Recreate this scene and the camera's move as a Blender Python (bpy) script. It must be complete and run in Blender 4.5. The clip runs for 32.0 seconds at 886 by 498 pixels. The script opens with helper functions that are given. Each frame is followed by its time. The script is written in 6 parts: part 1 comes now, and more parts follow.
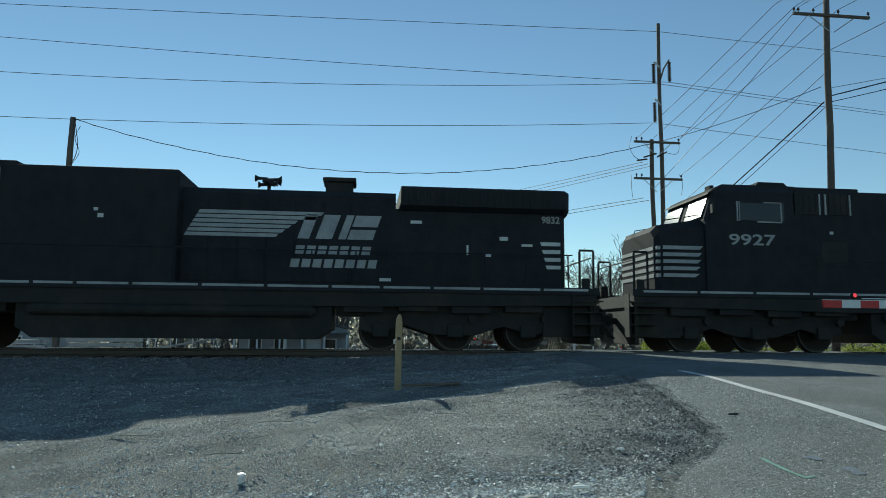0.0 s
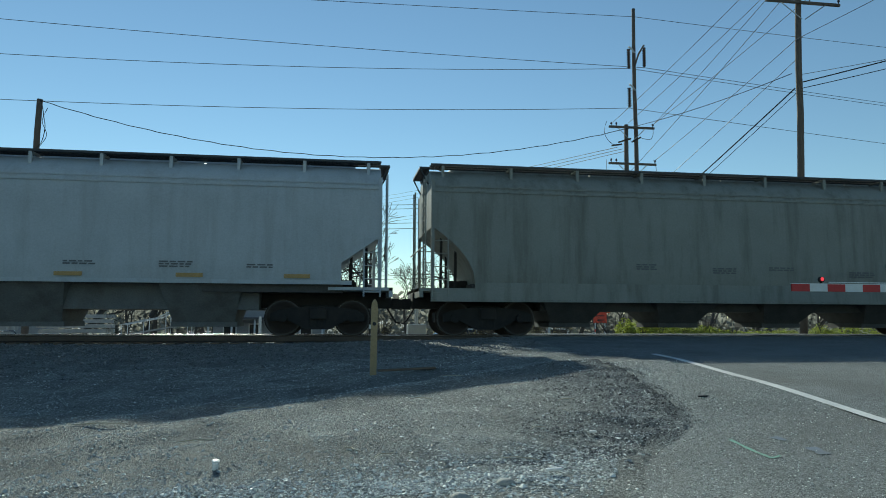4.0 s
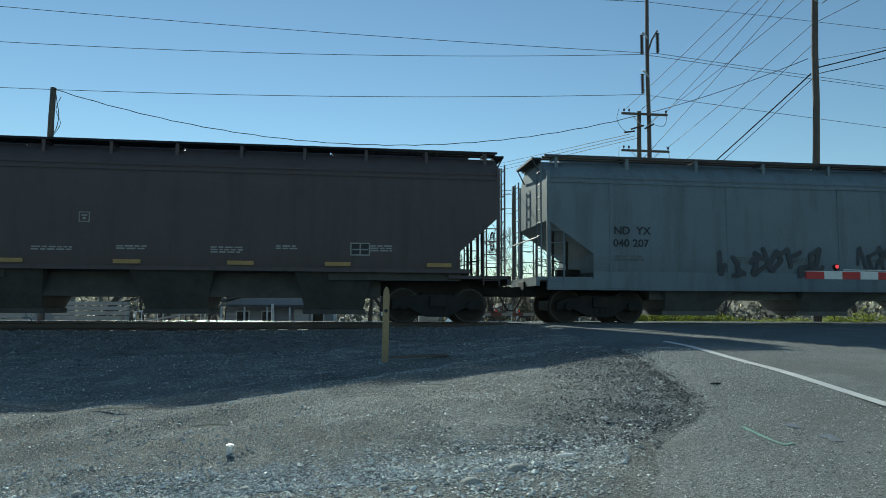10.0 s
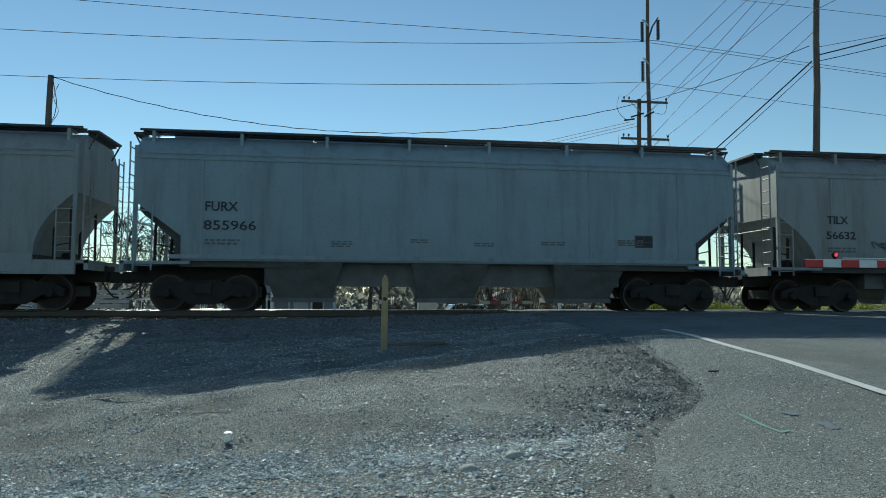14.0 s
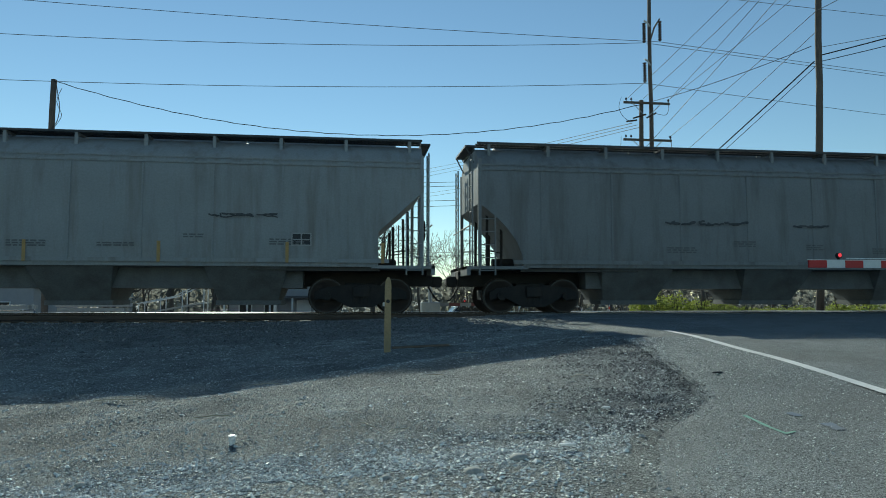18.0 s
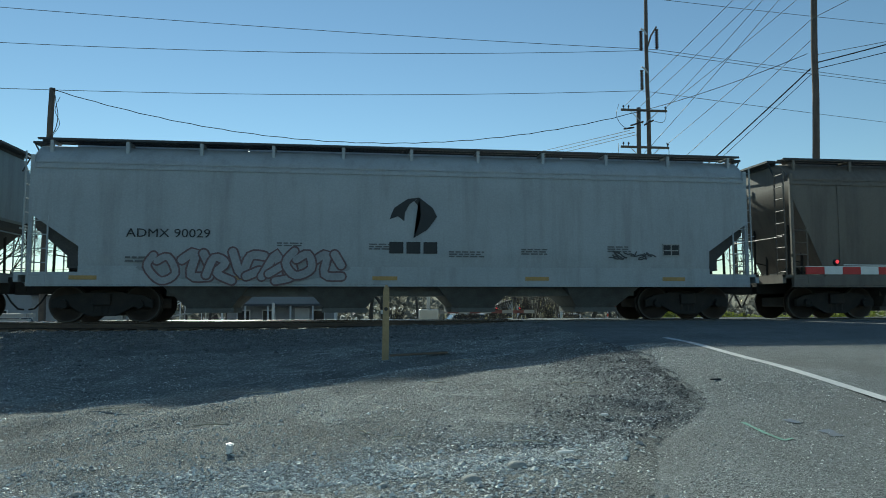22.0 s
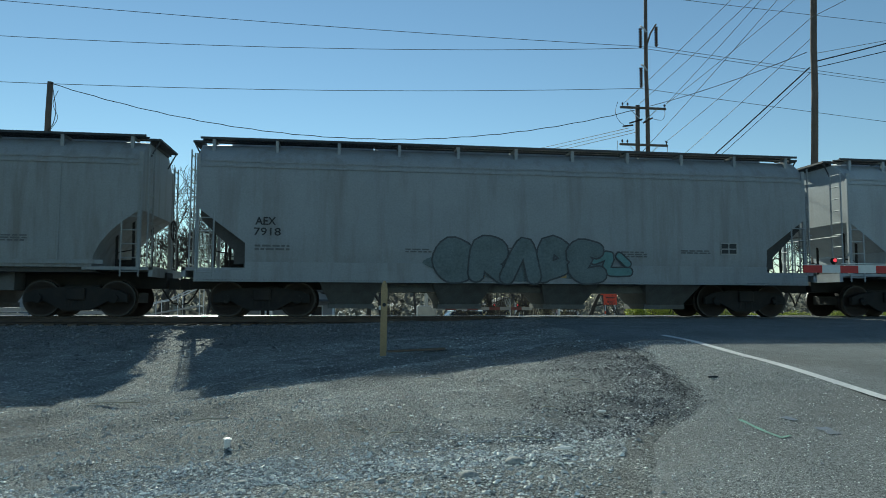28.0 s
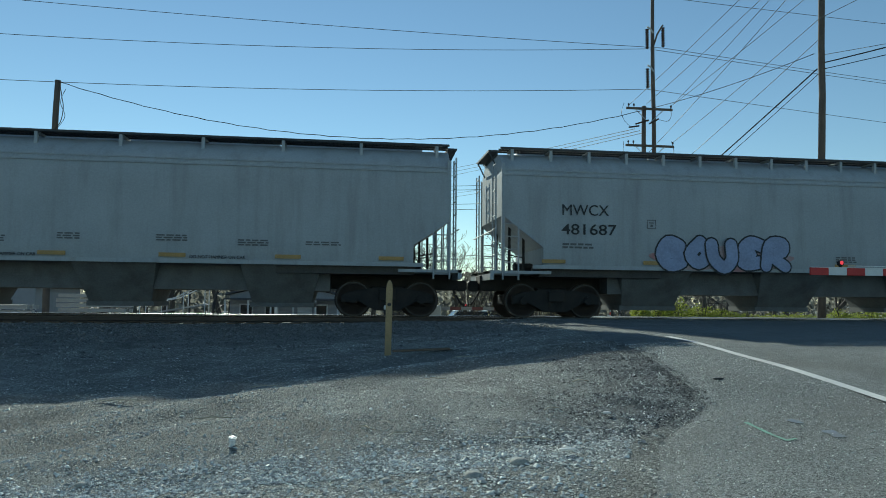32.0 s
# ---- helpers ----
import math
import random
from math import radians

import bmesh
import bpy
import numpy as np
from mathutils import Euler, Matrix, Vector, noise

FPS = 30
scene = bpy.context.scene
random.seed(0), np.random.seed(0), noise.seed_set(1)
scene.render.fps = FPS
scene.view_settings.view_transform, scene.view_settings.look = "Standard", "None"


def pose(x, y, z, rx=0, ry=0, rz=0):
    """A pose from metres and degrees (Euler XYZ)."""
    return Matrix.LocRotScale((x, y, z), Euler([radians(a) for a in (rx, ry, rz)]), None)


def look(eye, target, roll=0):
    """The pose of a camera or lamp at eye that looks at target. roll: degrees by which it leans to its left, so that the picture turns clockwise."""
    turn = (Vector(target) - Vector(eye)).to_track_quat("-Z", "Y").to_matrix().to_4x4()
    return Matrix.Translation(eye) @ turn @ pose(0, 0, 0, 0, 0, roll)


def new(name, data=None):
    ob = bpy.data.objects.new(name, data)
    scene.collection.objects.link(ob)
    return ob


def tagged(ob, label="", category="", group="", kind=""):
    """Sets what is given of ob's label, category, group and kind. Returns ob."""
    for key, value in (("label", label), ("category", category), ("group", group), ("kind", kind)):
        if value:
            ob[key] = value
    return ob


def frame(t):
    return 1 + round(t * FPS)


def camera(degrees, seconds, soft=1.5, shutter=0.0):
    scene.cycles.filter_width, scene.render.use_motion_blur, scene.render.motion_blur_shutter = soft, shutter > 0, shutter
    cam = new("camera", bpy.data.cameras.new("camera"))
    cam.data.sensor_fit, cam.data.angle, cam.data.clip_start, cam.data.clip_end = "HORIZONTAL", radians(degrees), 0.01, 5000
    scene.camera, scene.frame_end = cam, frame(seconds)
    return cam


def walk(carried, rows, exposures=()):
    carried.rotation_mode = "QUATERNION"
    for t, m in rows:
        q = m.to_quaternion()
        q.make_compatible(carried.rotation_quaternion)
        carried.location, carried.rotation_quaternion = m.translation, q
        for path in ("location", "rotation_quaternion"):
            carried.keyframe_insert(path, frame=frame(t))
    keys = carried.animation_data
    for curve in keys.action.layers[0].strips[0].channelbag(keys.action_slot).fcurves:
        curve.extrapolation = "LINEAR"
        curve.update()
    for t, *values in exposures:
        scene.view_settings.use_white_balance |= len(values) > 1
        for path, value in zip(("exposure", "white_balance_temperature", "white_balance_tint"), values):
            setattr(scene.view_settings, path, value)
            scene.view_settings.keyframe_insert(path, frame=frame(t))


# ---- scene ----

# ------------------------------------------------------------ camera
cam = camera(65, 32.0, soft=0.9, shutter=0.05)
# seconds, turn to the left, tilt up, lean, and the eye, of a phone held still in a parked car
VIEW = [
    (0, -6.60, 7.01, 0.47, -0.021, 0.006, 1.351),
    (0.5, -6.19, 6.74, 0.48, -0.022, 0.005, 1.348),
    (1, -5.85, 6.53, 0.57, -0.034, -0.009, 1.347),
    (1.5, -5.56, 6.43, 0.64, -0.030, -0.006, 1.354),
    (2, -5.61, 6.36, 0.72, -0.037, 0.000, 1.351),
    (2.5, -6.02, 6.27, 0.57, -0.031, -0.012, 1.355),
    (3, -6.88, 6.16, 0.45, -0.022, -0.007, 1.352),
    (3.5, -7.92, 5.97, 0.33, -0.015, -0.002, 1.360),
    (5.5, -9.07, 4.93, 0.15, -0.004, -0.001, 1.359),
    (6, -8.77, 4.57, -0.07, -0.002, 0.006, 1.353),
    (6.5, -8.43, 4.23, -0.21, -0.004, 0.007, 1.356),
    (7, -8.20, 4.07, -0.40, -0.000, -0.001, 1.361),
    (7.5, -8.08, 4.14, -0.44, 0.001, 0.009, 1.351),
    (8, -7.98, 4.30, -0.32, -0.008, -0.001, 1.346),
    (8.5, -7.89, 4.48, -0.21, -0.010, 0.003, 1.347),
    (9, -7.69, 4.60, -0.15, -0.002, -0.005, 1.351),
    (9.5, -7.66, 4.71, 0.05, -0.011, -0.006, 1.351),
    (10, -7.65, 4.74, 0.27, -0.014, -0.001, 1.351),
    (10.5, -7.66, 4.74, 0.53, -0.016, -0.004, 1.347),
    (11, -7.69, 4.60, 0.59, -0.005, 0.004, 1.354),
    (11.5, -7.77, 4.49, 0.75, -0.011, 0.006, 1.347),
    (12, -7.83, 4.34, 0.67, -0.010, 0.005, 1.346),
    (12.5, -7.83, 4.20, 0.55, -0.007, 0.007, 1.343),
    (13, -7.79, 4.00, 0.46, -0.008, 0.002, 1.349),
    (13.5, -7.71, 3.84, 0.28, 0.003, 0.011, 1.355),
    (14, -7.69, 3.78, 0.26, 0.000, 0.009, 1.349),
    (14.5, -7.66, 3.71, 0.17, -0.003, 0.001, 1.353),
    (16.5, -7.72, 3.70, 0.27, -0.003, 0.006, 1.350),
    (17, -7.67, 3.74, 0.19, -0.004, 0.002, 1.352),
    (17.5, -7.60, 3.81, 0.11, -0.005, 0.006, 1.354),
    (18, -7.47, 3.95, 0.02, -0.004, 0.009, 1.350),
    (18.5, -7.32, 4.06, -0.10, -0.002, -0.004, 1.352),
    (19, -7.27, 4.16, -0.15, -0.004, 0.005, 1.349),
    (19.5, -7.24, 4.26, -0.20, -0.001, 0.004, 1.350),
    (20, -7.24, 4.33, -0.20, -0.002, 0.003, 1.350),
    (20.5, -7.31, 4.43, -0.15, -0.001, 0.006, 1.348),
    (21, -7.38, 4.48, -0.05, -0.003, 0.011, 1.352),
    (21.5, -7.50, 4.57, -0.09, -0.000, 0.010, 1.346),
    (22, -7.61, 4.56, -0.12, 0.001, 0.003, 1.350),
    (22.5, -7.71, 4.56, -0.22, 0.003, 0.011, 1.352),
    (23, -7.74, 4.58, -0.35, 0.002, 0.004, 1.352),
    (23.5, -7.70, 4.58, -0.37, 0.002, 0.004, 1.349),
    (24, -7.71, 4.53, -0.33, -0.004, 0.003, 1.350),
    (24.5, -7.74, 4.41, -0.23, 0.006, 0.015, 1.345),
    (25, -7.89, 4.26, -0.01, 0.003, 0.009, 1.339),
    (25.5, -8.10, 4.08, 0.21, -0.004, 0.006, 1.340),
    (27.5, -7.86, 4.12, 0.25, -0.001, 0.011, 1.346),
    (28, -7.77, 4.28, 0.20, -0.004, 0.007, 1.345),
    (28.5, -7.67, 4.37, 0.16, -0.000, 0.014, 1.349),
    (29, -7.61, 4.46, 0.20, -0.006, 0.012, 1.345),
    (29.5, -7.49, 4.48, 0.18, -0.002, 0.006, 1.344),
    (30, -7.41, 4.45, 0.14, -0.005, 0.009, 1.346),
    (30.5, -7.38, 4.45, 0.22, -0.003, 0.018, 1.336),
    (31, -7.35, 4.37, 0.35, -0.006, 0.007, 1.343),
    (31.5, -7.38, 4.37, 0.46, -0.006, 0.013, 1.340),
    (32, -7.36, 4.27, 0.57, -0.009, 0.006, 1.347),
]
walk(cam, [(t, pose(x, y, z, 90 + p, 0, w) @ pose(0, 0, 0, 0, 0, r)) for t, w, p, r, x, y, z in VIEW],
     exposures=[(0.0, 0.12, 6500, -8), (32.0, 0.12, 6500, -8)])

# ------------------------------------------------------------ light
SUN_HIGH, SUN_TURN = radians(25.8), radians(-11.7)   # height, and bearing from +y towards +x
world = bpy.data.worlds.new("world")
scene.world = world
world.use_nodes = True
wn = world.node_tree.nodes
sky = wn.new("ShaderNodeTexSky")
sky.sky_type, sky.sun_disc = "NISHITA", False
sky.sun_elevation, sky.sun_rotation = SUN_HIGH, SUN_TURN
sky.air_density, sky.dust_density, sky.ozone_density = 1.0, 0.0, 3.0
wn["Background"].inputs["Strength"].default_value = 0.10
world.node_tree.links.new(sky.outputs[0], wn["Background"].inputs["Color"])
sun_data = bpy.data.lights.new("sun", "SUN")
sun_data.energy, sun_data.angle, sun_data.color = 4.8, radians(0.53), (1.0, 0.97, 0.92)
sun = new("sun", sun_data)
sun_dir = Vector((math.sin(SUN_TURN) * math.cos(SUN_HIGH), math.cos(SUN_TURN) * math.cos(SUN_HIGH), math.sin(SUN_HIGH)))
sun.matrix_world = look(sun_dir * 60, (0, 0, 0))

# ------------------------------------------------------------ materials
MATS = {}


def material(name, base, rough=0.7, metal=0.0, vary=0.25, scale=6.0, fine=60.0, bump=0.15, second=None, amount=0.4,
             streaks=0.0, each=0.0, world_space=False, spec=0.4, grains=0.0):
    """A surface with colour change at two scales, fine relief, and stains or streaks of a second colour."""
    if name in MATS:
        return MATS[name]
    m = bpy.data.materials.new(name)
    m.use_nodes = True
    nt, n = m.node_tree, m.node_tree.nodes
    lk = nt.links.new
    b = n["Principled BSDF"]
    b.inputs["Roughness"].default_value = rough
    b.inputs["Metallic"].default_value = metal
    b.inputs["Specular IOR Level"].default_value = spec
    co = n.new("ShaderNodeTexCoord")
    out = co.outputs["Object"]
    if world_space:
        out = n.new("ShaderNodeNewGeometry").outputs["Position"]
    big = n.new("ShaderNodeTexNoise")
    big.inputs["Scale"].default_value, big.inputs["Detail"].default_value, big.inputs["Roughness"].default_value = scale, 6, 0.6
    lk(out, big.inputs["Vector"])
    small = n.new("ShaderNodeTexNoise")
    small.inputs["Scale"].default_value, small.inputs["Detail"].default_value = fine, 4
    lk(out, small.inputs["Vector"])
    mul = n.new("ShaderNodeMath")
    mul.operation = "MULTIPLY_ADD"
    mul.inputs[1].default_value, mul.inputs[2].default_value = 0.5, 0.0
    lk(small.outputs["Fac"], mul.inputs[0])
    add = n.new("ShaderNodeMath")
    add.operation = "MULTIPLY_ADD"
    add.inputs[1].default_value = 0.5
    lk(big.outputs["Fac"], add.inputs[0])
    lk(mul.outputs[0], add.inputs[2])
    ramp = n.new("ShaderNodeMapRange")
    ramp.inputs["From Min"].default_value, ramp.inputs["From Max"].default_value = 0.3, 0.7
    ramp.inputs["To Min"].default_value, ramp.inputs["To Max"].default_value = 1 - vary, 1 + vary
    lk(add.outputs[0], ramp.inputs["Value"])
    colour = n.new("ShaderNodeMix")
    colour.data_type, colour.blend_type = "RGBA", "MULTIPLY"
    colour.inputs["Factor"].default_value = 1.0
    colour.inputs["A"].default_value = (*base, 1)
    lk(ramp.outputs[0], colour.inputs["B"])
    last = colour.outputs["Result"]
    height = small.outputs["Fac"]
    if grains:
        # single grains: each cell its own brightness, its rim lower
        cell = n.new("ShaderNodeTexVoronoi")
        cell.inputs["Scale"].default_value, cell.inputs["Randomness"].default_value = grains, 1.0
        lk(out, cell.inputs["Vector"])
        one = n.new("ShaderNodeSeparateColor")
        lk(cell.outputs["Color"], one.inputs[0])
        gr = n.new("ShaderNodeMapRange")
        gr.inputs["To Min"].default_value, gr.inputs["To Max"].default_value = 0.15, 1.9
        lk(one.outputs[0], gr.inputs["Value"])
        gm = n.new("ShaderNodeMix")
        gm.data_type, gm.blend_type = "RGBA", "MULTIPLY"
        gm.inputs["Factor"].default_value = 0.85
        lk(last, gm.inputs["A"])
        lk(gr.outputs[0], gm.inputs["B"])
        last = gm.outputs["Result"]
        inv = n.new("ShaderNodeMath")
        inv.operation = "MULTIPLY_ADD"
        inv.inputs[1].default_value = -0.9
        lk(cell.outputs["Distance"], inv.inputs[0])
        lk(small.outputs["Fac"], inv.inputs[2])
        height = inv.outputs[0]
    if second:
        st = n.new("ShaderNodeTexNoise")
        st.inputs["Scale"].default_value, st.inputs["Detail"].default_value, st.inputs["Roughness"].default_value = 1.0, 5, 0.65
        mp = n.new("ShaderNodeMapping")
        mp.inputs["Scale"].default_value = (3.0, 3.0, 0.35) if streaks else (1.1, 1.1, 1.1)
        lk(out, mp.inputs["Vector"])
        lk(mp.outputs[0], st.inputs["Vector"])
        cut = n.new("ShaderNodeMapRange")
        cut.inputs["From Min"].default_value, cut.inputs["From Max"].default_value = 0.48, 0.72
        cut.inputs["To Max"].default_value = amount
        lk(st.outputs["Fac"], cut.inputs["Value"])
        mx = n.new("ShaderNodeMix")
        mx.data_type = "RGBA"
        lk(cut.outputs[0], mx.inputs["Factor"])
        lk(last, mx.inputs["A"])
        mx.inputs["B"].default_value = (*second, 1)
        last = mx.outputs["Result"]
    if each:
        info = n.new("ShaderNodeObjectInfo")
        rr = n.new("ShaderNodeMapRange")
        rr.inputs["To Min"].default_value, rr.inputs["To Max"].default_value = 1 - each, 1 + each
        lk(info.outputs["Random"], rr.inputs["Value"])
        mx = n.new("ShaderNodeMix")
        mx.data_type, mx.blend_type = "RGBA", "MULTIPLY"
        mx.inputs["Factor"].default_value = 1.0
        lk(last, mx.inputs["A"])
        lk(rr.outputs[0], mx.inputs["B"])
        last = mx.outputs["Result"]
    lk(last, b.inputs["Base Color"])
    if bump:
        bp = n.new("ShaderNodeBump")
        bp.inputs["Strength"].default_value, bp.inputs["Distance"].default_value = bump, 0.04 if world_space else 0.02
        lk(height, bp.inputs["Height"])
        lk(bp.outputs[0], b.inputs["Normal"])
    MATS[name] = m
    return m


def glow(name, colour, strength):
    m = bpy.data.materials.new(name)
    m.use_nodes = True
    b = m.node_tree.nodes["Principled BSDF"]
    b.inputs["Base Color"].default_value = (*colour, 1)
    b.inputs["Emission Color"].default_value = (*colour, 1)
    b.inputs["Emission Strength"].default_value = strength
    return m


def islands(m, spread):
    """Lets each loose piece of a mesh differ a little in brightness."""
    nt = m.node_tree
    n, lk = nt.nodes, nt.links.new
    b = n["Principled BSDF"]
    old = b.inputs["Base Color"].links[0].from_socket
    g = n.new("ShaderNodeNewGeometry")
    rr = n.new("ShaderNodeMapRange")
    rr.inputs["To Min"].default_value, rr.inputs["To Max"].default_value = 1 - spread, 1 + spread
    lk(g.outputs["Random Per Island"], rr.inputs["Value"])
    mx = n.new("ShaderNodeMix")
    mx.data_type, mx.blend_type = "RGBA", "MULTIPLY"
    mx.inputs["Factor"].default_value = 1.0
    lk(old, mx.inputs["A"])
    lk(rr.outputs[0], mx.inputs["B"])
    lk(mx.outputs["Result"], b.inputs["Base Color"])
    return m


def leafy(m):
    """Thin leaves let half of the light through."""
    nt = m.node_tree
    n, lk = nt.nodes, nt.links.new
    b = n["Principled BSDF"]
    t = n.new("ShaderNodeBsdfTranslucent")
    lk(b.inputs["Base Color"].links[0].from_socket, t.inputs["Color"])
    mx = n.new("ShaderNodeMixShader")
    mx.inputs[0].default_value = 0.55
    lk(b.outputs[0], mx.inputs[1])
    lk(t.outputs[0], mx.inputs[2])
    lk(mx.outputs[0], n["Material Output"].inputs["Surface"])
    return m


GRAVEL = material("gravel", (0.288, 0.302, 0.29), 0.95, grains=120.0, vary=0.55, scale=1.6, fine=45, bump=1.0, second=(0.19, 0.19, 0.18), amount=0.75, world_space=True, spec=0.15)
ASPHALT = material("asphalt", (0.190, 0.203, 0.200), 0.85, grains=150.0, vary=0.34, scale=0.9, fine=70, bump=0.6, second=(0.145, 0.147, 0.143), amount=0.7, world_space=True, spec=0.2)
PEBBLE = islands(material("pebble", (0.68, 0.68, 0.63), 0.75, vary=0.2, scale=20, fine=120, bump=0.2, spec=0.18), 0.5)
GRIT = islands(material("grit", (0.52, 0.54, 0.515), 0.5, vary=0.3, scale=12, fine=90, bump=0.2, spec=0.4), 0.7)
BALLAST = islands(material("ballast", (0.20, 0.20, 0.198), 0.9, vary=0.25, scale=15, fine=90, bump=0.2), 0.5)
DARK_GRAVEL = islands(material("dark_gravel", (0.155, 0.155, 0.15), 0.8, vary=0.25, scale=15, fine=90, bump=0.2), 0.6)
ROAD_WHITE = material("road_white", (0.62, 0.62, 0.60), 0.7, vary=0.2, scale=3, fine=60, bump=0.2, second=(0.25, 0.25, 0.25), amount=0.6)
RAIL_STEEL = material("rail_steel", (0.08, 0.065, 0.055), 0.55, 0.7, 0.3, 3, 40, 0.2)
RAIL_TOP = material("rail_top", (0.75, 0.74, 0.72), 0.30, 1.0, 0.15, 2, 30, 0.05)
OLD_WOOD = material("old_wood", (0.15, 0.115, 0.085), 0.9, vary=0.35, scale=3, fine=30, bump=0.5, second=(0.07, 0.06, 0.05), amount=0.6, streaks=1)
POLE_WOOD = material("pole_wood", (0.115, 0.095, 0.08), 0.9, vary=0.3, scale=2, fine=30, bump=0.4, second=(0.06, 0.05, 0.045), amount=0.6, streaks=1)
POST_YELLOW = material("post_yellow", (0.36, 0.27, 0.15), 0.85, vary=0.25, scale=5, fine=40, bump=0.2, second=(0.20, 0.175, 0.12), amount=0.75, streaks=1)
BLACK = material("black_paint", (0.030, 0.032, 0.036), 0.8, vary=0.3, scale=2, fine=30, bump=0.08, second=(0.045, 0.042, 0.04), amount=0.5, streaks=1, spec=0.08)
UNDER = material("underframe_black", (0.022, 0.021, 0.02), 0.8, vary=0.35, scale=4, fine=40, bump=0.3, second=(0.06, 0.045, 0.035), amount=0.6)
WHEEL = material("wheel_steel", (0.05, 0.04, 0.035), 0.6, 0.6, 0.3, 5, 50, 0.2)
TREAD = material("wheel_tread", (0.07, 0.068, 0.065), 0.5, 0.8, 0.2, 4, 50, 0.1)
LETTER_WHITE = material("letter_white", (0.62, 0.62, 0.60), 0.6, vary=0.15, scale=4, fine=50, bump=0.05)
LETTER_FAINT = material("letter_faint", (0.13, 0.135, 0.14), 0.6, vary=0.3, scale=4, fine=50, bump=0.05)
LETTER_WHITE_FAINT = material("letter_white_faint", (0.34, 0.34, 0.33), 0.6, vary=0.3, scale=4, fine=50, bump=0.05)
LETTER_DARK = material("letter_dark", (0.03, 0.032, 0.035), 0.6, vary=0.2, scale=4, fine=50, bump=0.05)
REFLECT_YELLOW = material("reflector_yellow", (0.42, 0.27, 0.10), 0.6, vary=0.25, scale=8, fine=60, bump=0.05, second=(0.25, 0.20, 0.12), amount=0.7)
GALVANISED = material("galvanised", (0.42, 0.43, 0.43), 0.45, 0.8, 0.15, 4, 60, 0.1)
WIRE = material("wire_black", (0.03, 0.03, 0.032), 0.6, vary=0.1, scale=2, fine=20, bump=0)
WIRE_GREY = material("wire_aluminium", (0.11, 0.115, 0.12), 0.55, 0.3, 0.1, 2, 20, 0)
PORCELAIN = material("insulator_brown", (0.05, 0.035, 0.03), 0.25, vary=0.2, scale=5, fine=50, bump=0)
RED_PAINT = material("gate_red", (0.50, 0.035, 0.035), 0.5, vary=0.15, scale=5, fine=60, bump=0.05)
WHITE_PAINT = material("gate_white", (0.75, 0.75, 0.73), 0.5, vary=0.1, scale=5, fine=60, bump=0.05)
BARK = material("bark", (0.07, 0.062, 0.055), 0.9, vary=0.35, scale=4, fine=40, bump=0.5)
TWIG = material("twig", (0.055, 0.048, 0.042), 0.9, vary=0.3, scale=4, fine=40, bump=0)
LEAF = leafy(islands(material("leaf", (0.30, 0.34, 0.06), 0.6, vary=0.3, scale=3, fine=40, bump=0), 0.45))
GLASS_DARK = material("window_dark", (0.02, 0.023, 0.026), 0.12, vary=0.1, scale=2, fine=20, bump=0, spec=0.3)

# ------------------------------------------------------------ helpers for things


def part(name, bm, mat, parent=None, label="", at=None):
    """One mesh object from a bmesh, under a thing or part."""
    me = bpy.data.meshes.new(name)
    bm.to_mesh(me)
    bm.free()
    me.materials.append(mat)
    return link_part(name, me, parent, label, at)


def link_part(name, me, parent=None, label="", at=None):
    ob = new(name, me)
    if parent:
        ob.parent = parent
    if at is not None:
        ob.matrix_basis = at
    if label:
        ob["label"] = label
    return ob


def empty(name, at, label, category, group="", kind=""):
    ob = new(name)
    ob.matrix_basis = at
    return tagged(ob, label, category, group, kind)


def box(bm, x0, x1, y0, y1, z0, z1, bevel=0.0):
    vs = [bm.verts.new((x, y, z)) for x in (x0, x1) for y in (y0, y1) for z in (z0, z1)]
    f = [(0, 1, 3, 2), (4, 6, 7, 5), (0, 4, 5, 1), (2, 3, 7, 6), (0, 2, 6, 4), (1, 5, 7, 3)]
    fs = [bm.faces.new([vs[i] for i in q]) for q in f]
    if bevel:
        es = list({e for q in fs for e in q.edges})
        bmesh.ops.bevel(bm, geom=es, offset=bevel, segments=2, affect="EDGES", profile=0.5)
    return bm


def tube(bm, pts, radii, sides=8, cap=True):
    """A round bar along the points, with a radius at each."""
    if not hasattr(radii, "__len__"):
        radii = [radii] * len(pts)
    rings = []
    pts = [Vector(p) for p in pts]
    for i, p in enumerate(pts):
        d = (pts[min(i + 1, len(pts) - 1)] - pts[max(i - 1, 0)]).normalized()
        a = d.orthogonal() if abs(d.z) > 0.95 else d.cross(Vector((0, 0, 1)))
        a.normalize()
        c = d.cross(a)
        rings.append([bm.verts.new(p + (a * math.cos(k * 2 * math.pi / sides) + c * math.sin(k * 2 * math.pi / sides)) * radii[i]) for k in range(sides)])
    for r0, r1 in zip(rings, rings[1:]):
        for k in range(sides):
            bm.faces.new((r0[k], r0[(k + 1) % sides], r1[(k + 1) % sides], r1[k]))
    if cap:
        bm.faces.new(rings[0][::-1])
        bm.faces.new(rings[-1])
    return bm


def disc(bm, y0, y1, r, x=0.0, z=0.0, sides=24):
    """A drum along y."""
    return tube(bm, [(x, y0, z), (x, y1, z)], r, sides)


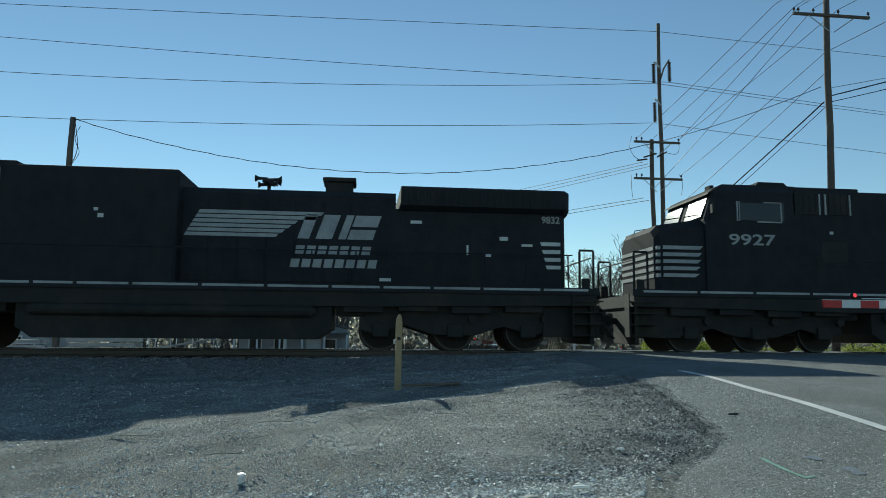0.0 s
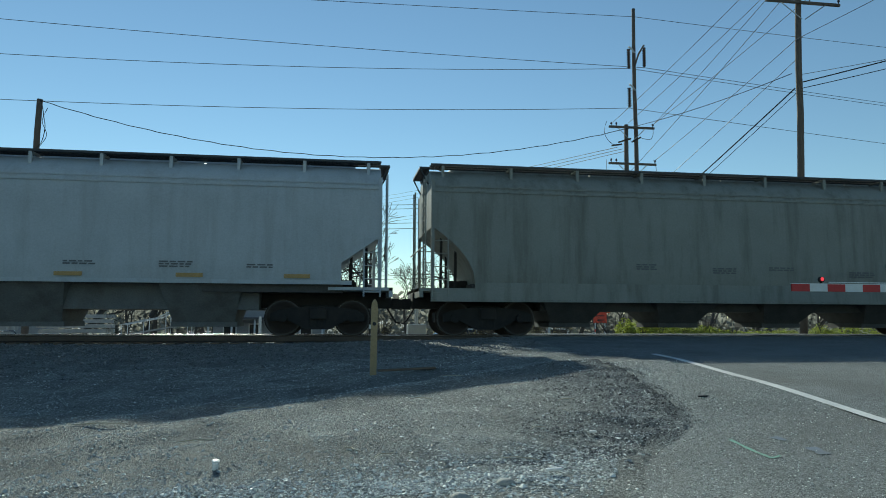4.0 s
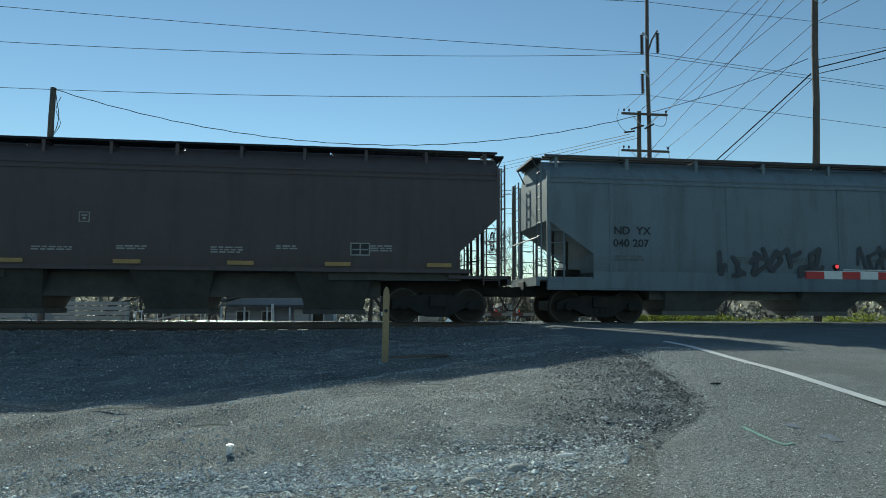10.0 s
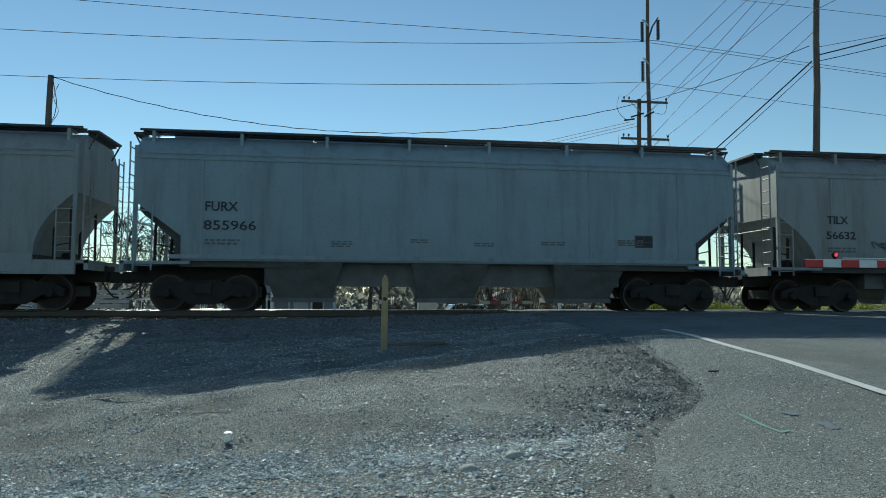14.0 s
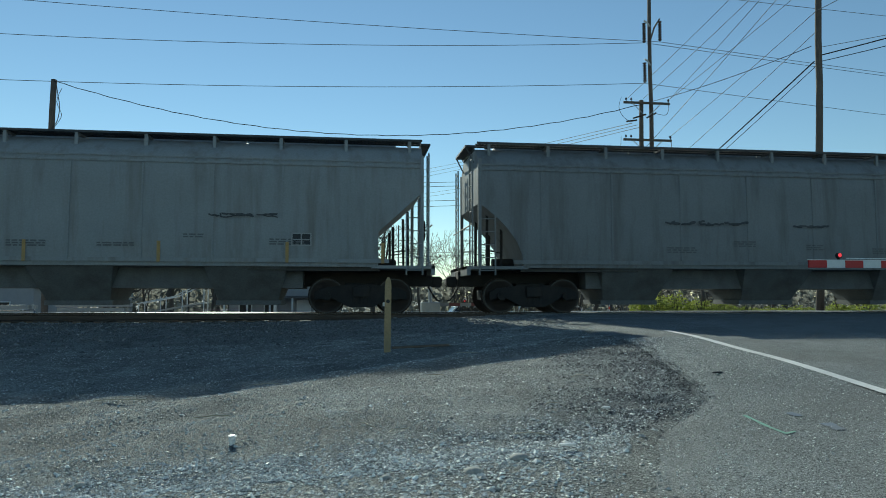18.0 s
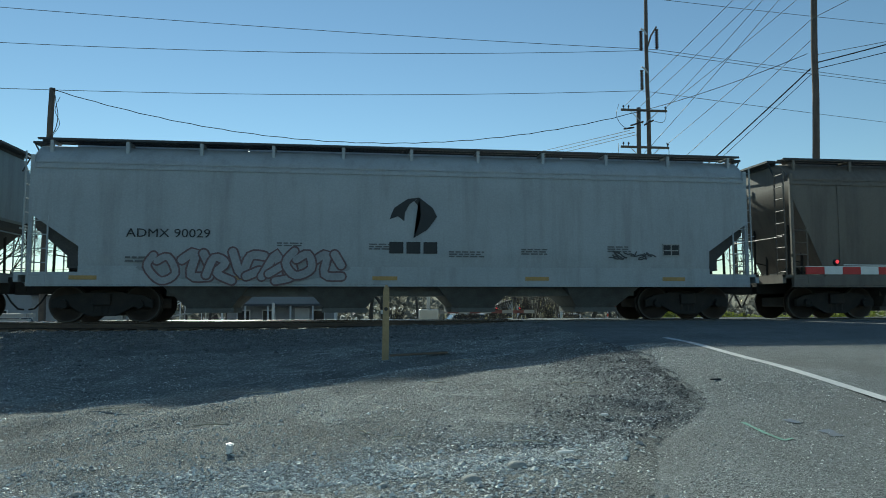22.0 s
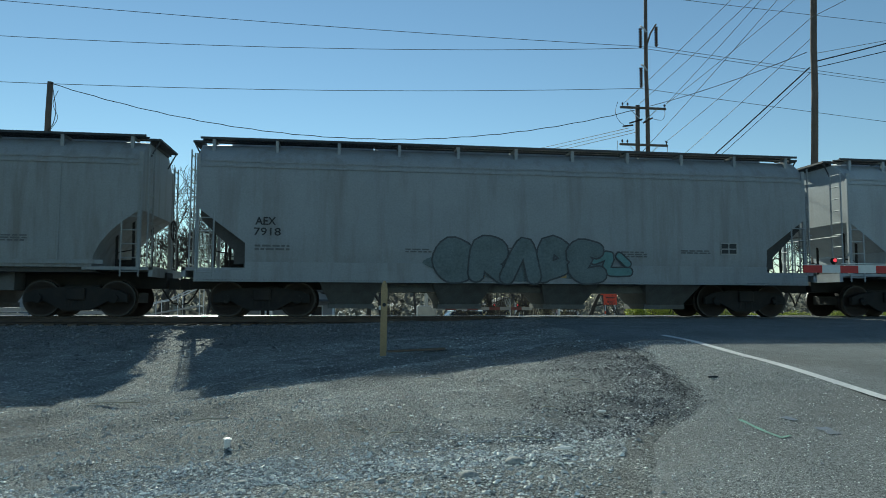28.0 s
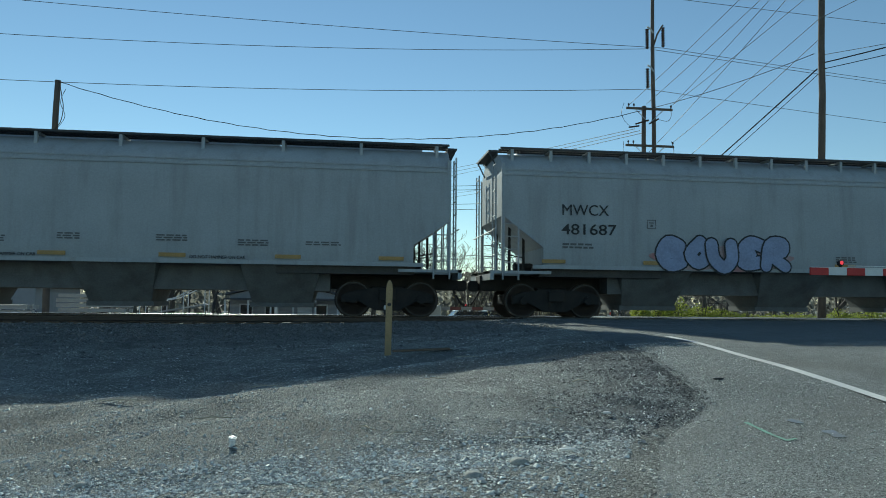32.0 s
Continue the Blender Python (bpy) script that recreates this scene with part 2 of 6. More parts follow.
def prism(bm, outline, y0, y1):
    """The x-z outline drawn out from y0 to y1."""
    a = [bm.verts.new((x, y0, z)) for x, z in outline]
    b = [bm.verts.new((x, y1, z)) for x, z in outline]
    k = len(outline)
    bm.faces.new(a)
    bm.faces.new(b[::-1])
    for i in range(k):
        bm.faces.new((a[i], b[i], b[(i + 1) % k], a[(i + 1) % k]))
    bmesh.ops.recalc_face_normals(bm, faces=bm.faces)
    return bm


def words(name, text, mat, parent, x, y, z, cap, wide=0.0, squeeze=0.0, label="", weight=0.012):
    """Painted lettering on a side that faces -y; x, z: its lower left corner, cap: its height; wide, or squeeze, sets its width."""
    cu = bpy.data.curves.new(name, "FONT")
    # heavier strokes would close the inner corners of an M
    cu.body, cu.size, cu.extrude, cu.offset = text, 1.0, 0.006, 0.0 if "M" in text else weight
    cu.resolution_u = 3
    tmp = bpy.data.objects.new(name, cu)
    scene.collection.objects.link(tmp)
    me = bpy.data.meshes.new_from_object(tmp.evaluated_get(bpy.context.evaluated_depsgraph_get()))
    bpy.data.objects.remove(tmp)
    me.materials.clear()
    me.materials.append(mat)
    co = np.array([v.co for v in me.vertices])
    lo, hi = co.min(0), co.max(0)
    k = wide / (hi[0] - lo[0]) if wide else squeeze
    h = cap / (hi[1] - lo[1])
    me.transform(Matrix.Diagonal((k, h, 1, 1)) @ Matrix.Translation((-lo[0], -lo[1], 0)))
    link_part(name, me, parent, label, pose(x, y, z, 90, 0, 0))["kind"] = "stuff"
    return k


def smooth(ob):
    for p in ob.data.polygons:
        p.use_smooth = True
    return ob


# ------------------------------------------------------------ ground
RAIL_Z, TRACK_Y = 0.92, 19.4


def between(y, table):
    for (a, u), (b, v) in zip(table, table[1:]):
        if y <= b:
            k = max(0.0, (y - a) / (b - a))
            return u + (v - u) * k * k * (3 - 2 * k) * 0.4 + (v - u) * k * 0.6
    return table[-1][1]


LOT = [(-60, 0.0), (0, 0.10), (4, 0.15), (8.6, 0.30), (12, 0.42), (15.5, 0.60), (17.7, 0.70), (21.5, 0.70), (24, 0.3), (34, -0.5), (44, -0.9), (200, -1.0)]
ROADWAY = [(-60, 0.1), (0, 0.35), (4, 0.55), (7, 0.72), (9.3, 0.81), (12, 0.85), (17, 0.88), (22.5, 0.88), (27, 0.5), (38, -0.6), (46, -0.9), (200, -1.0)]


EDGE = [(3.0, 1.30), (3.6, 1.52), (4.55, 1.98), (5.05, 2.46), (5.4, 2.76), (5.9, 2.97), (7.3, 3.30), (8.0, 3.46)]


def road_left(y):
    """The asphalt's broken edge: it bulges out where cars turn in to the lot."""
    if y < 3:
        return 1.30 + (y - 3) * 0.13
    if y >= 8:
        return 3.46 + (y - 8) * 0.14
    for (a, u), (b, v) in zip(EDGE, EDGE[1:]):
        if y <= b:
            return u + (v - u) * (y - a) / (b - a)


def line_x(y):
    return 4.11 + (y - 4.9) * 0.13


def ground_z(x, y):
    e = road_left(max(y, 8)) + 0.35
    k = min(1.0, max(0.0, (x + 3.2) / (e + 3.2)))
    if x > 34:
        k *= max(0.0, 1 - (x - 34) / 10)
    k = k ** 1.3
    return between(y, LOT) * (1 - k) + between(y, ROADWAY) * k


def axis(lo, hi, step, outs):
    c = list(np.arange(lo, hi + 1e-6, step))
    return sorted([-v for v in outs if -v < lo - 0.5] + c + [v for v in outs if v > hi + 0.5])


def sheet(name, xs, ys, height, mat):
    vs = [(x, y, height(x, y)) for y in ys for x in xs]
    w = len(xs)
    fs = [(j * w + i, j * w + i + 1, (j + 1) * w + i + 1, (j + 1) * w + i) for j in range(len(ys) - 1) for i in range(w - 1)]
    me = bpy.data.meshes.new(name)
    me.from_pydata(vs, [], fs)
    me.materials.append(mat)
    ob = new(name, me)
    return smooth(ob)


OUT = [16, 18, 20, 22, 25, 28, 31, 34, 37, 40, 44, 50, 60, 80, 120, 200, 400, 800, 1600, 3000]


def rough_ground(x, y):
    h = ground_z(x, y)
    if -16 < x < 15 and 0 < y < 19:
        q = Vector((x, y, 0))
        h += 0.035 * noise.noise(q * 0.9) + 0.018 * noise.noise(q * 2.7)
        # wheel ruts curving in from the road
        if y < 12:
            for off in (0.0, 1.45):
                d = y - (8.0 + off - 0.05 * (x - 1.0) ** 2 + 0.55 * (x - 1.0))
                h -= 0.035 * math.exp(-(d / 0.30) ** 2) - 0.02 * math.exp(-((d - 0.5) / 0.28) ** 2)
        if x > road_left(y):
            h = ground_z(x, y) - 0.02
    elif y <= 0 and x > road_left(y) - 1:
        h -= 0.06
    return h


tagged(sheet("ground", axis(-14, 13, 0.16, OUT), axis(-3.9, 26, 0.16, OUT + [5, 7, 9, 11, 13, 30, 70]), rough_ground, GRAVEL), "grey crushed gravel lot with worn wheel tracks", "ground", kind="structure")


def ragged(x, y):
    return road_left(y) + 0.12 * noise.noise(Vector((0, y * 1.3, 3))) + 0.06 * noise.noise(Vector((0, y * 5, 7)))


def road_sheet():
    ys = axis(-2, 30, 0.2, [33, 36, 40, 50, 70, 110, 200, 4, 7, 10, 15, 25, 40, 60])
    us = [0, 0.03, 0.08, 0.15, 0.25, 0.35, 0.5, 0.65, 0.8, 1.0]
    vs, fs = [], []
    for y in ys:
        left = ragged(0, y)
        for u in us:
            x = left + u * 13.0
            vs.append((x, y, ground_z(x, y) + (0.012 if 0 < u < 1 else -0.03)))
    w = len(us)
    for j in range(len(ys) - 1):
        for i in range(w - 1):
            fs.append((j * w + i, j * w + i + 1, (j + 1) * w + i + 1, (j + 1) * w + i))
    me = bpy.data.meshes.new("road")
    me.from_pydata(vs, [], fs)
    me.materials.append(ASPHALT)
    return smooth(new("road", me))


tagged(road_sheet(), "worn grey asphalt road over a level crossing", "road", kind="structure")


def ribbon(name, path, width, lift, mat):
    vs, fs = [], []
    for i, (x, y) in enumerate(path):
        vs += [(x - width / 2, y, ground_z(x, y) + lift), (x + width / 2, y, ground_z(x, y) + lift)]
        if i:
            fs.append((2 * i - 2, 2 * i - 1, 2 * i + 1, 2 * i))
    me = bpy.data.meshes.new(name)
    me.from_pydata(vs, [], fs)
    me.materials.append(mat)
    return new(name, me)


tagged(ribbon("road_line", [(line_x(y), y) for y in np.arange(-30, 10.4, 0.2)], 0.115, 0.017, ROAD_WHITE), "worn white painted road edge line", "road line", kind="structure")

# ------------------------------------------------------------ track


def track():
    base = empty("railway_track", pose(0, TRACK_Y, 0), "single railway track with steel rails on ballast", "track", kind="structure")
    prof = [(-0.07, 0), (0.07, 0), (0.07, 0.012), (0.012, 0.03), (0.012, 0.13), (0.034, 0.14), (0.034, 0.168), (-0.034, 0.168), (-0.034, 0.14), (-0.012, 0.13), (-0.012, 0.03), (-0.07, 0.012)]
    for side in (-0.752, 0.752):
        bm = bmesh.new()
        ends = [[bm.verts.new((x, side + a, RAIL_Z - 0.17 + h)) for a, h in prof] for x in (-480, 480)]
        k = len(prof)
        for i in range(k):
            bm.faces.new((ends[0][i], ends[1][i], ends[1][(i + 1) % k], ends[0][(i + 1) % k]))
        rail = part("rail", bm, RAIL_STEEL, base)
        # worn crowned head
        bm = bmesh.new()
        crown = [(0.034 * math.sin(radians(k)), RAIL_Z - 0.028 + 0.030 * math.cos(radians(k))) for k in range(-75, 76, 10)]
        rows_ = [[bm.verts.new((x, side + u, w)) for u, w in crown] for x in (-480, 480)]
        for i in range(len(crown) - 1):
            bm.faces.new((rows_[0][i], rows_[0][i + 1], rows_[1][i + 1], rows_[1][i]))
        bmesh.ops.recalc_face_normals(bm, faces=bm.faces)
        smooth(part("rail_head", bm, RAIL_TOP, rail, "polished running surface"))
    bm = box(bmesh.new(), -0.11, 0.11, -1.3, 1.3, -0.17, 0.0, 0.01)
    tie = part("tie", bm, OLD_WOOD, base, at=pose(-28, 0, RAIL_Z - 0.172))
    for i in range(1, 118):
        x = -28 + i * 0.52
        if not 4.2 < x < 17.5:
            link_part("tie", tie.data, base, at=pose(x, random.uniform(-0.03, 0.03), RAIL_Z - 0.172, 0, 0, random.uniform(-1, 1)))
    # crossing panels between and beside the rails
    for x in np.arange(4.6, 17.2, 2.44):
        for a, b in ((-1.25, -0.84), (-0.66, 0.66), (0.84, 1.25)):
            bm = box(bmesh.new(), x, x + 2.42, a, b, RAIL_Z - 0.15, RAIL_Z - 0.008, 0.01)
            part("crossing_panel", bm, ASPHALT, base)
    return base


track()


def rocks(name, spots, mat, label, flat=0.55, seed=4):
    """Many small stones as one mesh: bent octahedra."""
    g = np.random.default_rng(seed)
    s = np.array(spots)
    n = len(s)
    octa = np.array([(1, 0, 0), (-1, 0, 0), (0, 1, 0), (0, -1, 0), (0, 0, 1), (0, 0, -1)], float)
    tri = np.array([(0, 2, 4), (2, 1, 4), (1, 3, 4), (3, 0, 4), (2, 0, 5), (1, 2, 5), (3, 1, 5), (0, 3, 5)])
    size = np.stack([g.uniform(0.7, 1.35, n), g.uniform(0.7, 1.2, n), g.uniform(0.7, 1.3, n) * flat], 1) * s[:, 3:4]
    v = octa[None] * size[:, None, :] + g.uniform(-0.32, 0.32, (n, 6, 3)) * s[:, 3, None, None] * np.array([1, 1, 0.5])
    t = g.uniform(0, 6.28, n)
    c, q = np.cos(t)[:, None], np.sin(t)[:, None]
    v = np.stack([v[..., 0] * c - v[..., 1] * q, v[..., 0] * q + v[..., 1] * c, v[..., 2]], 2) + s[:, None, :3]
    f = tri[None] + (np.arange(n) * 6)[:, None, None]
    me = bpy.data.meshes.new(name)
    me.from_pydata(v.reshape(-1, 3).tolist(), [], f.reshape(-1, 3).tolist())
    me.materials.append(mat)
    return tagged(new(name, me), label, "stones", kind="stuff")


rnd = random.Random(11)


def scatter(count, y0, y1, power, x0, x1, size, spread, most, keep):
    out = []
    while len(out) < count:
        y = y0 + (y1 - y0) * rnd.random() ** power
        x = rnd.uniform(x0(y), x1(y))
        if not keep(x, y):
            continue
        r = min(most, size * math.exp(rnd.gauss(0, spread)))
        out.append((x, y, rough_ground(x, y) + r * 0.15, r))
    return out


def pale_edge(x):
    return 4.75 + 0.10 * x + 0.35 * noise.noise(Vector((x * 0.7, 2, 5)))


# pale coarse gravel nearest the road's mouth, dark fine grit on the lot, broken edge along the asphalt
rocks("gravel_stones", [(x, y, z + (0.033 if x > road_left(y) else 0.0), r) for x, y, z, r in scatter(55000, -1.5, 5.6, 0.75, lambda y: -6.5, lambda y: road_left(y) + 0.5, 0.0078, 0.42, 0.024, lambda x, y: y < pale_edge(x) + rnd.gauss(0, 0.25) and x > -3.9 - rnd.expovariate(1.6) and y > 1.0 - rnd.expovariate(1.2) and x < road_left(y) - 0.25 + rnd.gauss(0, 0.2))], PEBBLE, "loose pale grey gravel stones on the lot")
rocks("lot_grit", scatter(115000, 4.2, 13.0, 1.8, lambda y: -5.5 - y * 0.25, lambda y: road_left(y) - 0.1, 0.0046, 0.45, 0.02, lambda x, y: True), GRIT, "fine dark crushed grit on the lot", 0.7, 5)
rocks("dark_gravel", scatter(17000, 4.6, 9.6, 1.0, lambda y: road_left(y) - 1.5, lambda y: road_left(y) + 0.16, 0.0058, 0.42, 0.018, lambda x, y: rnd.random() < 1.0 - abs(x - road_left(y) + 0.30) * 1.05 + 0.6 * noise.noise(Vector((x, y * 1.5, 4)))), DARK_GRAVEL, "dark broken gravel along the edge of the asphalt", 0.75, 6)
rocks("road_grit", [(x, y, z + 0.033, r) for x, y, z, r in scatter(14000, 2.6, 9.0, 1.2, lambda y: road_left(y), lambda y: line_x(y) + 0.05, 0.0036, 0.4, 0.009, lambda x, y: rnd.random() < 1.1 - 0.75 * (x - road_left(y)) / (line_x(y) - road_left(y) + 0.01))], GRIT, "fine loose grit scattered over the asphalt", 0.6, 7)
rocks("ballast_stones", scatter(16000, 11.5, 18.55, 0.7, lambda y: -22, lambda y: road_left(y) - 0.1, 0.020, 0.35, 0.05, lambda x, y: rnd.random() < (y - 10.5) / 4), BALLAST, "dark grey railway ballast stones beside the track", 0.6, 8)
# ------------------------------------------------------------ rolling stock
# Cars are built about their middle, x along the track, z from the rail head; the side towards the road faces -y.
CACHE = {}


def shared(key, build, mat):
    if key not in CACHE:
        bm = bmesh.new()
        build(bm)
        me = bpy.data.meshes.new(key if isinstance(key, str) else key[0])
        bm.to_mesh(me)
        bm.free()
        CACHE[key] = me
    me = CACHE[key]
    if not me.materials:
        me.materials.append(mat)
    return me


def side_frame(bm):
    prism(bm, [(-1.2, 0.36), (-1.2, 0.56), (-1.0, 0.66), (-0.45, 0.74), (0.45, 0.74), (1.0, 0.66), (1.2, 0.56), (1.2, 0.36),
               (0.75, 0.40), (0.42, 0.22), (0.30, 0.16), (-0.30, 0.16), (-0.42, 0.22), (-0.75, 0.40)], -0.07, 0.07)


def spring_pack(bm):
    for x in (-0.17, 0.0, 0.17):
        tube(bm, [(x, 0, 0.22), (x, 0, 0.46)], 0.07, 8)


def wheelset_mesh(bm):
    tube(bm, [(0, -1.08, 0), (0, 1.08, 0)], 0.085, 10)
    for s in (-1, 1):
        ys = [s * v for v in (0.70, 0.725, 0.725, 0.84, 0.84, 0.81, 0.80, 0.74)]
        rs = [0.495, 0.495, 0.458, 0.452, 0.40, 0.38, 0.16, 0.14]
        tube(bm, [(0, y, 0) for y in ys], rs, 28)


def bearing_cap(bm):
    disc(bm, -1.17, -1.07, 0.115, sides=12)
    for k in range(3):
        a = k * 2.094
        disc(bm, -1.195, -1.165, 0.022, 0.07 * math.cos(a), 0.07 * math.sin(a), 6)


def tread_ring(bm):
    tube(bm, [(0, -0.735, 0), (0, -0.83, 0), (0, -0.843, 0), (0, -0.8435, 0)], [0.4595, 0.4545, 0.448, 0.425], 28, cap=False)


WHEELSETS = []


def wheelset(parent, x, radius=0.457):
    k = radius / 0.457
    me = shared(("wheelset", k), lambda bm: (wheelset_mesh(bm), bmesh.ops.scale(bm, vec=(k, 1, k), verts=bm.verts)), WHEEL)
    ob = link_part("wheelset", me, parent, at=pose(x, 0, radius))
    for turn in (0, 180):
        link_part("tread", shared(("tread", k), lambda bm: (tread_ring(bm), bmesh.ops.scale(bm, vec=(k, 1, k), verts=bm.verts)), TREAD), ob, "bright worn wheel tread", at=pose(0, 0, 0, 0, 0, turn))
    WHEELSETS.append((ob, x, radius))
    return ob


def truck(parent, x):
    for s in (-1, 1):
        ob = link_part("side_frame", shared("side_frame", side_frame, UNDER), parent, at=pose(x, s * 0.99, 0))
        link_part("spring", shared("spring", spring_pack, UNDER), ob, at=pose(0, s * 0.02, 0.02))
    link_part("bolster", shared("bolster", lambda bm: box(bm, -0.22, 0.22, -1.15, 1.15, 0.42, 0.72, 0.03), UNDER), parent, at=pose(x, 0, 0))
    link_part("brake_rigging", shared("brake_rigging", lambda bm: (box(bm, -1.28, 1.28, -0.55, 0.55, 0.34, 0.62, 0.03), box(bm, -0.42, 0.42, -0.7, 0.7, 0.24, 0.8, 0.03)), UNDER), parent, at=pose(x, 0, 0))
    for d in (-0.89, 0.89):
        wheelset(parent, x + d)
        for turn in (0, 180):
            link_part("axle_bearing", shared("axle_bearing", bearing_cap, UNDER), parent, at=pose(x + d, 0, 0.457, 0, 0, turn))


def coupler_mesh(bm):
    box(bm, 0, 0.55, -0.09, 0.09, 0.76, 0.94, 0.02)
    prism(bm, [(0.5, 0.70), (0.5, 1.0), (0.72, 1.0), (0.78, 0.94), (0.78, 0.76), (0.72, 0.70)], -0.15, 0.13)


def hose_mesh(bm):
    tube(bm, [(0.35, -0.3, 0.75), (0.5, -0.28, 0.5), (0.62, -0.2, 0.34), (0.72, -0.1, 0.32)], 0.025, 6)


def ladder_mesh(bm, z0, z1, width, along_x, rungs):
    def p(u, z):
        return (u, 0, z) if along_x else (0, u, z)
    for u in (0, width):
        tube(bm, [p(u, z0), p(u, z1)], 0.022, 6)
    for i in range(rungs):
        z = z0 + 0.12 + (z1 - z0 - 0.24) * i / (rungs - 1)
        tube(bm, [p(0, z), p(width, z)], 0.016, 6)


def car_paint(name, base, grime=(0.10, 0.09, 0.08), amount=0.45):
    return material(name, base, 0.6, vary=0.14, scale=0.8, fine=25, bump=0.06, second=grime, amount=amount, streaks=1)


def hopper_shell(bm, half, cut, sill, cut_top, cut_low, power):
    """The tank: side section swept along the car, ends sloped in below."""
    # half section from the roof's middle down to the sill: (half width, height)
    sec = [(0.0, 4.50), (0.75, 4.48), (1.02, 4.41), (1.28, 4.20), (1.44, 4.0), (1.515, 3.80), (1.54, 3.55), (1.55, 3.2)]
    bend = (cut_top - cut_low) / (cut_top - sill)
    for k in (0, 0.1, 0.25, 0.4, 0.6, 0.8, 1.0) if power > 1 else (0, bend * 0.5, bend, bend + (1 - bend) * 0.5, 1.0) if bend < 1 else (0, 0.5, 1.0):
        z = cut_top + (sill - cut_top) * k
        sec.append((1.55 if z < 3.2 else 1.545, z) if k < 1 else (1.50, sill))
    sec = [p for i, p in enumerate(sec) if i == 0 or p[1] < sec[i - 1][1]]
    full = [(-y, z) for y, z in sec[::-1]] + sec[1:]

    def inset(z):
        if z >= cut_top:
            return 0.0
        k = min(1.0, (cut_top - z) / (cut_top - cut_low))
        return cut * (1 - (1 - k) ** power)
    rings = []
    n = 14
    for i in range(n + 1):
        k = -1 + 2 * i / n
        rings.append([bm.verts.new((k * (half - inset(z)), y, z)) for y, z in full])
    m = len(full)
    for a, b in zip(rings, rings[1:]):
        for i in range(m - 1):
            bm.faces.new((a[i], b[i], b[i + 1], a[i + 1]))
    # ends, a strip of quads from side to side
    for r, flip in ((rings[0], 1), (rings[-1], 0)):
        for i in range(m // 2):
            q = (r[i], r[i + 1], r[m - 2 - i], r[m - 1 - i])
            q = list(dict.fromkeys(q))
            bm.faces.new(q[::-1] if flip else q)
    # floor
    for a, b in zip(rings, rings[1:]):
        bm.faces.new((a[0], a[m - 1], b[m - 1], b[0]))
    bmesh.ops.recalc_face_normals(bm, faces=bm.faces)


def chute_mesh(bm, width, top, foot):
    """A discharge hopper: four sloping sheets, then a gate frame."""
    lo, w = 0.22, foot
    up = [(-width, -1.42, top), (width, -1.42, top), (width, 1.42, top), (-width, 1.42, top)]
    dn = [(-w, -0.72, lo + 0.12), (w, -0.72, lo + 0.12), (w, 0.72, lo + 0.12), (-w, 0.72, lo + 0.12)]
    a, b = [bm.verts.new(v) for v in up], [bm.verts.new(v) for v in dn]
    for i in range(4):
        bm.faces.new((a[i], a[(i + 1) % 4], b[(i + 1) % 4], b[i]))
    bm.faces.new(a)
    bm.faces.new(b)
    bmesh.ops.recalc_face_normals(bm, faces=bm.faces)
    box(bm, -w - 0.06, w + 0.06, -0.72, 0.72, lo, lo + 0.13)


def lerp_rows(bm, rows_):
    """Skin over closed rings of equal length."""
    rs = [[bm.verts.new(p) for p in r] for r in rows_]
    k = len(rs[0])
    for a, b in zip(rs, rs[1:]):
        for i in range(k):
            bm.faces.new((a[i], a[(i + 1) % k], b[(i + 1) % k], b[i]))
    bm.faces.new(rs[0])
    bm.faces.new(rs[-1])
    bmesh.ops.recalc_face_normals(bm, faces=bm.faces)


def grating(bm, half):
    """Open steel walk: three long bars with cross slats."""
    for y in (-0.27, 0.0, 0.27):
        box(bm, -half + 0.02, half - 0.02, y - 0.018, y + 0.018, 4.535, 4.59)
    x = -half + 0.08
    while x < half - 0.1:
        box(bm, x, x + 0.07, -0.26, 0.26, 4.555, 4.58)
        x += 0.095


def bars(bm, x, z, width, height, rows, seed):
    """Small stencilled lines that cannot be read, as plain bars."""
    r = random.Random(seed)
    for i in range(rows):
        zz = z - i * height * 1.7
        u = 0
        while u < width - 0.05:
            w = min(r.uniform(0.08, 0.22), width - u)
            box(bm, x + u, x + u + w, -0.004, 0.0, zz, zz + height)
            u += w + 0.04


def stroke(bm, pts, width, y):
    """A sprayed stroke of even width with round ends on the side, smooth through x-z points."""
    raw = [Vector((p[0], p[1])) for p in pts]
    pts = []
    for i in range(len(raw) - 1):
        p0, p1 = raw[i], raw[i + 1]
        pm, pn = raw[max(i - 1, 0)], raw[min(i + 2, len(raw) - 1)]
        for k in range(4):
            t = k / 4
            pts.append(0.5 * ((2 * p0) + (p1 - pm) * t + (2 * pm - 5 * p0 + 4 * p1 - pn) * t * t + (3 * p0 - pm - 3 * p1 + pn) * t ** 3))
    pts.append(raw[-1])
    prev = None
    for i, p in enumerate(pts):
        d = (pts[min(i + 1, len(pts) - 1)] - pts[max(i - 1, 0)]).normalized()
        nrm = Vector((-d.y, d.x)) * width / 2
        cur = [bm.verts.new((q.x, y - 0.0002 * i, q.y)) for q in (p + nrm, p - nrm)]
        if prev:
            bm.faces.new((prev[0], prev[1], cur[1], cur[0]))
        prev = cur
    for p, lift in ((pts[0], -0.0002), (pts[-1], 0.0002 * len(pts))):
        bm.faces.new([bm.verts.new((p.x + width / 2 * math.cos(a), y - lift, p.y + width / 2 * math.sin(a))) for a in np.linspace(0, 2 * math.pi, 12, endpoint=False)])


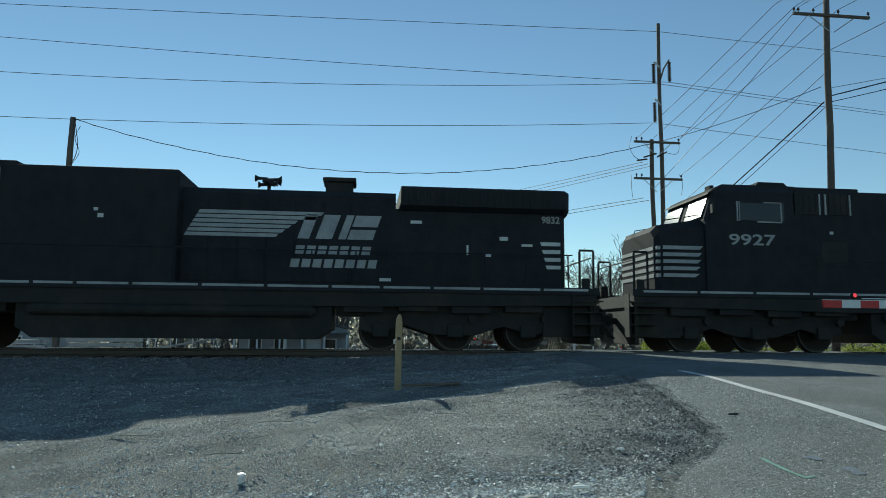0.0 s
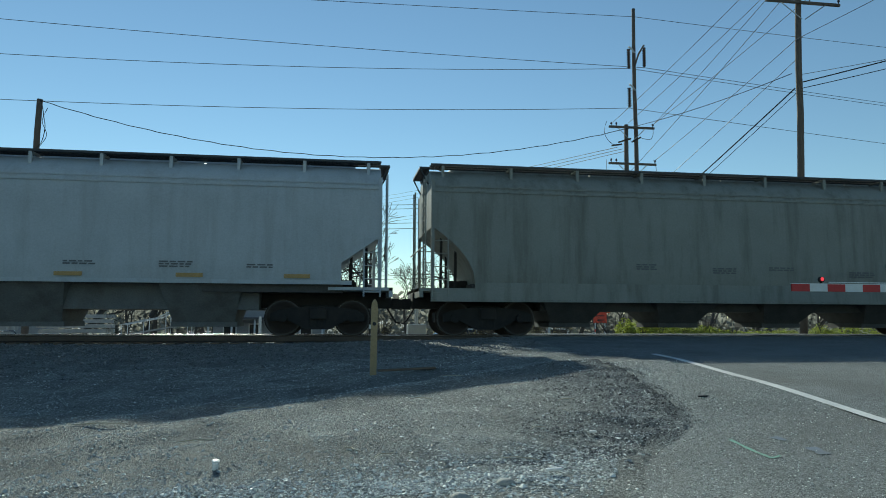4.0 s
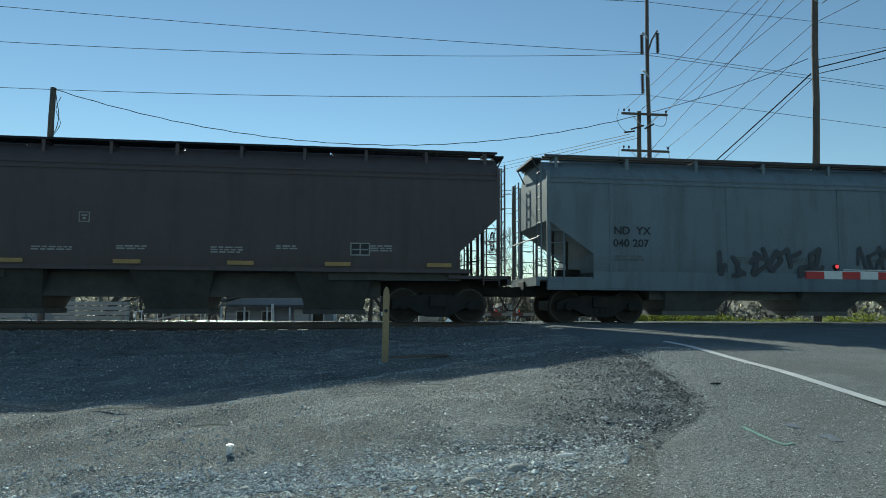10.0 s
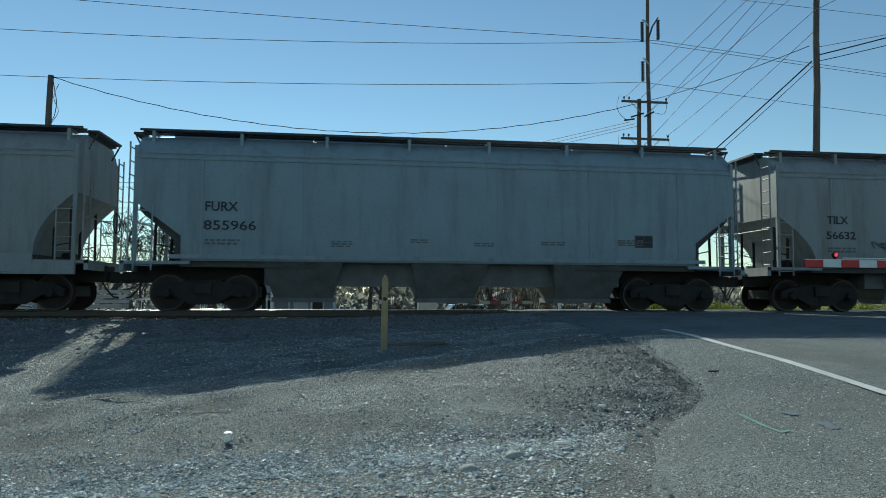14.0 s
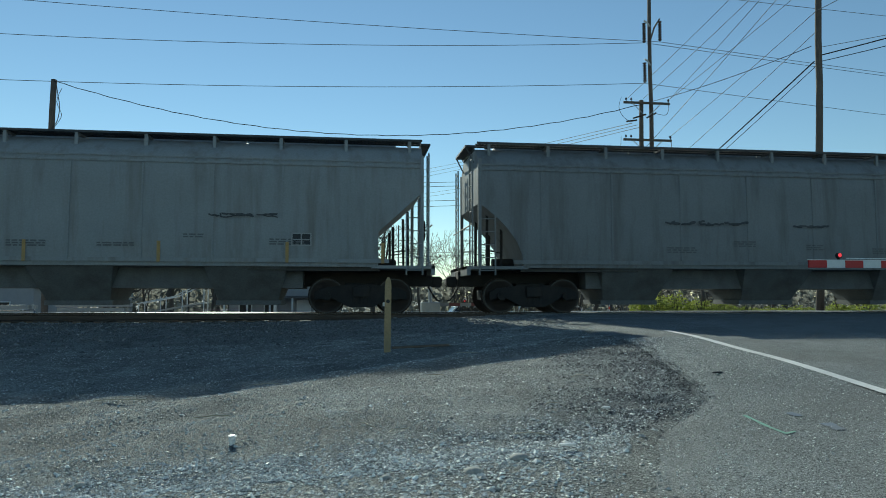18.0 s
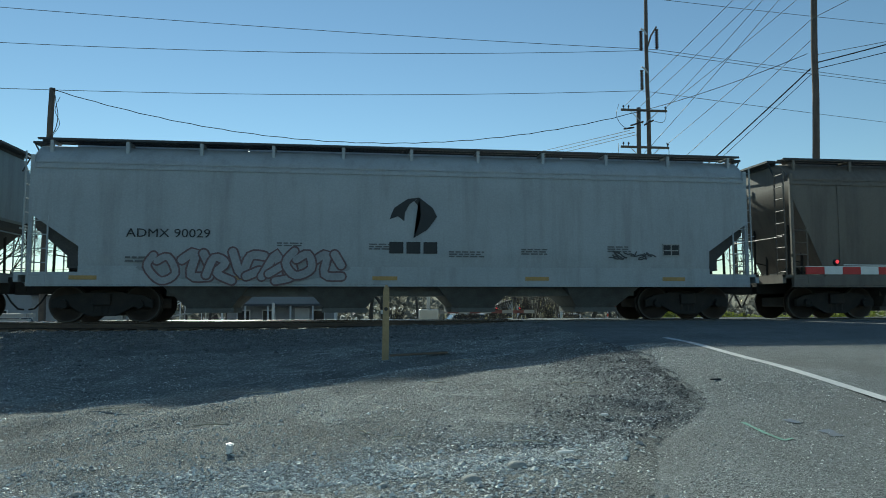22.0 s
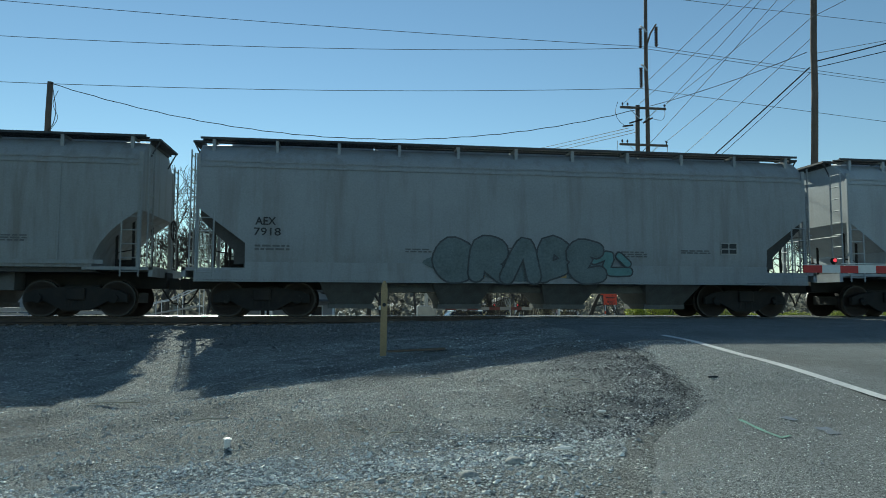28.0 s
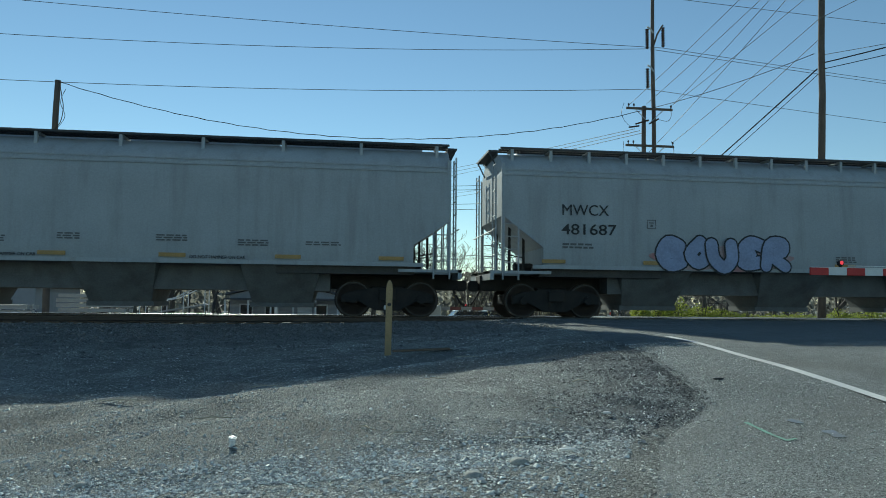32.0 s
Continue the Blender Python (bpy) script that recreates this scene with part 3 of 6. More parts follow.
def hopper(offset, half, paint, label, mark="", number="", ink=None, put=None, sill=1.36, deep=False,
           chutes=3, cut=0.95, cut_top=2.65, posts=11, yellow=(), extra=None, walk_mat=None, seed=1, upright=False, boxed=None, round_cut=False, plates=(), limits=(), knee=1.86, slope=0.0, seams=0, number_wide=0.0, box_dark=False):
    car = empty("hopper_car", pose(offset, TRACK_Y, RAIL_Z), label, "railcar", "hopper cars of the train")
    CARS.append((car, offset))
    body = link_part("body", shared(("body", half, cut, sill, cut_top, knee, round_cut, paint.name), lambda bm: hopper_shell(bm, half - 0.02, cut, sill, cut_top, sill if round_cut else max(knee, sill), 2.0 if round_cut else 1.0), paint), car)
    smooth(body)
    body.data.set_sharp_from_angle(angle=radians(30))
    # eave angle along the side, upper and lower bead
    for z, t in ((3.80, 0.05), (3.93, 0.035)):
        for s in (-1, 1):
            link_part("eave_rail", shared(("eave", half, z, paint.name), lambda bm: box(bm, -half + 0.03, half - 0.03, -0.03, 0.03, -t / 2, t / 2), paint), car, at=pose(0, s * (1.515 if z < 3.9 else 1.465), z))
    # side sill
    for s in (-1, 1):
        if deep:
            link_part("side_sill", shared(("sill_deep", half, paint.name), lambda bm: prism(bm, [(-half, 0.94), (-half, 1.18), (half, 1.18), (half, 0.94)], -0.05, 0.05), paint), car, at=pose(0, s * 1.50, 0))
            w = half - cut
            link_part("side_sheet", shared(("side_sheet", w, sill, paint.name), lambda bm: box(bm, -w + 0.02, w - 0.02, -0.03, 0.03, 1.17, sill + 0.03), paint), car, at=pose(0, s * 1.515, 0))
            link_part("sill_flange", shared(("sill_flange", half, paint.name), lambda bm: box(bm, -half, half, -0.06, 0.06, 0.89, 0.935), paint), car, at=pose(0, s * 1.50, 0))
        else:
            w = half - cut
            link_part("side_sill", shared(("sill", w, paint.name), lambda bm: box(bm, -w - 0.25, w + 0.25, -0.04, 0.04, 1.30, 1.40), paint), car, at=pose(0, s * 1.52, 0))
    # roof walk on brackets, with hatches beneath
    roof = walk_mat or WALK_DARK
    for s in (-1, 1):
        link_part("running_board", shared(("board", half, roof.name), lambda bm: grating(bm, half), roof), car, at=pose(0, s * 0.98, 0))
        for i in range(posts):
            x = -half + 0.35 + (2 * half - 0.7) * i / (posts - 1)
            link_part("walk_bracket", shared(("bracket", paint.name), lambda bm: (box(bm, -0.04, 0.04, -0.04, 0.04, 4.16, 4.54), box(bm, -0.04, 0.04, -0.04, 0.45, 4.485, 4.54)), paint), car, at=pose(x, s * 1.21, 0, 0, 0, 0 if s < 0 else 180))
    for i in range(4):
        w = (2 * half - 1.3) / 4
        link_part("roof_hatch", shared(("hatch", half, paint.name), lambda bm: box(bm, -w / 2 + 0.02, w / 2 - 0.02, -0.52, 0.52, 4.44, 4.66, 0.05), paint), car, at=pose(-half + 0.65 + w * (i + 0.5), 0, 0))
    # end platforms, corner posts, ladders, slope sheets' braces
    end = half + 0.10
    for s in (-1, 1):
        tilt = 0 if s > 0 else 180
        link_part("roof_end_board", shared(("end_board", roof.name), lambda bm: (box(bm, -0.30, -0.03, -0.90, 0.90, 4.515, 4.57), box(bm, -0.29, -0.26, -0.90, 0.90, 4.43, 4.52), tube(bm, [(-0.27, -0.85, 4.10), (-0.06, -0.85, 4.52)], 0.022, 5), tube(bm, [(-0.27, 0.85, 4.10), (-0.06, 0.85, 4.52)], 0.022, 5)), roof), car, at=pose(s * (half + 0.27), 0, 0, 0, 0, tilt))
        link_part("end_platform", shared(("platform", paint.name), lambda bm: (box(bm, -1.35, 0.30, -1.50, 1.50, 1.16, 1.24), box(bm, 0.2, 0.30, -1.50, 1.50, 1.0, 1.24)), paint), car, at=pose(s * half, 0, 0, 0, 0, tilt))
        link_part("centre_sill", shared("centre_sill", lambda bm: box(bm, -3.2, 0.35, -0.33, 0.33, 0.72, 1.15, 0.02), UNDER), car, at=pose(s * half, 0, 0, 0, 0, tilt))
        link_part("coupler", shared("coupler", coupler_mesh, UNDER), car, at=pose(s * (half - 0.12), 0, 0, 0, 0, tilt))
        link_part("air_hose", shared("air_hose", hose_mesh, UNDER), car, at=pose(s * (half - 0.12), 0, 0, 0, 0, tilt))
        for q in (-1, 1):
            link_part("corner_post", shared(("corner", paint.name), lambda bm: box(bm, -0.045, 0.045, -0.035, 0.035, 1.2, 4.1), paint), car, at=pose(s * (half - 0.045), q * 1.50, 0))
            link_part("ladder", shared(("ladder_x", paint.name), lambda bm: ladder_mesh(bm, 1.0, 2.6, 0.42, True, 5), paint), car, at=pose(s * (half - 0.24) - (0.21 if s > 0 else 0.21), q * 1.54, 0))
            link_part("ladder", shared(("ladder_y", paint.name), lambda bm: ladder_mesh(bm, 1.2, 4.2, 0.42, False, 9), paint), car, at=pose(s * (half + 0.14), q * 1.24 - 0.21, 0))
            link_part("slope_brace", shared(("brace", cut, paint.name), lambda bm: (tube(bm, [(0, 0, 1.22), (-0.02, 0, 2.7)], 0.038, 6), tube(bm, [(-0.40, 0, 1.22), (-0.41, 0, 2.3)], 0.038, 6), tube(bm, [(0, 0, 1.7), (-0.40, 0, 1.62)], 0.016, 5)), UNDER), car, at=pose(s * (half - 0.35), q * 0.85, 0, 0, 0, tilt))
        if slope:
            # hollow stiffening sheet under the sloping end, its shade put into the dark colour
            line_ = [(half - 0.10, cut_top - 0.05), (half - 0.10, cut_top - 0.05 - slope * 0.7), (half - cut + slope * 0.75, knee - slope * 0.55), (half - cut + slope * 0.75, sill - 0.02), (half - cut - 0.02, sill - 0.02), (half - cut - 0.02, knee)]
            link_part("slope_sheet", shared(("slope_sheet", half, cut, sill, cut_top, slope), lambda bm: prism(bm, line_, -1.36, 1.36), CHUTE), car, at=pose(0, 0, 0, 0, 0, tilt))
        link_part("hand_rail", shared(("hand_rail", paint.name), lambda bm: tube(bm, [(0, -1.45, 2.3), (0, 1.45, 2.3)], 0.018, 6), paint), car, at=pose(s * (half + 0.22), 0, 0))
        truck(car, s * (half - 1.6))
    # brake gear on one end
    link_part("brake_wheel", shared(("brake_wheel",), lambda bm: (tube(bm, [(0.0, 0.28 * math.cos(a), 0.28 * math.sin(a)) for a in np.linspace(0, 6.28, 17)], 0.018, 6), tube(bm, [(0, -0.27, 0), (0, 0.27, 0)], 0.014, 5), tube(bm, [(0, 0, -0.27), (0, 0, 0.27)], 0.014, 5)), UNDER), car, at=pose(half + 0.24, 0.7, 2.35))
    link_part("brake_cylinder", shared(("brake_cylinder",), lambda bm: tube(bm, [(-0.35, 0, 0), (0.3, 0, 0), (0.4, 0, 0)], [0.12, 0.12, 0.04], 12), UNDER), car, at=pose(-half + 0.95, -0.35, 1.38))
    link_part("air_reservoir", shared(("air_reservoir",), lambda bm: tube(bm, [(-0.5, 0, 0), (-0.44, 0, 0), (0.44, 0, 0), (0.5, 0, 0)], [0.07, 0.13, 0.13, 0.07], 12), UNDER), car, at=pose(half - 1.1, 0.3, 1.38))
    # discharge hoppers, the beam that runs through them and the floor over the trucks
    top = 0.97 if deep else sill
    # all in colours that hold the underside's shade, deeper on the dark cars
    shade_grime = CHUTE if paint in (BROWN, BROWN_BLACK, GREY_OLIVE) else BELLY
    step, wide, foot = (0.482 * half, 1.02, 0.76) if chutes < 4 else ((half - 2.4) / 2, (half - 2.4) / 4 - 0.62, 0.54)
    link_part("belly", shared(("belly", half, top, shade_grime.name), lambda bm: box(bm, -half + 3.1, half - 3.1, -0.93, 0.93, 0.66, top), shade_grime), car)
    for s in (-1, 1):
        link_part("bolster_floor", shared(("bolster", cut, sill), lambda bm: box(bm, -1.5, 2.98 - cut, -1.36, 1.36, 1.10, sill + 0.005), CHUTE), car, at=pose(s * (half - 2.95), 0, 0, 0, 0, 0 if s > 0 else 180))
    for i in range(chutes):
        x = step * (i - (chutes - 1) / 2)
        link_part("discharge_chute", shared(("chute", round(wide, 2), foot, top, shade_grime.name), lambda bm: chute_mesh(bm, wide, top + 0.01, foot), shade_grime), car, at=pose(x, 0, 0))
    if deep:
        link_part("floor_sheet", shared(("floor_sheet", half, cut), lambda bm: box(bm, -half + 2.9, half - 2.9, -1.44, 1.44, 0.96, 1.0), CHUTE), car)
    # markings on the side by the road
    side = -1.566
    faint = LETTER_WHITE_FAINT if ink is LETTER_WHITE else LETTER_FAINT
    if mark:
        at, mz, wide, cap, nz = put
        k = words("reporting_mark", mark, ink, car, -half + at, side, mz, cap, wide)
        if number:
            words("car_number", number, ink, car, -half + at - 0.03, side, nz, cap, number_wide, k, weight=0.006)
        for row_, line in enumerate(limits):
            words("load_limit", line, ink, car, -half + at, side, nz - 0.40 - 0.15 * row_, 0.085, 0.98, weight=0.01)
        if not limits:
            bm = bmesh.new()
            bars(bm, 0, 0, 0.85, 0.05, 2, seed)
            part("stencil", bm, faint, car, at=pose(-half + at, side, nz - 0.28))["kind"] = "stuff"
    r = random.Random(seed)
    for k in range(5):
        bm = bmesh.new()
        bars(bm, 0, 0, r.uniform(0.5, 0.95), 0.035, r.choice((2, 3, 3)), seed + k)
        part("stencil", bm, faint, car, at=pose(-half + half * (0.62 + 0.24 * k) + r.uniform(-0.3, 0.3), side, r.uniform(1.72, 1.98)))["kind"] = "stuff"
    for u in yellow:
        me = shared(("reflector", upright), lambda bm: box(bm, -0.04 if upright else -0.32, 0.04 if upright else 0.32, -0.006, 0, -0.26 if upright else -0.05, 0.26 if upright else 0.05), REFLECT_YELLOW)
        link_part("reflector", me, car, at=pose(-half + u, -1.563 if not upright else side - 0.004, 1.50 if not deep and not upright else 1.55 if upright else 1.10))
    for px, pz in plates:
        bm = bmesh.new()
        for q in ((0, 0.25, 0, 0.02), (0, 0.25, 0.23, 0.25), (0, 0.02, 0, 0.25), (0.23, 0.25, 0, 0.25), (0.06, 0.19, 0.15, 0.18), (0.09, 0.16, 0.06, 0.12)):
            box(bm, q[0], q[1], -0.004, 0, q[2], q[3])
        part("clearance_plate", bm, faint, car, at=pose(-half + px, side, pz))["kind"] = "stuff"
    if boxed:
        bm = bmesh.new()
        for a, b, c, d in ((0, 0.5, 0, 0.03), (0, 0.5, 0.3, 0.33), (0, 0.03, 0, 0.33), (0.47, 0.5, 0, 0.33), (0.235, 0.265, 0, 0.33), (0.05, 0.45, 0.14, 0.17)):
            box(bm, a, b, -0.005, 0, c, d)
        board = part("placard", box(bmesh.new(), 0, 0.5, 0, 0.004, 0, 0.33), LETTER_DARK, car, "dark painted notice panel", pose(-half + boxed, side, 1.72))
        part("placard_lines", bm, GREY_SMEAR if box_dark else LETTER_WHITE_FAINT, board)
    for i in range(seams):
        x = -half + cut + 0.5 + (2 * half - 2 * cut - 1.0) * i / (seams - 1)
        link_part("seam", shared(("seam", paint.name), lambda bm: box(bm, -0.025, 0.025, -0.010, 0.01, 1.42, 3.76, 0.004), paint), car, at=pose(x, -1.552, 0))
    if extra:
        extra(car, half, side)
    return car


CARS = []


GLYPHS = [[[(0.05, 0.1), (0.55, 1.0), (0.7, 0.1)], [(0.3, 0.25), (1.1, 0.7), (1.25, 0.15), (0.6, -0.02)]], [[(0.2, 0.95), (-0.1, 0.5), (0.35, 0.02), (0.95, 0.3), (0.75, 0.9), (0.3, 0.7)]], [[(0.0, 0.7), (0.5, 0.95), (0.45, 0.1), (1.15, 0.05)], [(0.8, 0.95), (1.1, 0.5)]],
          [[(0.0, 0.2), (0.3, 0.85), (0.75, 0.6), (0.4, 0.3), (1.0, 0.0)]], [[(-0.1, 0.9), (0.3, 0.1), (0.6, 0.8), (1.15, 0.75)], [(0.5, 0.05), (1.0, 0.2)]]]


BUBBLES = {"G": [(0.85, 0.85), (0.4, 0.95), (0.1, 0.5), (0.4, 0.05), (0.9, 0.15), (0.85, 0.5), (0.55, 0.5)], "O": [(0.5, 0.92), (0.15, 0.5), (0.5, 0.08), (0.85, 0.5), (0.52, 0.92)],
           "U": [(0.1, 0.95), (0.12, 0.35), (0.5, 0.05), (0.85, 0.35), (0.9, 0.95)], "E": [(0.9, 0.85), (0.4, 0.95), (0.15, 0.7), (0.5, 0.5), (0.15, 0.3), (0.4, 0.05), (0.9, 0.12)],
           "R": [(0.15, 0.0), (0.15, 0.92), (0.7, 0.9), (0.75, 0.6), (0.3, 0.5), (0.95, 0.0)], "D": [(0.15, 0.05), (0.2, 0.95), (0.75, 0.75), (0.8, 0.3), (0.15, 0.05)],
           "A": [(0.05, 0.0), (0.4, 0.95), (0.6, 0.95), (0.9, 0.0)], "S": [(0.9, 0.85), (0.3, 0.95), (0.2, 0.6), (0.75, 0.4), (0.7, 0.05), (0.05, 0.1)], "T": [(0.0, 0.9), (0.95, 0.95), (0.5, 0.9), (0.5, 0.05)],
           "H": [(0.15, 0.95), (0.15, 0.05), (0.2, 0.5), (0.8, 0.5), (0.85, 0.95), (0.85, 0.05)], "C": [(0.9, 0.85), (0.4, 0.95), (0.1, 0.5), (0.4, 0.05), (0.9, 0.15)]}


def graffiti(fill, edge, x0, x1, z0, z1, letters, seed, shade=None, shapes="", thick=1.0):
    """Sprayed shapes: thick bent strokes over a darker rim; with shapes, rounded bubble letters."""
    def paint_on(car, half, side):
        r = random.Random(seed)
        w = (x1 - x0) / letters
        hh = z1 - z0
        if shade:
            bm = bmesh.new()
            cloud = [(-half + (x0 + x1) / 2 + (x1 - x0) * 0.56 * math.cos(a) * (1 + 0.05 * math.sin(5 * a)), z0 + 0.36 * hh + (0.40 * hh + 0.05 * math.sin(9 * a + seed)) * math.sin(a)) for a in np.linspace(0, 2 * math.pi, 48, endpoint=False)]
            vs = [bm.verts.new((p[0], side - 0.002, p[1])) for p in cloud]
            c = bm.verts.new((-half + (x0 + x1) / 2, side - 0.002, (z0 + z1) / 2))
            for k in range(len(vs)):
                bm.faces.new((c, vs[k], vs[(k + 1) % len(vs)]))
            part("graffiti_cloud", bm, shade, car, "faint sprayed background cloud")
        for i in range(letters):
            bm, be = bmesh.new(), bmesh.new()
            cx = -half + x0 + i * w
            lean, dz = r.uniform(-0.12, 0.2), r.uniform(-0.06, 0.06)
            lines = [BUBBLES[shapes[i]]] if shapes else GLYPHS[(i + seed) % len(GLYPHS)]
            for line in lines:
                pts = [(cx + w * (0.06 + 0.95 * u) + lean * v * hh, z0 + dz + hh * (0.08 + 0.84 * v) + r.uniform(-0.03, 0.03)) for u, v in line]
                k = hh * r.uniform(0.26, 0.34) * thick
                lift = 0.022 * (i % 3) + (0.01 if line is not lines[0] else 0.0)
                stroke(be, pts, k + 0.09, side - 0.004 - lift)
                stroke(bm, pts, k, side - 0.009 - lift)
            outline = part("graffiti_outline", be, edge, car)
            part("graffiti_fill", bm, fill, outline, "sprayed fill")
    return paint_on


def scrawl(mat, x0, x1, z0, z1, count, seed, width=0.035):
    """Loose dark spray strokes."""
    def paint_on(car, half, side):
        r = random.Random(seed)
        bm = bmesh.new()
        for i in range(count):
            cx = -half + x0 + (x1 - x0) * (i + 0.5) / count
            pts = [(cx + r.uniform(-0.3, 0.3), r.uniform(z0, z1)) for _ in range(r.choice((3, 4, 5)))]
            fine_pts = []
            for a, b in zip(pts, pts[1:]):
                for t in (0, 0.33, 0.66):
                    fine_pts.append((a[0] + (b[0] - a[0]) * t, a[1] + (b[1] - a[1]) * t + 0.05 * math.sin(t * 9)))
            stroke(bm, fine_pts + [pts[-1]], width, side - 0.005 - 0.009 * (i % 3))
        part("graffiti", bm, mat, car, "loose sprayed scrawl")
    return paint_on


def hammer_lines(at):
    """The warning stencilled along the side sill."""
    def put_on(car, half, side):
        for x, wide in at:
            words("warning", "DO NOT HAMMER ON CAR", LETTER_DARK, car, -half + x, side, 1.42, 0.08, wide, weight=0.01)
    return put_on


def small_lines(x, z, wide, rows, ink):
    """One more block of lines too small to read."""
    def put_on(car, half, side):
        bm = bmesh.new()
        bars(bm, 0, 0, wide, 0.025, rows, 5)
        part("stencil", bm, ink, car, at=pose(-half + x, side, z))["kind"] = "stuff"
    return put_on


def several(*todo):
    def run(car, half, side):
        for f in todo:
            f(car, half, side)
    return run


def ribs(count):
    """Raised vertical seams on the side sheets."""
    def put_on(car, half, side):
        for i in range(count):
            x = -half + 1.9 + (2 * half - 3.8) * i / (count - 1)
            link_part("seam", shared(("seam",), lambda bm: box(bm, -0.02, 0.02, -0.012, 0.01, 1.35, 3.75), GREY_DARK), car, at=pose(x, -1.555, 0))
    return put_on


def emblem(car, half, side):
    """A dark leaf-like diamond emblem over a plain bar."""
    cx, cz = -half + 9.33, 2.70
    for ring in ([(-0.62, -0.08), (-0.5, 0.22), (-0.15, 0.46), (0.15, 0.50), (-0.1, 0.32), (-0.22, 0.1), (-0.24, -0.12), (-0.4, 0.0)],
                 [(0.15, 0.50), (0.5, 0.24), (0.62, 0.0), (0.36, -0.34), (0.0, -0.56), (0.12, -0.28), (0.2, 0.02), (0.12, 0.28), (0.02, 0.40)]):
        bm = bmesh.new()
        f = bm.faces.new([bm.verts.new((cx + u, side - 0.004, cz + v)) for u, v in ring])
        bmesh.ops.triangulate(bm, faces=[f])
        part("emblem", bm, LETTER_DARK, car, "dark leaf-shaped half of an emblem")
    for u in (-0.62, -0.18, 0.26):
        part("emblem_bar", box(bmesh.new(), cx + u, cx + u + 0.36, side - 0.005, side, 1.74, 2.04), LETTER_DARK, car)


GREY_LIGHT = car_paint("paint_light_grey", (0.37, 0.40, 0.42), (0.20, 0.19, 0.185), 0.40)
GREY_WHITE = car_paint("paint_pale_grey", (0.42, 0.45, 0.47), (0.24, 0.23, 0.225), 0.35)
GREY_MID = car_paint("paint_mid_grey", (0.29, 0.31, 0.325), (0.15, 0.13, 0.11), 0.45)
GREY_DARK = car_paint("paint_dirty_grey", (0.27, 0.285, 0.29), (0.15, 0.13, 0.11), 0.60)
GREY_CHARCOAL = car_paint("paint_charcoal_grey", (0.20, 0.21, 0.215), (0.10, 0.09, 0.085), 0.65)
GREY_OLIVE = car_paint("paint_olive_grey", (0.24, 0.245, 0.22), (0.10, 0.09, 0.07), 0.60)
GREY_BLUE = car_paint("paint_blue_grey", (0.24, 0.30, 0.335), (0.11, 0.12, 0.12), 0.45)
GREY_STEEL = car_paint("paint_steel_blue", (0.165, 0.205, 0.23), (0.08, 0.085, 0.085), 0.5)
BROWN_BLACK = car_paint("paint_brown_black", (0.095, 0.075, 0.075), (0.05, 0.042, 0.042), 0.40)
BROWN = car_paint("paint_faded_brown", (0.17, 0.145, 0.12), (0.08, 0.065, 0.055), 0.60)
# shade beneath the cars put into two darker colours, with blotches of grime
BELLY = material("belly_shade_grime", (0.15, 0.155, 0.155), 0.85, vary=0.3, scale=1.5, fine=30, bump=0.2, second=(0.07, 0.06, 0.05), amount=0.6)
CHUTE = material("chute_shade_grime", (0.075, 0.073, 0.07), 0.85, vary=0.35, scale=3, fine=30, bump=0.25, second=(0.12, 0.11, 0.10), amount=0.5)
WALK_DARK = material("roof_walk_dark", (0.07, 0.075, 0.08), 0.7, 0.3, 0.3, 4, 40, 0.2)
GREY_SMEAR = material("spray_charcoal", (0.07, 0.075, 0.08), 0.7, vary=0.4, scale=3, fine=25, bump=0)
SPRAY_BLUE = material("spray_pale_blue", (0.29, 0.34, 0.50), 0.6, vary=0.25, scale=2, fine=20, bump=0)
SPRAY_VIOLET = material("spray_dark_violet", (0.10, 0.07, 0.13), 0.6, vary=0.3, scale=2, fine=20, bump=0)
SPRAY_FADED_RED = material("spray_faded_red", (0.40, 0.30, 0.30), 0.6, vary=0.35, scale=2, fine=20, bump=0, second=(0.38, 0.12, 0.11), amount=0.8)
SPRAY_DEEP = material("spray_deep_teal", (0.13, 0.165, 0.17), 0.6, vary=0.35, scale=2, fine=20, bump=0)
SPRAY_PINK = material("spray_mauve", (0.29, 0.235, 0.36), 0.6, vary=0.3, scale=2, fine=20, bump=0)
SPRAY_RED = material("spray_dull_red", (0.15, 0.095, 0.10), 0.6, vary=0.25, scale=2, fine=20, bump=0)
SPRAY_TEAL = material("spray_teal", (0.13, 0.25, 0.25), 0.6, vary=0.25, scale=2, fine=20, bump=0)
SPRAY_WHITE = material("spray_white", (0.31, 0.32, 0.335), 0.6, vary=0.2, scale=2, fine=20, bump=0)

Y7 = (1.4, 4.2, 7.0, 9.8, 12.6, 15.2)


def middle(a, b):
    return (a + b) / 2, (b - a) / 2


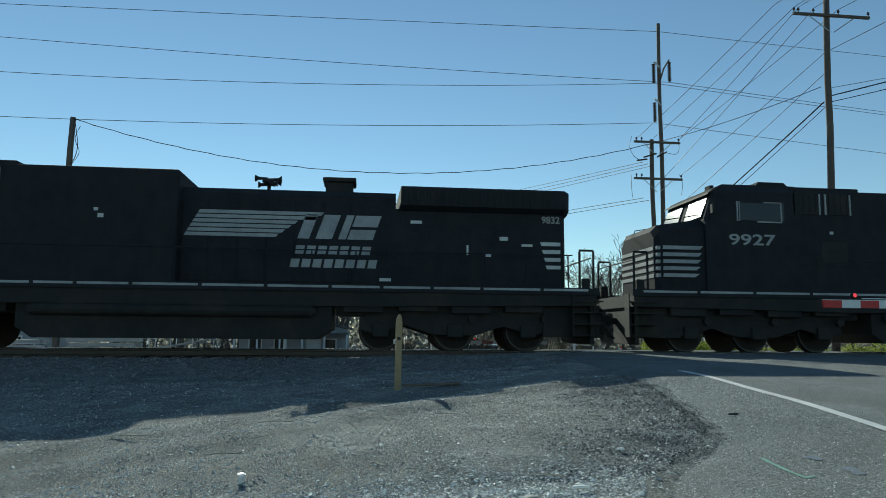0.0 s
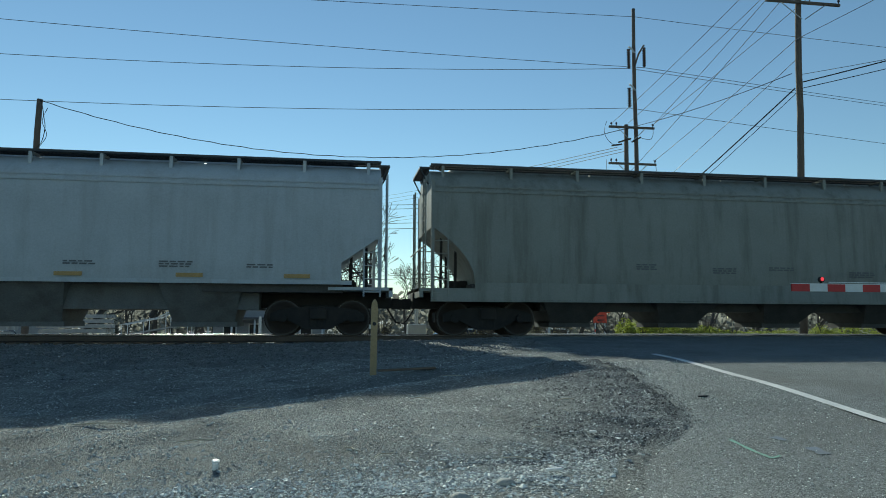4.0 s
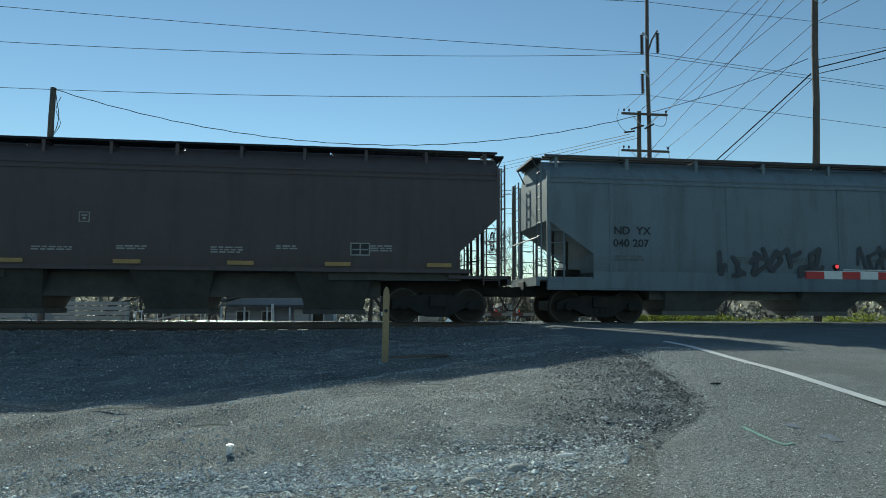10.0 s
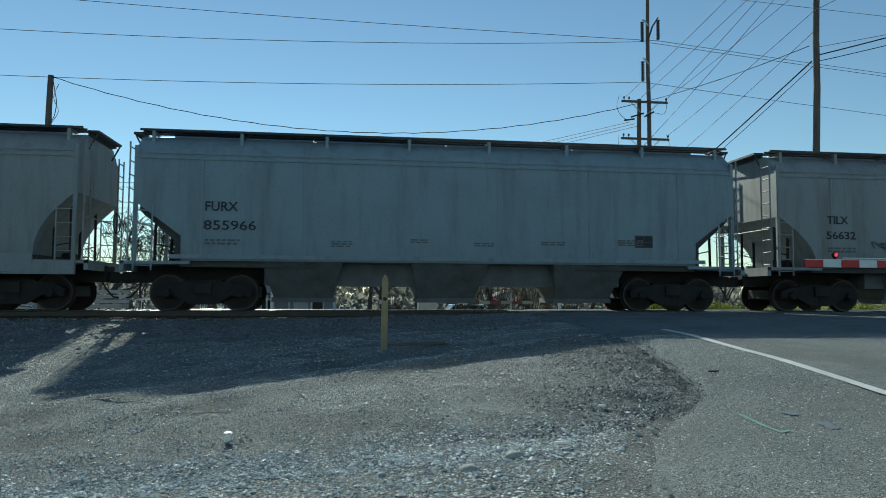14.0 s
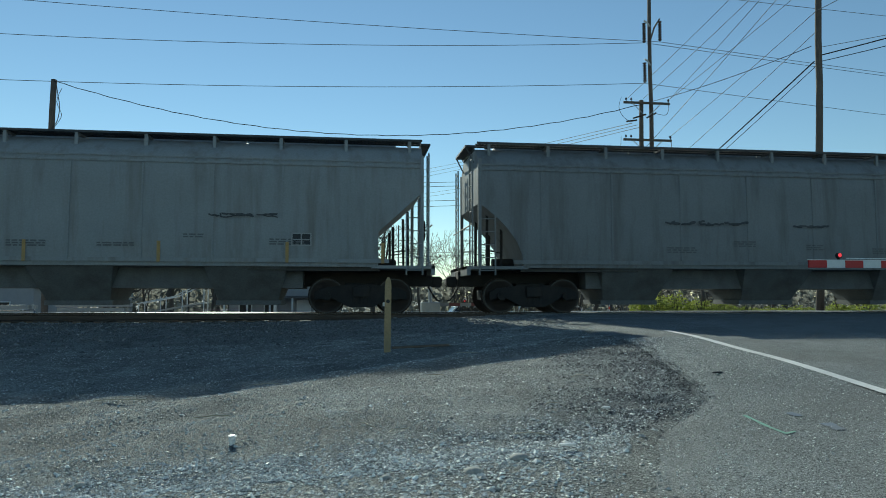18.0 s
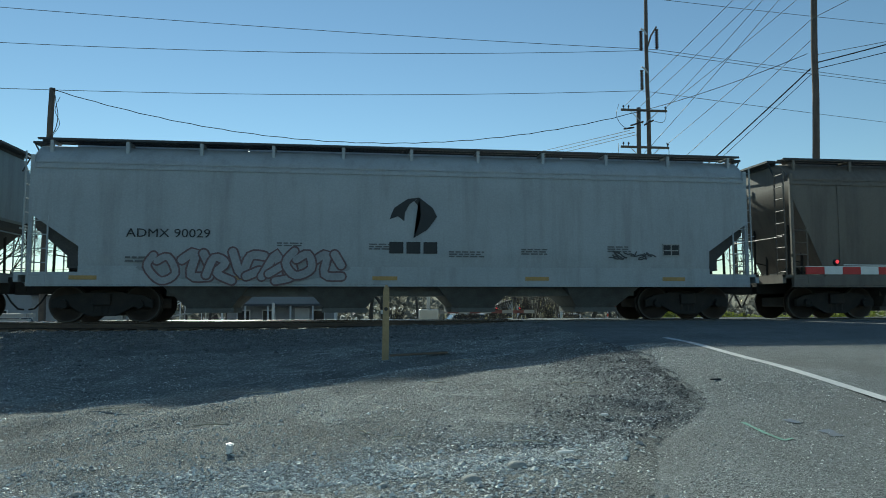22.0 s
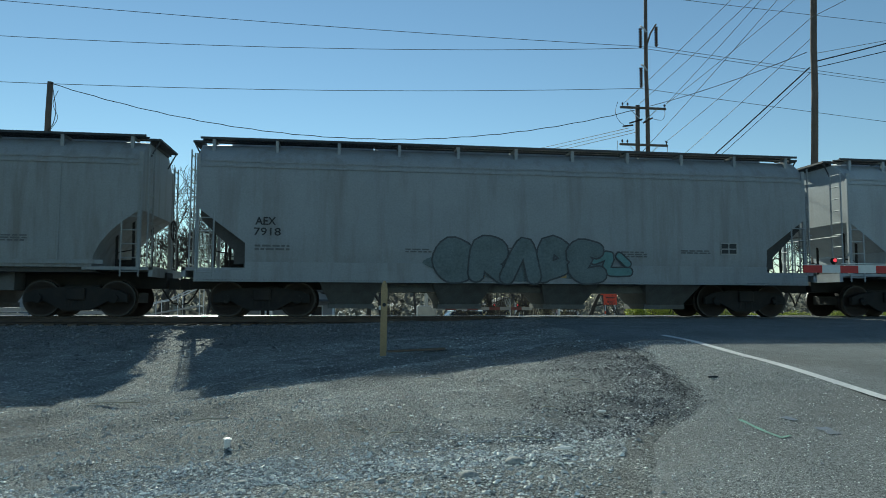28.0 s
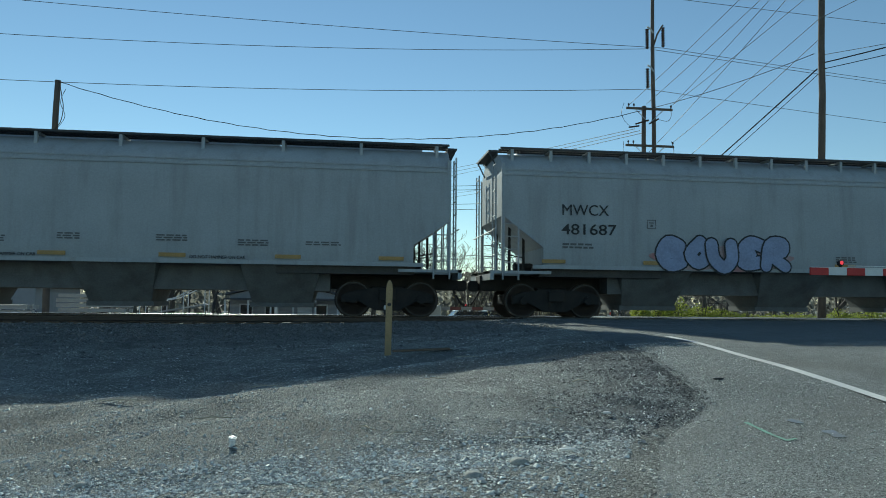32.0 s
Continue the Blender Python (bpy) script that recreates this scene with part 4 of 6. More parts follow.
def hoppers():
    H, D = LETTER_DARK, dict
    spec = [
        (30.21, 47.53, GREY_WHITE, "pale grey covered hopper railcar with dark lettering", D(mark="ADMX", number="580243", ink=H, put=(1.61, 2.77, 0.91, 0.22, 2.36), yellow=Y7, chutes=3, posts=11, number_wide=1.25, cut=1.0, cut_top=2.55)),
        (48.82, 66.43, GREY_OLIVE, "weathered olive-grey covered hopper railcar, rust-stained", D(deep=True, chutes=4, posts=10, boxed=13.2, ink=H, cut=1.15, cut_top=2.85, round_cut=True)),
        (67.77, 84.14, GREY_MID, "grey covered hopper railcar with black reporting marks", D(mark="CEFX", number="10565", ink=H, put=(1.45, 2.42, 0.76, 0.21, 1.98), deep=True, yellow=(1.1, 14.8), chutes=3, posts=11, cut=1.3, cut_top=2.55, slope=0.3, number_wide=0.92, plates=((3.65, 2.2),))),
        (85.47, 102.16, GREY_WHITE, "clean pale grey covered hopper railcar", D(mark="WFRX", number="454136", ink=H, put=(1.61, 2.71, 0.90, 0.24, 2.25), plates=((4.35, 2.45),), yellow=Y7, chutes=3, posts=15, cut=1.1, cut_top=2.8, number_wide=1.08, extra=scrawl(LETTER_FAINT, 7.0, 9.6, 1.68, 2.2, 9, 3, 0.02))),
        (103.40, 120.03, BROWN_BLACK, "dark brown-black covered hopper railcar with white lettering", D(mark="FURX", number="847293", ink=LETTER_WHITE, put=(2.45, 2.79, 0.89, 0.31, 2.25), yellow=(1.4, 2.0, 4.6, 7.3, 10.0, 12.4, 15.0), chutes=3, posts=11, boxed=12.71, walk_mat=BLACK, cut=1.05, cut_top=2.8, number_wide=1.22, plates=((6.15, 2.45),), limits=("LD LMT   224300", "LT WT      61700"), extra=small_lines(2.4, 3.42, 0.5, 4, LETTER_WHITE))),
        (121.30, 138.24, GREY_STEEL, "stained dark blue-grey covered hopper railcar with dark graffiti", D(mark="ND  YX", number="040 207", ink=H, put=(1.85, 2.40, 1.04, 0.21, 2.06), deep=True, chutes=3, posts=9, cut=1.25, cut_top=2.75, boxed=14.4, seams=5, extra=several(scrawl(GREY_SMEAR, 4.9, 7.9, 1.3, 2.1, 9, 8, 0.13), scrawl(GREY_SMEAR, 9.1, 10.1, 1.25, 2.2, 4, 18, 0.10)))),
        (139.54, 155.96, GREY_DARK, "grimy dark grey covered hopper railcar with faded lettering", D(deep=True, chutes=3, posts=9, cut=0.95, cut_top=2.9, round_cut=True, upright=True, yellow=(1.3, 4.9, 8.1, 10.3, 13.6), boxed=14.1, ink=H, extra=several(scrawl(GREY_SMEAR, 3.4, 6.2, 2.36, 2.52, 9, 5, 0.05), scrawl(GREY_SMEAR, 7.4, 8.2, 2.36, 2.44, 2, 6, 0.04), scrawl(GREY_SMEAR, 11.6, 12.6, 2.3, 2.4, 3, 7, 0.04)))),
        (157.28, 173.06, GREY_BLUE, "blue-grey covered hopper railcar with pale lettering", D(mark="FURX", number="855966", ink=H, put=(1.71, 2.49, 0.79, 0.24, 2.02), number_wide=1.27, chutes=3, posts=8, cut=1.12, cut_top=2.7, sill=1.25, slope=0.22, seams=6, boxed=12.9, box_dark=True)),
        (174.35, 192.15, GREY_DARK, "grimy grey covered hopper railcar with sprayed scrawls", D(mark="TILX", number="56632", ink=H, put=(1.50, 2.47, 0.64, 0.22, 2.04), number_wide=0.89, chutes=3, posts=11, sill=1.25, cut=1.15, round_cut=True, seams=7, plates=((3.5, 2.3),), extra=several(graffiti(GREY_DARK, GREY_SMEAR, 5.32, 6.65, 1.64, 2.2, 4, 61, None, "SEAD", 0.85), graffiti(GREY_LIGHT, GREY_SMEAR, 6.8, 8.95, 1.56, 2.15, 3, 62, None, "CAT", 0.8), scrawl(GREY_SMEAR, 2.8, 3.5, 1.62, 2.05, 2, 21, 0.03)))),
        (193.45, 210.81, GREY_DARK, "weathered grey covered hopper railcar with ribbed side panels", D(mark="TILX", number="35135", put=(1.29, 2.46, 0.72, 0.22, 2.02), number_wide=0.88, chutes=3, posts=11, sill=1.20, upright=True, yellow=(1.4, 4.6, 7.7, 10.8, 13.9, 16.3), boxed=14.0, cut=1.15, cut_top=3.15, knee=2.1, ink=H, extra=several(ribs(9), scrawl(GREY_SMEAR, 12.0, 13.6, 2.42, 2.52, 5, 9, 0.03)))),
        (212.25, 229.30, GREY_CHARCOAL, "dirty dark grey covered hopper railcar with deep stains", D(chutes=3, posts=11, sill=1.20, boxed=13.4, cut=1.2, cut_top=2.9, round_cut=True, seams=8, ink=H, extra=several(scrawl(GREY_SMEAR, 5.2, 7.6, 2.4, 2.5, 6, 71, 0.05), scrawl(GREY_SMEAR, 8.9, 9.9, 2.35, 2.42, 3, 72, 0.04)))),
        (230.61, 246.47, GREY_BLUE, "blue-grey covered hopper railcar with dark lettering", D(mark="FURX", number="855350", ink=H, put=(2.11, 2.67, 0.86, 0.27, 2.15), number_wide=1.37, chutes=3, posts=8, cut=1.12, cut_top=2.7, sill=1.25, slope=0.22, seams=6, boxed=12.9, box_dark=True)),
        (247.70, 266.32, GREY_LIGHT, "grey covered hopper railcar with a dark emblem and graffiti", D(mark="ADMX 90029", number="", ink=H, put=(2.26, 2.10, 2.0, 0.21, 1.85), deep=True, chutes=4, posts=11, cut=1.15, slope=0.4, yellow=(1.3, 4.9, 8.6, 12.6, 16.4), boxed=16.1, extra=several(emblem, scrawl(GREY_SMEAR, 14.6, 15.7, 1.62, 1.85, 6, 77, 0.035), graffiti(SPRAY_WHITE, SPRAY_RED, 2.85, 7.4, 1.02, 1.80, 7, 31, GREY_MID, "", 0.75)))),
        (267.62, 284.19, BROWN, "faded brown covered hopper railcar with dark blotches", D(deep=True, chutes=4, posts=10, cut=0.95, cut_top=3.45, knee=1.0, boxed=13.0, ink=H, seams=6)),
        (285.61, 301.40, GREY_BLUE, "blue-grey covered hopper railcar with mauve and teal graffiti", D(mark="FURX", number="855330", ink=H, put=(2.11, 2.72, 0.86, 0.26, 2.18), number_wide=1.37, chutes=3, posts=8, cut=1.12, cut_top=2.7, sill=1.25, slope=0.22, seams=6, boxed=12.9, box_dark=True, extra=several(graffiti(SPRAY_PINK, SPRAY_VIOLET, 3.78, 7.6, 1.50, 2.40, 4, 12, SPRAY_TEAL, "UEDO", 1.25), scrawl(SPRAY_VIOLET, 7.55, 8.1, 1.95, 2.12, 2, 13, 0.025)))),
        (302.69, 320.02, GREY_DARK, "dull grey covered hopper railcar with vertical panel seams", D(mark="GACX", number="8357", ink=H, number_wide=0.76, put=(1.73, 2.22, 0.90, 0.22, 1.84), chutes=3, posts=11, sill=1.22, cut=1.1, round_cut=True, boxed=12.9, extra=ribs(8))),
        (321.30, 337.79, GREY_MID, "streaked grey covered hopper railcar with teal graffiti", D(mark="AEX", number="7918", ink=H, put=(1.46, 2.32, 0.51, 0.20, 2.05), deep=True, chutes=4, posts=11, cut=1.2, cut_top=2.75, slope=0.36, boxed=13.9, number_wide=0.66, yellow=(7.0, 9.2), extra=several(graffiti(SPRAY_DEEP, GREY_SMEAR, 6.0, 10.5, 1.02, 2.0, 5, 41, SPRAY_DEEP, "GRADE", 1.3), graffiti(SPRAY_TEAL, GREY_SMEAR, 10.2, 11.1, 1.2, 1.8, 1, 42)))),
        (339.10, 355.90, GREY_LIGHT, "light grey covered hopper railcar with black lettering", D(mark="MWCX", number="481521", ink=H, put=(1.64, 2.75, 1.29, 0.29, 2.23), number_wide=1.53, cut=1.1, cut_top=2.7, plates=((4.0, 2.42),), yellow=Y7, chutes=3, posts=16)),
        (357.28, 374.02, GREY_LIGHT, "clean grey covered hopper railcar with black lettering", D(mark="GBRX", number="713032", ink=H, put=(1.56, 2.69, 0.90, 0.22, 2.27), number_wide=1.1, cut=0.95, cut_top=2.5, yellow=Y7, chutes=3, posts=9, extra=hammer_lines(((5.3, 1.34), (10.22, 1.34))))),
        (375.37, 392.17, GREY_LIGHT, "light grey covered hopper railcar with pale blue graffiti", D(mark="MWCX", number="481687", ink=H, put=(1.64, 2.74, 1.29, 0.29, 2.22), number_wide=1.53, cut=1.1, cut_top=2.7, plates=((4.0, 2.42),), yellow=Y7, chutes=3, posts=16, extra=graffiti(SPRAY_BLUE, LETTER_DARK, 4.3, 8.0, 1.36, 2.16, 5, 51, SPRAY_FADED_RED, "GOUER", 1.3))),
    ]
    for i, (a, b, paint, label, more) in enumerate(spec):
        m, h = middle(a, b)
        hopper(m, round(h, 2), paint, label, seed=100 + 7 * i, **more)


hoppers()


# ------------------------------------------------------------ locomotives: x from the front coupler, nose towards -x


def section(x, w, z0, z1, r=0.12):
    return [(x, -w, z0), (x, -w, z1 - r), (x, -w + r, z1), (x, w - r, z1), (x, w, z1 - r), (x, w, z0)]


LOGO_GREY = material("worn_white", (0.36, 0.37, 0.37), 0.6, vary=0.25, scale=3, fine=40, bump=0.05, second=(0.12, 0.12, 0.12), amount=0.5)


def stripes_logo(loco, side):
    """Speed stripes running into a slanted block emblem, with two plain bars beneath."""
    bm = bmesh.new()
    for i in range(6):
        z = 2.90 + i * 0.118
        x0 = 11.1 + i * 0.065
        x1 = 13.4 + i * 0.16 + (0.35 if i > 3 else 0)
        prism(bm, [(x0, z), (x0 + 0.05, z + 0.09), (x1 + 0.08, z + 0.09), (x1, z)], side - 0.005, side)
    part("speed_stripes", bm, LOGO_GREY, loco, "white speed stripes")
    for k, (x, w, h) in enumerate(((13.95, 0.30, 0.64), (14.42, 0.42, 0.64), (15.0, 0.20, 0.64), (15.36, 0.66, 0.30), (15.24, 0.66, 0.26))):
        z = 2.88 if k != 3 else 3.22
        part("emblem_block", prism(bmesh.new(), [(x, z), (x + 0.22 * h / 0.64, z + h), (x + w + 0.22 * h / 0.64, z + h), (x + w, z)], side - 0.005, side), LOGO_GREY, loco, "white slanted emblem block")
    for x0, n, z in ((13.9, 7, 2.48), (13.78, 8, 2.13)):
        for i in range(n):
            x = x0 + i * 0.285
            part("name_bar", prism(bmesh.new(), [(x, z), (x + 0.04, z + 0.22), (x + 0.26, z + 0.22), (x + 0.22, z)], side - 0.005, side), LOGO_GREY, loco, "white lettering worn to a plain bar")


def loco_truck_frame(bm):
    prism(bm, [(-2.5, 0.55), (-2.5, 0.85), (-2.2, 0.95), (2.2, 0.95), (2.5, 0.85), (2.5, 0.55), (2.1, 0.42), (1.3, 0.66), (0.55, 0.42), (-0.55, 0.42), (-1.3, 0.66), (-2.1, 0.42)], -0.09, 0.09)


FORE = pose(0.10, 0, 0)


def locomotive(front, number, label):
    loco = empty("locomotive", pose(front, TRACK_Y, RAIL_Z), label, "locomotive", "locomotives of the train")
    CARS.append((loco, front))
    L = 22.2
    B, U, W = BLACK, UNDER, LETTER_WHITE
    part("frame", prism(bmesh.new(), [(0.35, 1.22), (0.35, 1.55), (L - 0.35, 1.55), (L - 0.35, 1.22), (15.6, 1.12), (6.6, 1.12)], -1.50, 1.50), U, loco)
    for s in (-1, 1):
        part("walkway_edge", box(bmesh.new(), 0.3, L - 0.3, s * 1.53 - 0.03, s * 1.53 + 0.03, 1.50, 1.68), B, loco)
        x = 0.6
        r = random.Random(3)
        while x < 21.4:
            w = r.choice((0.9, 1.5, 1.55, 1.2))
            part("edge_stripe", box(bmesh.new(), x, min(x + w, 21.6), s * 1.566 - 0.004, s * 1.566 + 0.004, 1.59, 1.65), LOGO_GREY, loco)
            x += w + 0.1
    for x0, x1 in ((1.2, 7.0), (15.0, 20.9)):
        part("underframe_plate", box(bmesh.new(), x0, x1, -1.2, 1.2, 0.92, 1.24), U, loco)
        for k in range(4):
            part("equipment_box", box(bmesh.new(), x0 + 0.2 + k * 1.4, x0 + 1.2 + k * 1.4, -1.42, -1.2, 0.98 + 0.04 * (k % 2), 1.22, 0.01), U, loco)
    # fuel tank with air reservoirs
    part("fuel_tank", prism(bmesh.new(), [(7.3, 0.55), (7.3, 1.14), (14.9, 1.14), (14.9, 0.55), (14.5, 0.28), (7.7, 0.28)], -1.35, 1.35), U, loco)
    for z in (0.98,):
        part("air_reservoir", tube(bmesh.new(), [(7.6, -1.42, z), (7.7, -1.42, z), (14.4, -1.42, z), (14.5, -1.42, z)], [0.08, 0.15, 0.15, 0.08], 12), U, loco)
    # nose, cab, hoods
    bm = bmesh.new()
    lerp_rows(bm, [section(0.98, 1.18, 1.55, 3.32, 0.2), section(1.10, 1.32, 1.55, 3.49, 0.2), section(2.35, 1.42, 1.55, 3.68, 0.25)])
    part("nose", bm, B, loco, at=FORE)
    bm = bmesh.new()
    lerp_rows(bm, [section(2.30, 1.52, 1.55, 3.62, 0.1), section(2.62, 1.54, 1.55, 4.52, 0.22), section(2.95, 1.54, 1.55, 4.68, 0.25), section(5.10, 1.54, 1.55, 4.68, 0.25)])
    cab = part("cab", bm, B, loco, at=pose(0.13, 0, 0))
    for s in (-1, 1):
        part("cab_window", box(bmesh.new(), 3.25, 4.60, s * 1.545 - 0.01, s * 1.545 + 0.01, 3.62, 4.12, 0.004), GLASS_DARK, cab)
        bm = bmesh.new()
        for a, b, c, d in ((3.8, 4.52, 3.57, 3.605), (4.0, 4.52, 4.12, 4.145), (3.2, 3.235, 3.6, 4.15), (4.49, 4.525, 3.58, 4.15), (3.27, 3.29, 3.6, 4.15)):
            box(bm, a, b, s * 1.55 - 0.02, s * 1.55 + 0.02, c, d)
        part("window_frame", bm, LOGO_GREY, cab, "pale metal window frame")
        part("windscreen", prism(bmesh.new(), [(2.36, 3.74), (2.60, 4.40), (2.545, 4.40), (2.305, 3.74)], min(s * 0.2, s * 1.25), max(s * 0.2, s * 1.25)), GLASS_DARK, cab)
    for x, w in ((2.95, 0.12), (3.35, 0.14), (3.75, 0.14), (4.25, 0.10)):
        part("roof_aerial", box(bmesh.new(), x, x + w, -0.6, -0.3, 4.66, 4.80, 0.01), B, cab)
    part("roof_unit", prism(bmesh.new(), [(4.0, 4.66), (4.08, 4.80), (4.86, 4.80), (5.0, 4.66)], -1.2, 0.2), B, cab)
    part("roof_visor", prism(bmesh.new(), [(2.46, 4.36), (2.48, 4.42), (2.80, 4.58), (2.82, 4.50)], -1.4, 1.4), U, cab, "visor over the windscreen")
    for y in (-1.15, 0.9):
        part("nose_grab_rail", tube(bmesh.new(), [(1.25, y, 3.49), (1.3, y, 3.63), (1.75, y, 3.71), (1.8, y, 3.58)], 0.016, 6), B, loco, at=FORE)
        part("nose_grab_rail", tube(bmesh.new(), [(1.85, y, 3.59), (1.9, y, 3.73), (2.3, y, 3.81), (2.35, y, 3.65)], 0.016, 6), B, loco, at=FORE)
    part("mirror", box(bmesh.new(), 2.42, 2.50, -1.72, -1.58, 3.78, 4.02, 0.01), U, cab)
    part("mirror_arm", tube(bmesh.new(), [(2.6, -1.5, 4.1), (2.46, -1.65, 4.05)], 0.012, 5), U, cab)
    part("side_intake", box(bmesh.new(), 5.83, 6.60, -1.515, -1.49, 2.48, 3.08, 0.01), U, loco)
    part("hood_panel", box(bmesh.new(), 5.2, 6.75, -1.508, -1.49, 2.40, 3.26, 0.01), B, loco)
    for x in (5.05, 5.82, 6.0, 6.74):
        part("grille_post", box(bmesh.new(), x - 0.02, x + 0.02, -1.54, -1.50, 3.85, 4.43), LOGO_GREY, loco)
    part("equipment_hood", box(bmesh.new(), 5.12, 11.0, -1.50, 1.50, 1.55, 4.54, 0.06), B, loco)
    part("intake_housing", box(bmesh.new(), 5.0, 7.1, -1.44, 1.44, 4.50, 4.64, 0.04), B, loco)
    for x in (5.08, 6.02):
        part("intake_grille", box(bmesh.new(), x, x + 0.72, -1.52, -1.49, 3.84, 4.45, 0.01), UNDER, loco)
        for i in range(4):
            part("grille_bar", box(bmesh.new(), x + 0.08 + i * 0.18, x + 0.11 + i * 0.18, -1.535, -1.51, 3.86, 4.43), U, loco)
    bm = bmesh.new()
    lerp_rows(bm, [section(11.0, 1.15, 1.55, 4.18, 0.15), section(16.5, 1.15, 1.55, 4.18, 0.15)])
    part("engine_hood", bm, B, loco)
    for i in range(7):
        part("hood_door", box(bmesh.new(), 11.05 + i * 0.72, 11.70 + i * 0.72, -1.175, -1.14, 1.75, 3.85, 0.012), B, loco)
    bm = bmesh.new()
    lerp_rows(bm, [section(16.5, 1.15, 1.55, 3.74, 0.05), section(20.98, 1.15, 1.55, 3.74, 0.05), section(21.15, 0.95, 1.55, 3.72, 0.05), section(21.2, 0.6, 1.55, 3.70, 0.05)])
    part("radiator_hood", bm, B, loco)
    bm = bmesh.new()
    lerp_rows(bm, [[(x, -1.2 * q, 3.70), (x, -1.42 * q, 3.80), (x, -1.45 * q, 4.26), (x, -1.35 * q, 4.32), (x, 1.35 * q, 4.32), (x, 1.45 * q, 4.26), (x, 1.42 * q, 3.80), (x, 1.2 * q, 3.70)] for x, q in ((16.62, 0.97), (16.68, 1), (21.05, 1), (21.22, 0.82), (21.27, 0.5))])
    part("radiator", bm, B, loco, "wide flared radiator housing")
    bm = bmesh.new()
    for i in range(21):
        box(bm, 16.85 + i * 0.19, 16.89 + i * 0.19, -1.462, -1.43, 3.88, 4.2)
    part("radiator_slats", bm, U, loco)
    part("exhaust_pipe", box(bmesh.new(), 14.6, 15.35, -0.4, 0.4, 4.15, 4.58, 0.05), U, loco)
    part("exhaust_flange", box(bmesh.new(), 14.52, 15.43, -0.46, 0.46, 4.58, 4.70, 0.03), U, loco)
    horn = part("horn", tube(bmesh.new(), [(13.1, -0.55, 4.15), (13.1, -0.55, 4.50)], 0.05, 8), U, loco)
    part("horn_manifold", box(bmesh.new(), 12.95, 13.25, -0.85, -0.25, 4.42, 4.50, 0.02), U, horn)
    for s, z, y, reach in ((-1, 4.53, -0.75, 0.34), (-1, 4.40, -0.55, 0.28), (1, 4.53, -0.65, 0.34), (1, 4.40, -0.8, 0.26), (1, 4.50, -0.4, 0.30)):
        part("horn_bell", tube(bmesh.new(), [(13.1, y, z), (13.1 + s * reach * 0.75, y, z), (13.1 + s * reach, y, z)], [0.03, 0.045, 0.10], 10), U, horn)
    # side markings
    side = -1.16
    stripes_logo(loco, side - 0.02)
    words("engine_number", number, LOGO_GREY, loco, 3.08, -1.556, 2.93, 0.31, 1.36, weight=0.015)
    words("engine_number", number, LOGO_GREY, loco, 20.46, -1.165, 3.44, 0.20, 0.50, weight=0.02)
    bm = bmesh.new()
    for i in range(5):
        z = 2.03 + i * 0.19
        prism(bm, [(1.12, z), (1.14, z + 0.1), (2.16 + i * 0.03, z + 0.1), (2.02 + i * 0.04, z)], -1.44, -1.43)
    part("nose_stripes", bm, LOGO_GREY, loco, "pale stripes on the nose", FORE)
    bm = bmesh.new()
    for i in range(5):
        z = 2.03 + i * 0.19
        box(bm, 0.965, 0.982, -1.16, 1.16, z, z + 0.1)
        prism(bm, [(1.0, z), (1.0, z + 0.1), (1.10, z + 0.1), (1.10, z)], -1.335, -1.20)
    part("nose_stripes", bm, LOGO_GREY, loco, "pale stripes across the blunt nose", FORE)
    bm = bmesh.new()
    for i in range(4):
        z = 2.2 + i * 0.21
        prism(bm, [(20.60 - i * 0.05, z), (20.56 - i * 0.05, z + 0.1), (20.97, z + 0.1), (20.97, z)], -1.175, -1.16)
    part("rear_stripes", bm, W, loco, "white stripes on the rear hood")
    # small pale notices
    r = random.Random(5)
    for x, z, w, h in ((6.1, 3.3, 0.1, 0.08), (9.1, 3.25, 0.14, 0.1), (9.0, 3.42, 0.1, 0.08), (16.9, 3.35, 0.3, 0.08), (19.3, 2.95, 0.22, 0.1), (19.9, 2.8, 0.3, 0.06), (18.9, 2.5, 0.16, 0.1), (16.1, 1.8, 0.3, 0.08), (18.4, 2.55, 0.05, 0.25)):
        part("notice", box(bmesh.new(), x, x + w, -1.185, -1.15, z, z + h) if x > 10.8 else box(bmesh.new(), x, x + w, -1.512, -1.49, z, z + h), W, loco)
    # hand rails along the walkway and round the ends
    for s in (-1, 1):
        bm = tube(bmesh.new(), [(5.3 if s > 0 else 5.3, s * 1.5, 2.55), (21.2, s * 1.5, 2.55)], 0.018, 6)
        part("hand_rail", bm, B, loco)
        for i in range(10):
            part("stanchion", tube(bmesh.new(), [(11.0 + i * 1.12, s * 1.5, 1.55), (11.0 + i * 1.12, s * 1.5, 2.55)], 0.018, 6), B, loco)
        for a, b in ((0.40, 0.78), (L - 0.40, L - 0.78)):
            part("end_rail", tube(bmesh.new(), [(a, s * 1.42, 1.0), (a, s * 1.42, 2.66), (a, s * 1.40, 2.70), (b, s * 1.40, 2.70), (b, s * 1.42, 2.66), (b, s * 1.42, 1.5)], 0.032, 6), U, loco)
            part("jumper_box", box(bmesh.new(), min(a, b) + 0.06, max(a, b) - 0.10, s * 1.40 - 0.05, s * 1.40 + 0.05, 1.55, 1.95, 0.02), U, loco)
        for a, b in ((0.2, 1.75), (L - 1.75, L - 0.2)):
            part("step_well", box(bmesh.new(), a, b, s * 1.22 - 0.02, s * 1.22 + 0.02, 0.38, 1.24, 0.01), U, loco)
